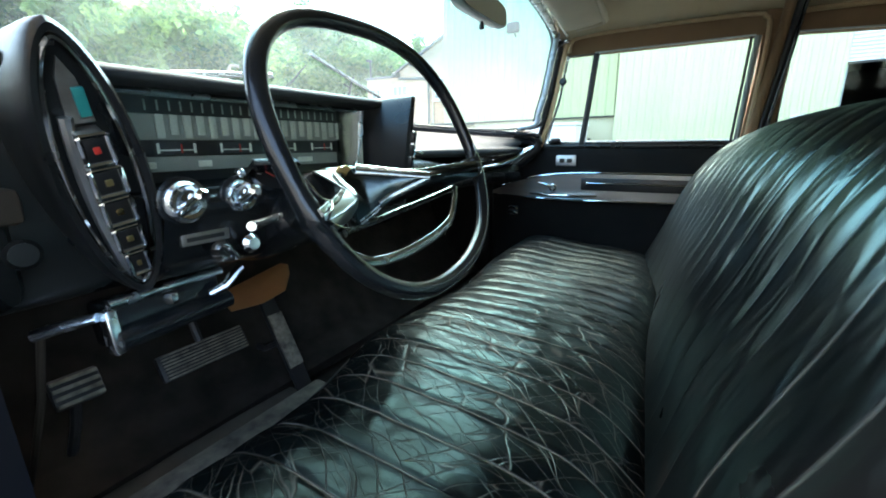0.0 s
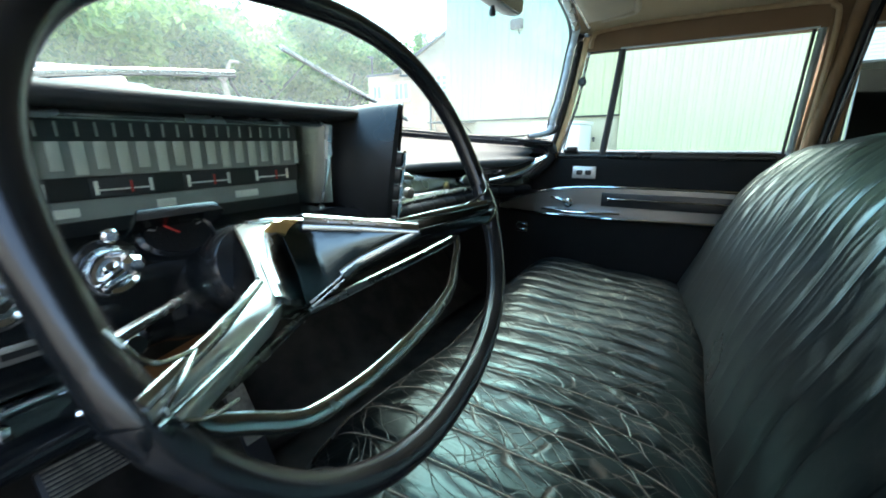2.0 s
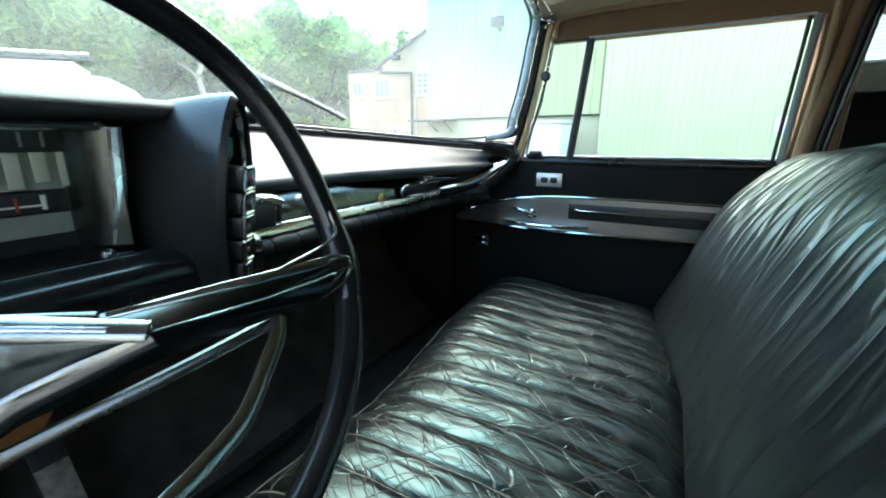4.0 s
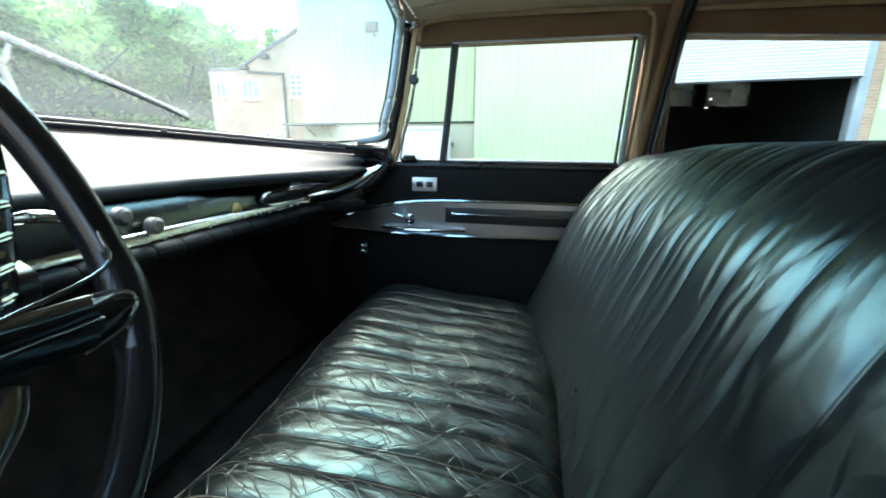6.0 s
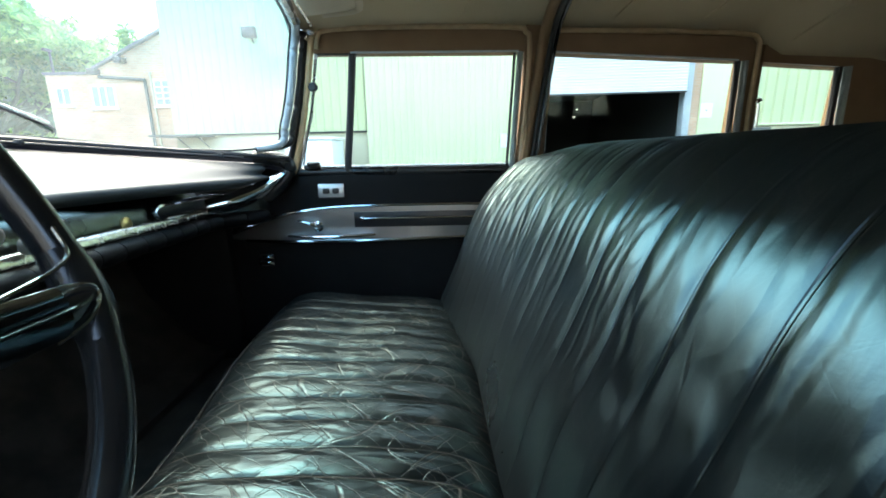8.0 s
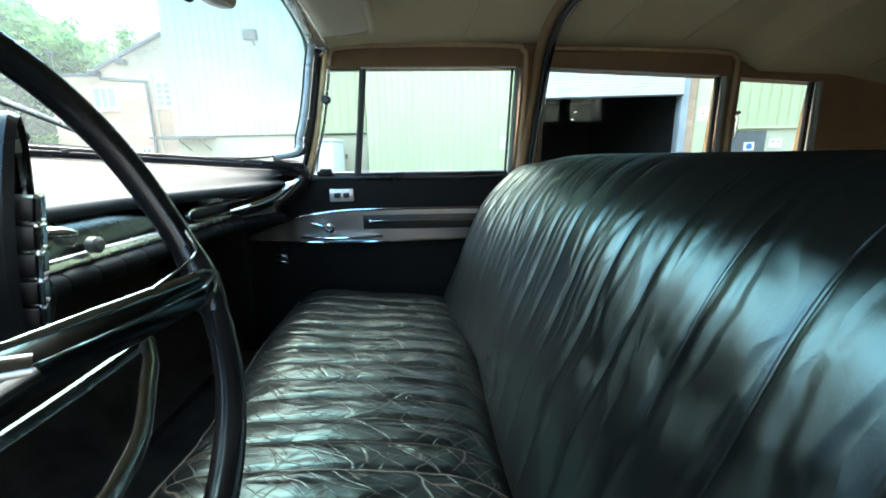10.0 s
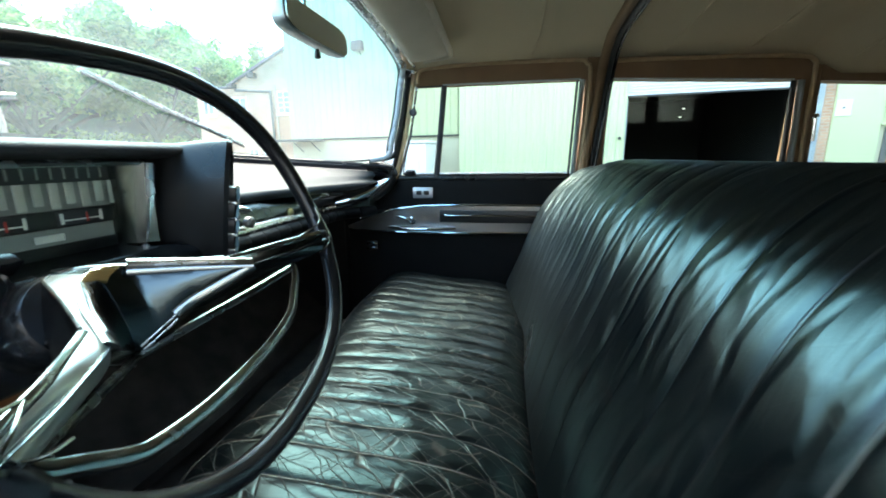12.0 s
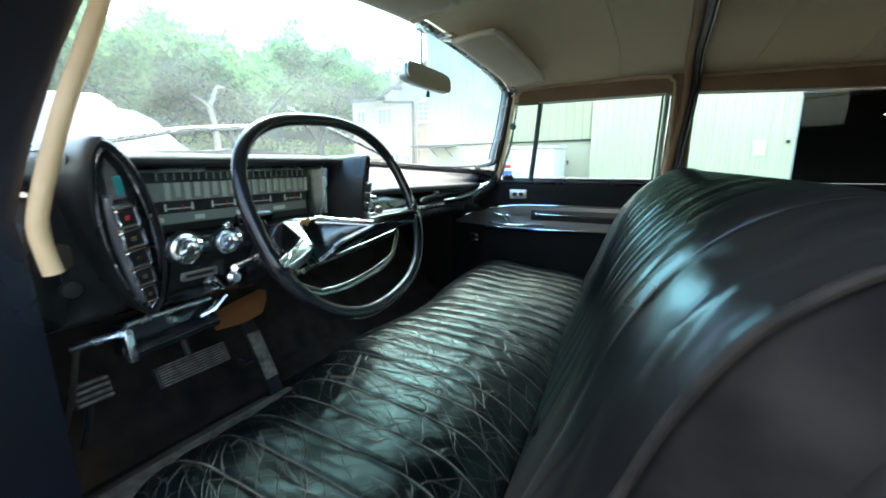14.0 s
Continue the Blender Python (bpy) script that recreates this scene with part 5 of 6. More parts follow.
def pod(centre, V, W, D, H, B, side, label):
    """A tall hooded switch pod: leaf-shaped face with a column of push buttons."""
    th = thing("switch_pod", label, "switch pod", group="dashboard switch pods")
    V = Vector(V).normalized()
    W = Vector(W)
    W = (W - V * W.dot(V)).normalized()
    m = basis(centre, W, V)
    D = m.to_3x3().inverted() @ Vector(D)
    ring = 48

    def leaf(i, k=1.0, kw=1.0):
        a = 2 * math.pi * i / ring
        c, s = math.cos(a), math.sin(a)
        return Vector((B * k * kw * math.copysign(abs(c) ** 1.25, c), H * k * s, 0))

    bm = bmesh.new()
    sec = []
    for depth, lift, k, kw in ((0.24, 0, 0.80, 1.25), (0.13, 0, 0.93, 1.12), (0.03, 0, 1.0, 1.0), (0.0, 0, 1.0, 1.0), (0.0, 0.006, 0.975, 0.94), (0.0, 0.004, 0.93, 0.84), (0.0, -0.012, 0.90, 0.78)):
        sec.append([bm.verts.new(m @ (leaf(i, k, kw) + D * depth + Vector((0, 0, lift)))) for i in range(ring)])
    for a, b in zip(sec, sec[1:]):
        for i in range(ring):
            bm.faces.new((a[i], a[(i + 1) % ring], b[(i + 1) % ring], b[i]))
    bm.faces.new(sec[-1])
    bm.faces.new(sec[0])
    part("housing", bm, M_VINYL, th)
    part("bezel", tube([m @ leaf(i, 0.90, 0.80) for i in range(ring)], 0.0028, 6, close=True), M_OLDCHROME, th, "thin chrome bezel")
    f, g = H / 0.128, B / 0.044
    part("top_window", plate([(-0.011 * g, 0.050 * f), (0.012 * g, 0.050 * f), (0.008 * g, 0.085 * f), (0.0, 0.100 * f), (-0.007 * g, 0.085 * f)], 0.004, m @ Matrix.Translation((0, 0, -0.011))), M_BUTTONSIDE, th)
    part("badge", box((0.001 * g, 0.055 * f, -0.009), (0.011 * g, 0.078 * f, -0.004), 0.001, m=m), M_TEAL, th, "teal enamel badge")
    for k in range(5):
        y = (0.034 - 0.029 * k) * f
        w = (0.012, 0.0135, 0.0135, 0.0125, 0.0095)[k] * g
        hh = 0.0125 * f
        b = part("push_button", box((-w, y - hh, -0.013), (w, y + hh, 0.013), 0.002, m=m), side, th, "push button")
        frame_line = [(-w, y - hh), (w, y - hh), (w, y + hh), (-w, y + hh)]
        part("button_rim", tube([m @ Vector((p[0] * (1 - q) + r[0] * q, p[1] * (1 - q) + r[1] * q, 0.014)) for p, r in zip(frame_line, frame_line[1:] + frame_line[:1]) for q in (0.06, 0.5, 0.94)], 0.0024, 6, close=True), M_CHROME, b, "bright chrome rim")
        part("button_face", box((-w * 0.8, y - hh * 0.8, 0.0115), (w * 0.8, y + hh * 0.8, 0.0140), 0.001, m=m), M_GAUGEBLACK, b)
        part("button_dot", box((-w * 0.26, y - 0.003 * f, 0.0135), (w * 0.26, y + 0.003 * f, 0.0150), 0.001, m=m), M_GOLD if k else M_RED, b)
    part("backing", tube([m @ Vector((-0.0165 * g * math.cos(math.pi * s / 2) ** 0.7, (0.115 * s - 0.012) * f, -0.006)) for s in np.linspace(-0.93, 0.6, 20)], 0.0058, 8), M_SATIN if side is M_BUTTONSIDE else M_DARKIRON, th, "worn satin strip beside the buttons")
    for s in (-0.105, 0.110):
        part("screw", lathe([(0.004, 0), (0.004, 0.002), (0.002, 0.003)], m @ Matrix.Translation((0, s * f, -0.011)), 10), M_CHROME, th)
    return th


pod((-0.092, -0.646, 0.962), (0.33, -0.25, 0.90), (0.1, 1, 0), (-1, -0.05, 0.06), 0.149, 0.041, M_BUTTONSIDE, "tall black leaf-shaped pod with chrome buttons beside the door")
pod((-0.060, -0.172, 0.983), (0.12, 0.05, 0.99), (-0.53, 0.85, 0), (-0.95, -0.25, -0.03), 0.103, 0.036, M_GAUGEBLACK, "tall black leaf-shaped pod with chrome buttons mid-dash")

# ---- steering wheel ----
WC, WU, WV, WN = Vector((0.1026, -0.4154, 0.9874)), Vector((-0.0916, 0.9933, 0.0698)), Vector((-0.3909, -0.1004, 0.9149)), Vector((0.9158, 0.0565, 0.3975))
WM = basis(WC, WU, WV)


def wp(u, v, h=0.0):
    return WM @ Vector((u, v, h))


# edges of one spoke from the sunken hub (u = 0) out to the rim: along the rim's plane, up it, and out of it
SPOKE = {
    "top": [(0, 0.031, -0.136), (0.016, 0.028, -0.127), (0.046, 0.005, -0.084), (0.078, -0.018, -0.042), (0.138, -0.032, -0.006), (0.182, -0.041, 0.011)],
    "upper": [(0, 0.015, -0.095), (0.020, 0.0125, -0.092), (0.054, -0.011, -0.058), (0.084, -0.0355, -0.022), (0.138, -0.045, -0.002), (0.181, -0.050, 0.013)],
    "lower": [(0, -0.058, -0.107), (0.018, -0.052, -0.094), (0.044, -0.042, -0.072), (0.086, -0.038, -0.024), (0.138, -0.048, -0.003), (0.180, -0.053, 0.013)],
    "foot": [(0, -0.066, -0.121), (0.018, -0.061, -0.108), (0.045, -0.053, -0.084), (0.088, -0.052, -0.038), (0.138, -0.059, -0.014), (0.176, -0.062, 0.009)],
    "rear": [(0, -0.015, -0.168), (0.020, -0.015, -0.158), (0.050, -0.021, -0.112), (0.088, -0.032, -0.066), (0.138, -0.045, -0.032), (0.176, -0.050, -0.010)],
}


def spoke_edge(name, sgn, s):
    """The place at s (0 hub, 1 rim) on one of the spoke's edges."""
    pts = SPOKE[name]
    k = s * (len(pts) - 1)
    i = min(int(k), len(pts) - 2)
    p = Vector(pts[i]).lerp(Vector(pts[i + 1]), k - i)
    return wp(sgn * p.x, p.y, p.z)


def steering_wheel():
    th = thing("steering_wheel", "black squared deep-dish steering wheel with a chrome horn ring", "steering wheel")
    n = 120
    ring = []
    for k in range(n):
        t = 2 * math.pi * k / n
        c, s = math.cos(t), math.sin(t)
        a = 0.2137 if c > 0 else 0.184
        b, e = (0.1597, 2.6) if s > 0 else (0.1666, 2.25)
        ring.append(wp(a * math.copysign(abs(c) ** (2 / e), c), b * math.copysign(abs(s) ** (2 / e), s)))
    part("rim", tube(ring, 0.0098, 16, close=True, up=WN), M_RIM, th, "glossy black rim")
    for sgn in (1, -1):
        col = [p for p in ring if (p - WC).dot(WU) * sgn > 0 and abs((p - WC).dot(WV) + 0.050) < 0.032]
        part("rim_collar", tube(col, [0.0099 + 0.0020 * math.sin(math.pi * k / (len(col) - 1)) for k in range(len(col))], 14, up=WN), M_RIM, th)
        # the spoke's body: a tapered five-sided bar sunk towards the hub
        rows = ("upper", "lower", "foot", "rear", "top")
        bm = bmesh.new()
        for r0, r1 in zip(rows, rows[1:]):
            grid = []
            for i in range(31):
                p, q = spoke_edge(r0, sgn, i / 30), spoke_edge(r1, sgn, i / 30)
                swell = 0.0035 if r0 == "upper" else 0.0015
                grid.append([bm.verts.new(p.lerp(q, j / 4) + WN * swell * math.sin(math.pi * j / 4) * (0 if r1 == "rear" or r0 == "rear" else 1)) for j in range(5)])
            for g, h in zip(grid, grid[1:]):
                for j in range(4):
                    if (g[j].co - g[j + 1].co).length > 1e-6 or (h[j].co - h[j + 1].co).length > 1e-6:
                        bm.faces.new((g[j], h[j], h[j + 1], g[j + 1]))
        bmesh.ops.remove_doubles(bm, verts=bm.verts, dist=0.0002)
        sp = part("spoke", bm, M_SPOKE, th, "glossy dark spoke")
        # the right pad is an arrow above the lower edge; the left one runs on as a broad facet
        below, reach = ("lower", 0.6) if sgn > 0 else ("foot", 0.97)
        pad = solid(sheet(lambda u, v, sgn=sgn: spoke_edge("upper", sgn, reach * u).lerp(spoke_edge(below, sgn, reach * u), v) + WN * (0.0006 + 0.0045 * math.sin(math.pi * v)), 24, 8), 0.0015)
        # left pad and top face get the paler metal: reflected daylight as colour
        part("pad", pad, M_PADFACE if sgn > 0 else M_SPOKELIT, sp, "brushed metal arrow-shaped pad")
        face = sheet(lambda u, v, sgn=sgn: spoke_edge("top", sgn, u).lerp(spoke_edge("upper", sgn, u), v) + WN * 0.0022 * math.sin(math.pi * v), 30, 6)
        part("top_face", face, M_SPOKE if sgn > 0 else M_SPOKELIT, sp, "polished upper face")
        # bright bevel along the top edge, wide from the elbow to the rim
        thin = [spoke_edge("top", sgn, s) + WN * 0.001 for s in np.linspace(0.05, 0.6, 14)]
        part("edge_line", tube(thin, 0.0016, 8, up=WN), M_HORN, sp)
        wide = [spoke_edge("top", sgn, s).lerp(spoke_edge("upper", sgn, s), 0.18) + WN * 0.001 for s in np.linspace(0.6, 1.0, 14)]
        part("edge_bevel", tube(wide, [0.0024 + 0.0014 * min(1, k / 5) for k in range(14)], 10, flat=0.6, up=WN), M_HORN, sp, "greyed chrome bevel")
        # chrome outline of the arrow-shaped pad
        up = [spoke_edge("upper", sgn, s) + WN * 0.002 for s in np.linspace(0.21, 0.6, 18)]
        part("pad_trim", tube(up, [0.0082 - 0.0026 * k / 17 for k in range(18)], 10, flat=0.35, up=WN), M_HORN, sp, "broad greyed chrome band round the pad")
        up = [p + WN * 0.0022 for p in up[:15]]
        part("trim_line", tube(up, 0.0018, 8, flat=0.7, up=WN), M_HUB, sp, "bright ridge of the band")
        if sgn > 0:
            low = [spoke_edge("lower", sgn, s) + WN * 0.002 for s in np.linspace(0.6, 0.30, 14)]
            part("pad_trim", tube(low, 0.0064, 10, flat=0.35, up=WN), M_HORN, sp, "greyed chrome band under the pad")
        for off in (0.0, 0.004) if sgn > 0 else ():
            back = [spoke_edge("lower", sgn, s) + WN * 0.001 - WV * off for s in np.linspace(0.3, 0.04, 12)]
            part("pad_trim", tube(back, 0.0013, 8, flat=0.7, up=WN), M_OLDCHROME, sp, "dull lower trim")
        part("spoke_end", tube([wp(sgn * 0.172, -0.052, 0.0), wp(sgn * 0.184, -0.052, 0.0), wp(0.212 if sgn > 0 else -0.183, -0.050, 0)], [0.009, 0.0115, 0.0115], 12, up=WN), M_RIM, sp)
        # fork of thin chrome lines where the spoke meets the rim
        ru = 0.206 if sgn > 0 else 0.180
        tip = wp(sgn * (ru - 0.004), -0.050, 0.0125)
        part("fork_line", tube(spline([wp(sgn * ru, -0.012, 0.0115), wp(sgn * (ru - 0.008), -0.030, 0.011), spoke_edge("top", sgn, 0.86) + WN * 0.003], 10), 0.0011, 6), M_HORN, sp)
        part("fork_line", tube(spline([spoke_edge("top", sgn, 0.86) + WN * 0.003, wp(sgn * (ru - 0.014), -0.042, 0.0125), tip, wp(sgn * (ru - 0.016), -0.060, 0.011), wp(sgn * (ru - 0.034), -0.063, 0.004)], 14), 0.0011, 6), M_HORN, sp)
    # emblem in the middle of the pad's upper edge
    part("emblem", plate([(-0.020, 0), (-0.006, 0.006), (0.0, 0.003), (0.006, 0.006), (0.020, 0), (0.005, -0.003), (0.0, -0.008), (-0.005, -0.003)], 0.003, basis(wp(-0.003, 0.013, -0.090), WU, WV), 0.0006), M_GOLD, th, "small gilt winged emblem")
    part("pad_bridge", tube([wp(-0.034, 0.003, -0.079), wp(-0.016, 0.016, -0.092), wp(0.0, 0.019, -0.096), wp(0.016, 0.016, -0.092), wp(0.034, 0.003, -0.079)], 0.0014, 8), M_CHROME, th)
    part("hub_barrel", lathe([(0.020, -0.15), (0.036, -0.152), (0.040, -0.158), (0.041, -0.175), (0.038, -0.180), (0.038, -0.20)], WM @ Matrix.Translation((0, -0.006, 0.010)), 32), M_RIM, th, "black hub barrel")
    # horn ring: two bars out of the hub and a flat bow below
    for sgn in (1, -1):
        bar = spline([wp(0.004, -0.064, -0.112), wp(sgn * 0.05 + 0.004, -0.064, -0.082), wp(sgn * 0.105 + 0.004, -0.065, -0.053), wp(sgn * 0.155 + 0.004, -0.0645, -0.028)], 20)
        part("horn_bar", tube(bar, 0.0042, 8, flat=0.7, up=WN), M_HORNBAR, th, "greyed metal horn bar")
    half = [(0.156, -0.063), (0.148, -0.075), (0.134, -0.085), (0.112, -0.1005), (0.094, -0.1075), (0.05, -0.114), (0.0, -0.1155)]
    bow = [(u, v) for u, v in half] + [(-u, v) for u, v in half[-2::-1]]
    bow = spline([wp(u + 0.004, v, -0.027) for u, v in bow], 80)
    part("horn_ring", tube(bow, 0.0062, 12, flat=0.45, up=WN), M_HORN, th, "flat chrome horn ring")
    return th


steering_wheel()


def column():
    th = thing("steering_column", "black steering column with a chrome signal lever", "steering column")
    m = basis(wp(0, -0.006, -0.185), WU, WV)
    part("shroud", lathe([(0.030, 0), (0.038, -0.008), (0.043, -0.03), (0.045, -0.07), (0.044, -0.11), (0.036, -0.15)], m, 26), M_RIM, th)
    part("shaft", tube([wp(0, -0.006, -0.30), wp(0, -0.006, -0.72)], 0.026, 16), M_DARK, th)
    part("signal_lever", tube([Vector((-0.055, -0.465, 0.906)), (Vector((-0.055, -0.465, 0.906)) + Vector((0.030, -0.576, 0.916))) / 2, Vector((0.030, -0.576, 0.916))], [0.0036, 0.0042, 0.0052], 10), M_HUB, th, "slim chrome signal lever")
    return th


column()

# ---- under the dash ----
def control_box():
    th = thing("control_box", "black and chrome control box hung under the dashboard", "control box")
    m = basis((-0.14, -0.584, 0.800), (-0.06, 1.0, 0.01), (-0.15, 0, 1))
    part("body", box((-0.068, -0.030, -0.055), (0.068, 0.026, 0.0), 0.006, m=m), M_RIM, th)
    part("upper_rail", tube([m @ Vector((-0.068, 0.024, 0.004)), m @ Vector((0.07, 0.026, 0.004))], 0.006, 10), M_HUB, th, "chrome rail")
    part("lower_rail", tube([m @ Vector((-0.070, -0.018, 0.010)), m @ Vector((0.068, -0.014, 0.010))], 0.0125, 14), M_RIM, th, "glossy black roller")
    part("end_cap", box((-0.078, -0.032, -0.004), (-0.066, 0.020, 0.016), 0.003, m=m), M_HUB, th, "chrome end cap")
    part("catch", box((-0.004, 0.002, 0.0), (0.004, 0.016, 0.010), 0.002, m=m), M_CHROME, th)
    part("lever", tube([m @ Vector((0.045, 0.000, 0.006)), m @ Vector((0.066, 0.006, 0.014)), m @ Vector((0.090, 0.026, 0.022))], [0.008, 0.010, 0.009], 10, flat=0.6), M_HUB, th, "bright chrome lever")
    return th


control_box()


def brake_release():
    th = thing("brake_release", "dull metal parking brake release handle under the dash", "handle")
    part("grip", tube([(-0.135, -0.664, 0.814), (-0.150, -0.685, 0.810), (-0.168, -0.709, 0.803)], [0.008, 0.009, 0.0095], 12, flat=0.7), M_HUB, th)
    part("rod", tube([(-0.165, -0.705, 0.80), (-0.19, -0.712, 0.72), (-0.25, -0.72, 0.62), (-0.33, -0.73, 0.50)], 0.004, 8), M_BROWNEND, th, "dark rusty rod")
    return th


brake_release()


def pedal(name, label, c, w, h, tilt, ribs, arm):
    th = thing(name, label, "pedal", group="pedals")
    m = basis(c, (0, 1, 0.0), (-math.sin(radians(tilt)), 0, math.cos(radians(tilt))))
    part("pad", box((-w / 2, -h / 2, -0.008), (w / 2, h / 2, 0.004), 0.005, m=m), M_RUBBER, th)
    for k in range(ribs):
        y = -h / 2 + h * (k + 0.5) / ribs
        part("rib", box((-w * 0.46, y - h / ribs * 0.26, 0.003), (w * 0.46, y + h / ribs * 0.26, 0.009), 0.0015, m=m), M_PEDAL, th)
    part("arm", tube([m @ Vector((0, 0, -0.008)), Vector(arm[0]), Vector(arm[1])], 0.007, 8), M_DARKIRON, th, "dark steel arm")
    return th


pedal("brake_pedal", "wide worn rubber brake pedal", (-0.30, -0.472, 0.640), 0.155, 0.045, 30, 8, ((-0.34, -0.47, 0.70), (-0.42, -0.46, 0.82)))
pedal("parking_brake_pedal", "small worn rubber parking brake pedal", (-0.30, -0.652, 0.667), 0.058, 0.044, 25, 4, ((-0.33, -0.655, 0.60), (-0.36, -0.66, 0.54)))
pedal("accelerator_pedal", "long worn accelerator pedal", (-0.355, -0.268, 0.560), 0.040, 0.25, 28, 1, ((-0.43, -0.27, 0.52), (-0.48, -0.27, 0.52)))
tagged(part("cover_flap", plate([(-0.085, 0.022), (0.07, 0.040), (0.085, 0.03), (0.075, 0.005), (0.04, -0.030), (-0.02, -0.036), (-0.085, -0.024)], 0.004, basis((-0.30, -0.345, 0.722), (-0.1, 1, 0.02), (-0.8, 0, 1)) @ Matrix.Diagonal((1, 0.85, 1, 1)), 0.001), M_RUST), "orange-brown hardboard cover hanging below the column", "cover panel")

# ---- mirror, visors, wipers ----
def mirror():
    th = thing("rear_view_mirror", "grey rear-view mirror on a thin chrome stem", "rear-view mirror")
    ux = Vector((0.02, 1.0, -0.02))
    m = basis((-0.012, 0.052, 1.281), ux, (-0.06, 0, 1))
    out = []
    for k in range(48):
        a = 2 * math.pi * k / 48
        c, s = math.cos(a), math.sin(a)
        out.append((0.112 * math.copysign(abs(c) ** 0.35, c), 0.027 * math.copysign(abs(s) ** 0.55, s)))
    bm = bmesh.new()
    rings = []
    for d, k in ((-0.022, 0.62), (-0.018, 0.86), (-0.006, 1.0), (0.004, 1.0), (0.007, 0.97)):
        rings.append([bm.verts.new(m @ Vector((x * (1 - (1 - k) * 0.35), y * k, d))) for x, y in out])
    for a, b in zip(rings, rings[1:]):
        for i in range(48):
            bm.faces.new((a[i], a[(i + 1) % 48], b[(i + 1) % 48], b[i]))
    bm.faces.new(rings[0])
    bm.faces.new(rings[-1])
    part("housing", bm, M_SATIN, th, "grey metal housing")
    part("mirror_glass", plate([(x * 0.96, y * 0.9) for x, y in out], 0.002, m @ Matrix.Translation((0, 0, 0.0085))), M_MIRROR, th)
    part("stem", tube([(-0.030, 0.052, 1.405), (-0.031, 0.052, 1.36), (-0.030, 0.052, 1.305)], 0.0038, 10), M_CHROME, th, "thin chrome stem")
    part("flip_tab", lathe([(0.003, 0), (0.005, 0.006), (0.006, 0.014), (0.003, 0.016)], basis((-0.012, 0.052, 1.25), (1, 0, 0), (0, -1, 0)), 10), M_RUBBER, th, "small black tab")
    part("bracket", box((-0.036, 0.03, 1.395), (0.0, 0.075, 1.408), 0.004), M_OLDCHROME, th)
    return th


mirror()


def visor(sgn):
    th = thing("sun_visor", "beige padded sun visor folded up against the headliner", "sun visor", group="sun visors")
    def pt(u, v, d):
        y = sgn * (0.10 + 0.52 * u)
        x0 = 0.012
        x = x0 + 0.125 * v
        z = 1.382 - 0.03 * u ** 1.3 - 0.004 + 0.014 * v
        r = 0.017 * (1 - (abs(2 * v - 1)) ** 4) * (1 - (abs(2 * u - 1)) ** 8)
        return (x + 0.02 * (1 - u), y, z - 0.004 + d * (0.003 + r))
    bm = bmesh.new()
    N1, N2 = 24, 10
    top = [[bm.verts.new(pt(i / N1, j / N2, 0.3)) for j in range(N2 + 1)] for i in range(N1 + 1)]
    bot = [[bm.verts.new(pt(i / N1, j / N2, -1)) for j in range(N2 + 1)] for i in range(N1 + 1)]
    for i in range(N1):
        for j in range(N2):
            bm.faces.new((top[i][j], top[i + 1][j], top[i + 1][j + 1], top[i][j + 1]))
            bm.faces.new((bot[i][j + 1], bot[i + 1][j + 1], bot[i + 1][j], bot[i][j]))
    edge = [(i, 0) for i in range(N1)] + [(N1, j) for j in range(N2)] + [(i, N2) for i in range(N1, 0, -1)] + [(0, j) for j in range(N2, 0, -1)]
    for (a, b), (c, d) in zip(edge, edge[1:] + edge[:1]):
        bm.faces.new((top[a][b], top[c][d], bot[c][d], bot[a][b]))
    part("panel", bm, M_VISOR, th)
    edge = spline([Vector(pt(0.0, 0.05, -0.6)), Vector(pt(0.0, 0.7, -0.8)), Vector(pt(0.04, 0.98, -0.8))] + [Vector(pt(u, 1.0, -0.8)) for u in (0.15, 0.4, 0.7, 0.93)] + [Vector(pt(0.99, 0.9, -0.8)), Vector(pt(1.0, 0.3, -0.6))], 60)
    part("edge_roll", tube(edge, 0.0095, 10), M_VISOR, th, "thick rolled edge")
    part("hinge_rod", tube([(0.014, sgn * 0.11, 1.396), (0.012, sgn * 0.19, 1.388), (0.008, sgn * 0.45, 1.372), (0.0, sgn * 0.70, 1.346)], 0.005, 8), M_OLDCHROME, th, "pitted hinge rod")
    part("bracket", box((-0.012, sgn * 0.13 - 0.02, 1.388), (0.03, sgn * 0.13 + 0.02, 1.404), 0.004), M_OLDCHROME, th)
    return th


visor(1)
visor(-1)


def on_screen(s, v, h):
    return screen(s, v) + Vector((-h, 0, h))


def wiper(name, pts, arm):
    th = thing(name, "thin silver windshield wiper lying on the glass", "wiper", group="windshield wipers")
    part("blade", tube(pts, 0.0035, 8, flat=1.4), M_STEELTRIM, th)
    part("rubber", tube([p + Vector((0.004, 0, -0.007)) for p in pts], 0.003, 6), M_RUBBER, th)
    part("pivot", lathe([(0.014, 0), (0.013, 0.012), (0.006, 0.018)], Matrix.Translation(arm[2] + Vector((-0.03, 0, -0.03))), 12), M_DARKIRON, th)
    return th


wiper("wiper", spline([on_screen(0.03, 0.30, 0.012), on_screen(0.35, 0.20, 0.012), on_screen(0.66, 0.06, 0.012)], 16), [on_screen(0.33, 0.2, 0.014), on_screen(0.5, 0.1, 0.018), on_screen(0.62, 0.0, 0.016)])
wiper("wiper", spline([on_screen(-0.62, 0.08, 0.012), on_screen(-0.36, 0.13, 0.012), on_screen(-0.06, 0.17, 0.012)], 16), [on_screen(-0.36, 0.13, 0.014), on_screen(-0.2, 0.06, 0.018), on_screen(-0.1, 0.0, 0.016)])


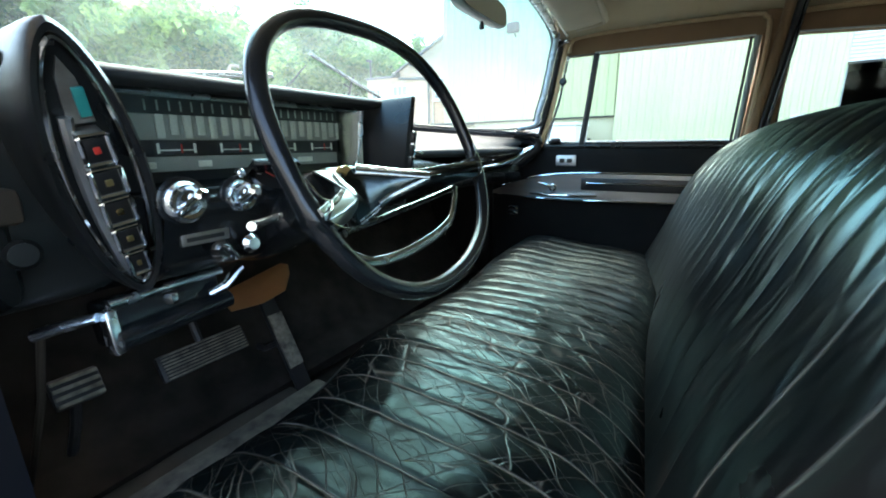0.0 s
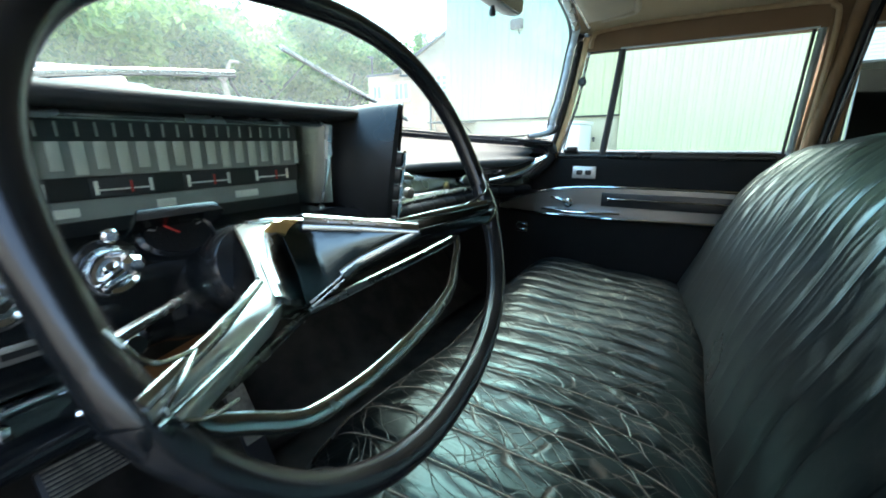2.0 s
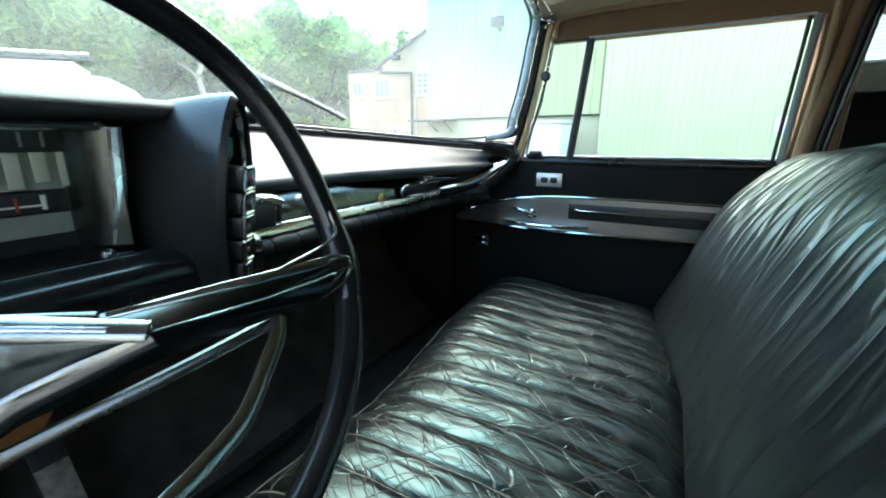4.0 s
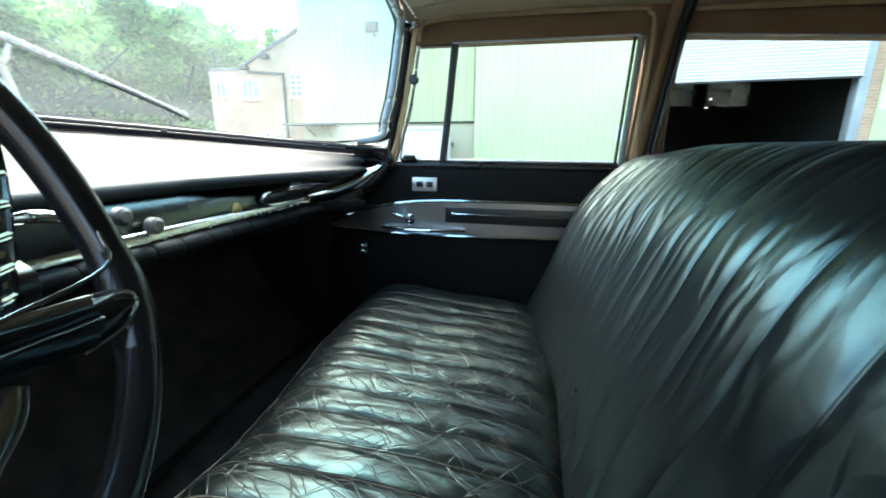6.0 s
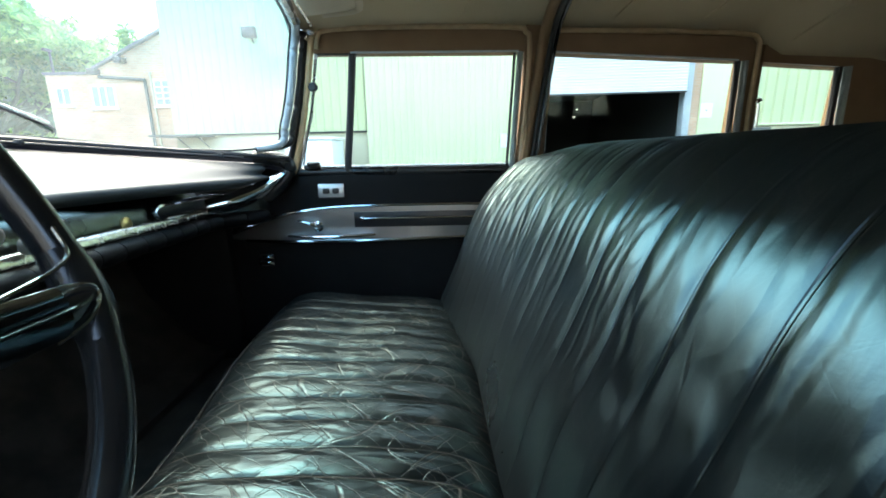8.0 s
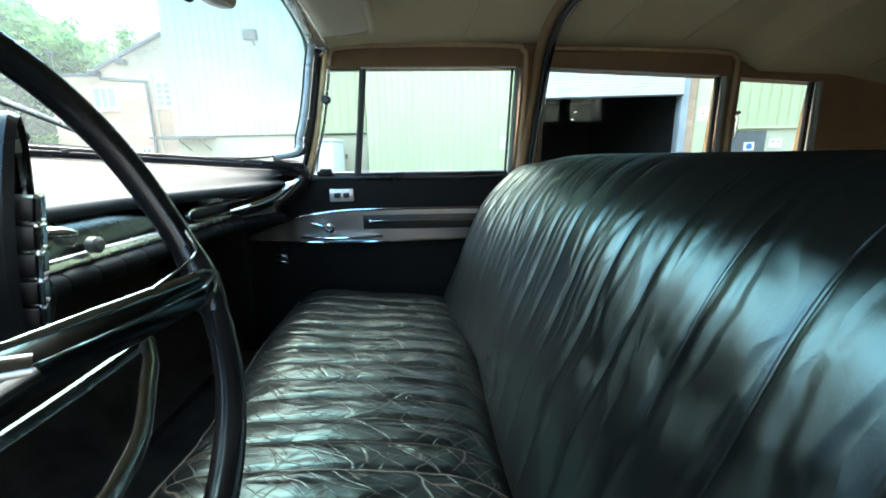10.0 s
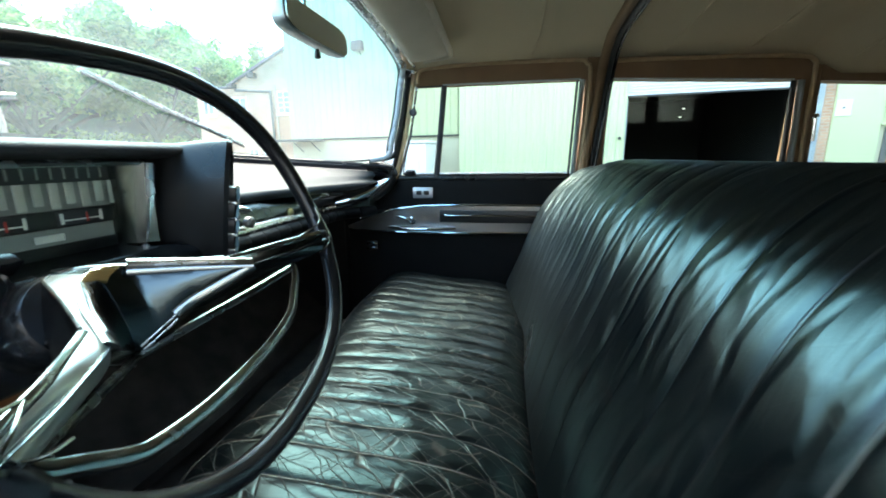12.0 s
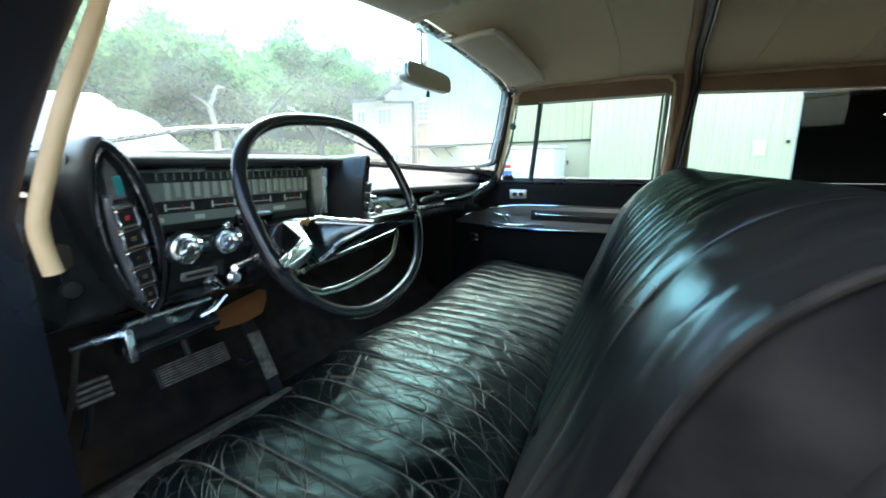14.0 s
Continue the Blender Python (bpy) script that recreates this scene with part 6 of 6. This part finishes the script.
# ---- outside ----
tagged(part("ground", sheet(lambda u, v: (-600 + 1200 * u, -600 + 1200 * v, 0), 4, 4), M_ASPHALT), "grey asphalt yard", "ground", kind="structure")


def corrugated(x0, x1, z0, z1, y, pitch, depth, m):
    """Ribbed cladding: flat pans with raised ribs, standing in the local x-z plane."""
    xs = []
    n = int(round((x1 - x0) / pitch))
    for k in range(n):
        a = x0 + (x1 - x0) * k / n
        p = (x1 - x0) / n
        xs += [(a, 0), (a + p * 0.55, 0), (a + p * 0.66, -depth), (a + p * 0.89, -depth)]
    xs.append((x1, 0))
    bm = bmesh.new()
    lo = [bm.verts.new((x, y + d, z0)) for x, d in xs]
    hi = [bm.verts.new((x, y + d, z1)) for x, d in xs]
    lb = [bm.verts.new((x, y + 0.06, z0)) for x in (x0, x1)]
    hb = [bm.verts.new((x, y + 0.06, z1)) for x in (x0, x1)]
    for i in range(len(xs) - 1):
        bm.faces.new((lo[i], lo[i + 1], hi[i + 1], hi[i]))
    bm.faces.new((lb[0], hb[0], hb[1], lb[1]))
    bm.faces.new((lo[0], hi[0], hb[0], lb[0]))
    bm.faces.new((lo[-1], lb[1], hb[1], hi[-1]))
    return bm


def warehouse():
    w = thing("warehouse", "pale green corrugated warehouse with an open roller shutter", "warehouse", pose(-1.5, 13.0, 0, 0, 0, -7))
    part("cladding", corrugated(-6.7, -0.25, 1.78, 7.5, 0.0, 0.27, 0.03, w), M_GREEN_DIM, w, "pale green ribbed cladding", smooth=False)
    part("base_wall", box((-6.7, 0.03, 0), (-0.2, 0.25, 1.77), 0.01), M_RENDER, w, "buff rendered base wall")
    part("drip_flashing", box((-6.75, -0.06, 1.755), (-0.2, 0.03, 1.80), 0.006), M_DARKIRON, w)
    part("sliding_door", corrugated(-0.20, 4.70, 0.02, 7.5, -0.16, 0.215, 0.03, w), M_GREEN, w, "tall pale green ribbed sliding door", smooth=False)
    part("notice", box((3.88, -0.21, 1.22), (4.14, -0.196, 1.60)), M_SHUTTER, w, "white paper notice")
    part("door_pull", box((4.52, -0.26, 1.50), (4.60, -0.19, 1.58), 0.01), M_DARKIRON, w)
    part("shutter_head", box((4.70, -0.05, 3.75), (9.15, 0.1, 7.5), 0.01), M_GREEN_DIM, w)
    sh = part("shutter", box((4.70, -0.10, 2.7), (9.07, -0.06, 4.9)), M_SHUTTER, w, "white roller shutter, mostly raised")
    for k in range(28):
        part("shutter_slat", tube([(4.70, -0.105, 2.70 + 0.078 * k), (9.07, -0.105, 2.70 + 0.078 * k)], 0.034, 8, flat=0.55), M_SHUTTER, sh)
    part("bottom_rail", box((4.70, -0.13, 2.64), (9.07, -0.05, 2.69), 0.01), M_DARKIRON, sh)
    part("jamb", box((9.06, -0.05, 0), (9.26, 0.3, 3.8), 0.01), M_BLUEGREY, w, "blue-grey steel jamb")
    part("jamb", box((4.68, -0.02, 0), (4.74, 0.3, 3.8), 0.01), M_BLUEGREY, w)
    part("brick_pier", box((9.26, 0.0, 0), (9.50, 0.3, 7.5), 0.01), M_BRICK, w)
    part("pier_panel", box((9.50, -0.03, 0), (10.5, 0.25, 7.5), 0.01), M_GREEN, w)
    part("sign", box((9.54, -0.06, 1.95), (9.84, -0.032, 2.33)), M_WHITE, w, "white sign board")
    part("sign_mark", box((9.66, -0.064, 2.12), (9.71, -0.061, 2.16)), M_DARKIRON, w)
    part("cladding", corrugated(10.5, 17.5, 1.76, 7.5, 0.0, 0.27, 0.05, w), M_GREEN_DIM, w, "green ribbed cladding", smooth=False)
    part("base_wall", box((10.5, 0.03, 0), (17.5, 0.25, 1.72), 0.01), M_RENDER, w)
    part("drip_flashing", box((10.5, -0.08, 1.70), (17.5, 0.03, 1.76), 0.006), M_GREEN, w)
    part("side_door", box((10.61, 0.0, 0), (11.52, 0.06, 1.65), 0.01), M_PIPE, w, "grey steel side door")
    card = part("door_card", box((10.94, -0.014, 1.09), (11.22, -0.003, 1.32), 0.002), M_WHITE, w, "white card with a blue disc")
    part("blue_disc", lathe([(0.085, 0), (0.085, 0.006)], basis((11.08, -0.014, 1.21), (1, 0, 0), (0, 0, 1)), 20), M_SIGNBLUE, card, "blue disc")
    board = part("sign", box((11.63, 0.0, 1.17), (11.96, 0.028, 1.42)), M_WHITE, w, "white sign board with two dark marks")
    for x in (11.70, 11.85):
        part("sign_mark", box((x, -0.006, 1.31), (x + 0.045, -0.001, 1.345)), M_DARKIRON, board)
    # hall behind the opening; its indoor shade is put into near-black walls
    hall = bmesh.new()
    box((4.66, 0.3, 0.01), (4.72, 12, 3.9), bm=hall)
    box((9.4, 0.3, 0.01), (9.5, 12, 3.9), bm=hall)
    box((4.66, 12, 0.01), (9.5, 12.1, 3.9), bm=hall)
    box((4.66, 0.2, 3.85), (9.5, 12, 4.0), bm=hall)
    part("hall", hall, M_HALL, w, "hall behind the shutter, its shade painted near-black", smooth=False)
    for x, z in ((7.9, 3.10), (7.77, 2.74)):
        part("hall_lamp", box((x, 9.0, z), (x + 0.10, 9.05, z + 0.035)), M_LAMP, w, "small lit lamp inside the hall")
    # canopy and floodlight
    part("canopy", box((-6.9, -0.9, 1.70), (-5.3, 0.0, 1.76), 0.01), M_PIPE, w, "small flat canopy")
    for x in (-6.2, -5.5):
        part("canopy_bracket", tube([(x, -0.02, 1.35), (x, -0.6, 1.70)], 0.02, 6), M_PIPE, w)
    part("floodlight", box((-3.85, -0.32, 4.55), (-3.45, -0.12, 4.85), 0.03), M_DARKIRON, w, "dark floodlight")
    part("floodlight_arm", tube([(-3.65, -0.15, 4.6), (-3.65, 0.0, 4.45)], 0.02, 6), M_DARKIRON, w)
    part("wall_tap", tube([(-0.95, 0.03, 1.12), (-0.95, -0.1, 1.12), (-0.9, -0.14, 1.02)], 0.03, 8), M_PIPE, w, "grey wall fitting")
    part("roof", box((-6.8, -0.3, 7.5), (17.6, 14, 7.7), 0.02), M_SLATE, w)
    part("back_wall", box((-6.7, 13.8, 0), (17.5, 14, 7.5), 0.01), M_GREEN_DIM, w)
    part("end_wall", box((-6.75, 0.25, 0), (-6.65, 13.8, 7.5), 0.01), M_GREEN_DIM, w)
    part("end_wall", box((17.45, 0.25, 0), (17.55, 13.8, 7.5), 0.01), M_GREEN_DIM, w)
    return w


tagged(part("boundary_wall", box((-12, -7.8, 0), (18, -7.5, 3.6), 0.02), M_YARDWALL), "plain grey boundary wall of the yard", "wall", kind="structure")


def lamp_mat():
    m = bpy.data.materials.new("lamp_glow")
    m.use_nodes = True
    p = m.node_tree.nodes["Principled BSDF"]
    p.inputs["Emission Color"].default_value = (1, 0.97, 0.9, 1)
    p.inputs["Emission Strength"].default_value = 0.4
    return m


M_LAMP = lamp_mat()
warehouse()


def sash(house, x0, x1, z0, z1, cols, rows, y):
    w = part("window", box((x0 - 0.06, y - 0.03, z0 - 0.06), (x1 + 0.06, y + 0.05, z1 + 0.06), 0.005), M_WHITE, house, "white painted window")
    part("pane", box((x0, y - 0.045, z0), (x1, y - 0.03, z1)), M_SASHGLASS, w)
    for k in range(1, cols):
        x = x0 + (x1 - x0) * k / cols
        part("glazing_bar", box((x - 0.02, y - 0.06, z0), (x + 0.02, y - 0.044, z1)), M_WHITE, w)
    for k in range(1, rows):
        z = z0 + (z1 - z0) * k / rows
        part("glazing_bar", box((x0, y - 0.058, z - 0.02), (x1, y - 0.046, z + 0.02)), M_WHITE, w)
    part("sill", box((x0 - 0.1, y - 0.12, z0 - 0.12), (x1 + 0.1, y + 0.02, z0 - 0.06), 0.01), M_WHITE, w)
    return w


def brick_house():
    h = thing("brick_building", "two-storey pale brick building with white windows", "building", pose(-9.0, 15.0, 0))
    out = [(-3.95, 0), (1.0, 0), (1.0, 5.62), (-2.2, 4.05), (-2.2, 3.92), (-3.95, 3.92)]
    m = Matrix(((1, 0, 0, 0), (0, 0, 1, 0), (0, 1, 0, 0), (0, 0, 0, 1)))
    part("wall", plate(out, 6.0, m), M_BRICK, h, "pale brick wall", smooth=False)
    part("roof", plate([(1.1, 5.62), (-2.35, 3.98), (-2.35, 4.06), (1.1, 5.74)], 6.3, m @ Matrix.Translation((0, 0, -0.15))), M_SLATE, h)
    part("parapet", box((-4.0, -0.05, 3.90), (-2.2, 6.0, 3.99), 0.01), M_SLATE, h)
    sash(h, -2.42, -1.72, 2.86, 3.50, 3, 1, 0.0)
    sash(h, -0.26, 0.46, 2.90, 3.66, 3, 4, 0.0)
    sash(h, -3.62, -3.22, 2.95, 3.45, 2, 1, 0.0)
    sash(h, -1.72, -1.38, 0.9, 1.5, 2, 1, 0.0)
    sash(h, -1.05, -0.78, 0.9, 1.45, 2, 1, 0.0)
    part("downpipe", tube([(-0.55, -0.07, 0), (-0.55, -0.07, 3.72)], 0.05, 8), M_PIPE, h, "grey downpipe")
    part("overflow_pipe", tube([(-0.55, -0.07, 3.70), (-2.1, -0.07, 3.82)], 0.05, 8), M_PIPE, h)
    part("vent_pipe", tube([(-0.35, -0.06, 0), (-0.35, -0.06, 3.95)], 0.03, 8), M_RENDER, h)
    for x, z in ((-2.15, 3.98), (-1.2, 4.33)):
        part("wall_lamp", box((x - 0.18, -0.3, z - 0.1), (x + 0.12, -0.02, z + 0.08), 0.03), M_DARKIRON, h, "dark wall lamp")
    return h


brick_house()


def tank():
    t = thing("water_tank", "white plastic tank standing against the warehouse wall", "tank", pose(-3.22, 12.35, 0, 0, 0, -7))
    part("body", box((-0.72, -0.5, 0.12), (0.72, 0.5, 1.50), 0.05), M_WHITE, t)
    for x in (-0.45, -0.15, 0.15, 0.45):
        part("rib", box((x - 0.05, -0.52, 0.2), (x + 0.05, -0.49, 1.42), 0.01), M_WHITE, t)
    part("lid", box((-0.75, -0.53, 1.5), (0.75, 0.53, 1.58), 0.02), M_WHITE, t)
    part("pallet", box((-0.75, -0.55, 0), (0.75, 0.55, 0.12), 0.01), M_BARK, t)
    return t


tank()


def truck():
    """A white box van parked ahead."""
    t = thing("parked_van", "white box van parked in the yard", "van", pose(-12.0, 4.9, 0, 0, 0, 58))
    part("box_body", box((-3.6, -1.0, 0.55), (-0.25, 1.0, 2.72), 0.08), M_WHITE, t, "plain white box body")
    cab = [(0.0, 0.5), (1.75, 0.5), (1.80, 0.95), (1.72, 1.25), (1.25, 1.48), (0.72, 2.18), (0.35, 2.38), (0.0, 2.42)]
    m = Matrix(((1, 0, 0, 0), (0, 0, 1, -0.92), (0, 1, 0, 0), (0, 0, 0, 1)))
    part("cab", plate(cab, 1.84, m, 0.04), M_WHITE, t, "rounded white cab")
    part("screen", plate([(1.42, 1.40), (1.10, 1.66), (1.13, 1.70), (1.47, 1.42)], 1.6, m @ Matrix.Translation((0, 0, 0.12))), M_SASHGLASS, t)
    for x in (-2.6, 1.05):
        for y in (-0.85, 0.85):
            wh = part("wheel", lathe([(0.34, -0.1), (0.36, -0.06), (0.36, 0.06), (0.34, 0.1), (0.2, 0.1)], basis((x, y, 0.36), (1, 0, 0), (0, 0, 1)), 24), M_TYRE, t)
            part("hub", lathe([(0.2, -0.11), (0.2, 0.11), (0.1, 0.12)], basis((x, y, 0.36), (1, 0, 0), (0, 0, 1)), 18), M_OLDCHROME, wh)
    part("chassis", box((-3.5, -0.7, 0.35), (1.6, 0.7, 0.55), 0.02), M_DARKIRON, t)
    part("bumper", box((1.72, -0.9, 0.42), (1.88, 0.9, 0.62), 0.03), M_DARKIRON, t)
    return t


truck()


def tree_mesh(seed, height, spread, leaves, lean=0.0, bare=0.2):
    """Trunk and limbs as one mesh, leaves as another: clumps of small leaves round the limb ends."""
    rnd = random.Random(seed)
    wood = bmesh.new()
    tips = []
    def limb(p, d, length, r, depth):
        pts, q, w = [p], p.copy(), d.copy()
        for k in range(5):
            w = (w + Vector((rnd.uniform(-0.22, 0.22), rnd.uniform(-0.22, 0.22), rnd.uniform(-0.04, 0.14)))).normalized()
            q = q + w * length / 5
            pts.append(q.copy())
        tube(pts, [r * (1 - 0.11 * k) for k in range(6)], 7, bm=wood)
        if depth == 0:
            tips.extend(pts[2:])
            return
        for k in range(3 if depth > 1 else 4):
            i = rnd.randint(2, 5)
            a = rnd.uniform(0, 2 * math.pi)
            nd = (w * rnd.uniform(0.3, 0.8) + Vector((math.cos(a), math.sin(a), rnd.uniform(0.0, 0.6)))).normalized()
            limb(pts[i], nd, length * rnd.uniform(0.55, 0.78), r * 0.42, depth - 1)
    trunk_top = Vector((lean, 0, height * bare))
    tube([Vector((0, 0, 0)), Vector((lean * 0.4, 0, height * bare * 0.5)), trunk_top], [height * 0.032, height * 0.026, height * 0.022], 9, bm=wood)
    for k in range(5):
        a = 2 * math.pi * k / 5 + rnd.uniform(-0.4, 0.4)
        limb(trunk_top, Vector((math.cos(a) * spread, math.sin(a) * spread, rnd.uniform(0.7, 1.4))).normalized(), height * rnd.uniform(0.28, 0.4), height * 0.014, 2)
    vs, fs = [], []
    for k in range(leaves):
        t = rnd.choice(tips)
        c = t + Vector((rnd.gauss(0, 0.42), rnd.gauss(0, 0.42), rnd.gauss(0, 0.34)))
        s = rnd.uniform(0.14, 0.31)
        n = Vector((rnd.gauss(0, 1), rnd.gauss(0, 1), rnd.gauss(0.6, 1))).normalized()
        u = n.orthogonal().normalized()
        v = n.cross(u)
        a = rnd.uniform(0, 6.28)
        u, v = u * math.cos(a) + v * math.sin(a), v * math.cos(a) - u * math.sin(a)
        i = len(vs)
        vs += [c - u * s, c - v * s * 0.5 + n * s * 0.15, c + u * s, c + v * s * 0.5 + n * s * 0.15]
        fs += [(i, i + 1, i + 2), (i, i + 2, i + 3)]
    me = bpy.data.meshes.new("crown")
    me.from_pydata([tuple(v) for v in vs], [], fs)
    me.materials.append(M_LEAF)
    return wood, me


def tree(seed, x, y, height, spread, leaves, label):
    th = thing("tree", label, "tree", pose(x, y, 0, 0, 0, seed * 47 % 360), group="trees beyond the yard")
    wood, me = tree_mesh(seed, height, spread, leaves, lean=((seed * 13) % 7 - 3) * 0.2)
    part("trunk", wood, M_BARK, th)
    ob = new("crown", me)
    ob.parent = th
    return th


TREES = [(1, -27, 10.5, 9.0, 1.0), (2, -25, 17.0, 10.0, 1.1), (3, -30, 22.0, 10.5, 1.0), (4, -28, 28.0, 11.5, 1.2), (5, -33, 34.0, 13.0, 1.1), (6, -30, 40.0, 12.0, 1.1), (7, -38, 27.0, 12.5, 1.2), (8, -36, 16.0, 11.5, 1.2), (9, -38, 44.0, 13.5, 1.2), (10, -30, 3.0, 10.5, 1.1), (11, -38, 6.0, 12.0, 1.2), (12, -34, 50.0, 12.0, 1.1)]
for sd, x, y, hgt, spr in TREES:
    tree(sd, x, y, hgt * 1.22, spr, 22000, "tall leafy broadleaved tree beyond the yard")


def hedge():
    rnd = random.Random(77)
    vs, fs = [], []
    for k in range(40000):
        y = rnd.uniform(-12, 70)
        top = 3.2 + 1.6 * noise.noise((y * 0.3, 0, 3))
        c = Vector((-29 - 0.08 * abs(y - 20) + rnd.gauss(0, 0.9), y, abs(rnd.gauss(0, 1)) % 1.0 * top * rnd.random() ** 0.3 + 0.1))
        s = rnd.uniform(0.12, 0.28)
        n = Vector((rnd.gauss(0, 1), rnd.gauss(0, 1), rnd.gauss(0.6, 1))).normalized()
        u = n.orthogonal().normalized() * s
        v = n.cross(u)
        i = len(vs)
        vs += [c - u, c - v * 0.5, c + u, c + v * 0.5]
        fs += [(i, i + 1, i + 2), (i, i + 2, i + 3)]
    me = bpy.data.meshes.new("undergrowth")
    me.from_pydata([tuple(v) for v in vs], [], fs)
    me.materials.append(M_LEAF)
    return tagged(new("undergrowth", me), "tangled green undergrowth below the trees", "undergrowth", kind="stuff")


hedge()


def far_wood(u, v):
    y = -60 + 160 * u
    h = 10.0 + 2.5 * noise.noise((y * 0.12, 1, 0)) + 1.2 * noise.noise((y * 0.5, 4, 0))
    return (-46 + 3 * noise.noise((y * 0.1, v * 3, 8)) + 1.2 * noise.noise((y * 0.7, v * 9, 2)) + 3 * v, y, h * v)


tagged(part("backdrop", sheet(far_wood, 200, 14), M_FARWOOD), "dark green belt of distant woodland", "woodland", kind="stuff")
lp = thing("lamp_post", "thin grey lamp post beside the brick building", "lamp post", pose(-19.5, 23.2, 0))
part("post", tube([(0, 0, 0), (0, 0, 3), (0, 0, 6.6)], [0.09, 0.07, 0.05], 10), M_PIPE, lp)
part("lamp_head", box((-0.1, -0.35, 6.55), (0.1, 0.1, 6.68), 0.03), M_PIPE, lp)

ys = thing("yard_sign", "small white board with red and blue bars by the tank", "sign", pose(-3.95, 11.4, 0, 0, 0, -7))
part("board", box((-0.28, -0.02, 0.62), (0.28, 0.0, 1.12), 0.01), M_WHITE, ys)
part("red_bar", box((-0.24, -0.026, 0.92), (0.2, -0.021, 1.02)), M_RED, ys, "red bar")
part("blue_bar", box((-0.24, -0.026, 0.72), (0.24, -0.021, 0.84)), M_SIGNBLUE, ys, "blue bar")
for x in (-0.2, 0.2):
    part("leg", box((x - 0.02, 0.002, 0), (x + 0.02, 0.03, 1.0), 0.004), M_PIPE, ys)

dt = thing("dead_tree", "bleached dead trunk with a forked top before the trees", "tree", pose(-19.7, 12.45, 0) @ Matrix.Scale(0.86, 4))
trunk = tube(spline([(0, 0.1, 0), (0, 0.08, 2.0), (0, 0.05, 3.4), (0, -0.15, 4.5), (0, 0.05, 4.9), (0, 0.2, 5.3), (0, 0.4, 5.66), (0, 0.9, 5.7)], 28), [0.20 - 0.0045 * k for k in range(29)], 8)
part("trunk", trunk, M_DEADWOOD, dt)
part("limb", tube(spline([(0, -0.1, 4.4), (0, -0.45, 4.72), (0, -0.85, 4.95), (0, -1.2, 5.12)], 14), [0.10 - 0.005 * k for k in range(15)], 8), M_DEADWOOD, dt)
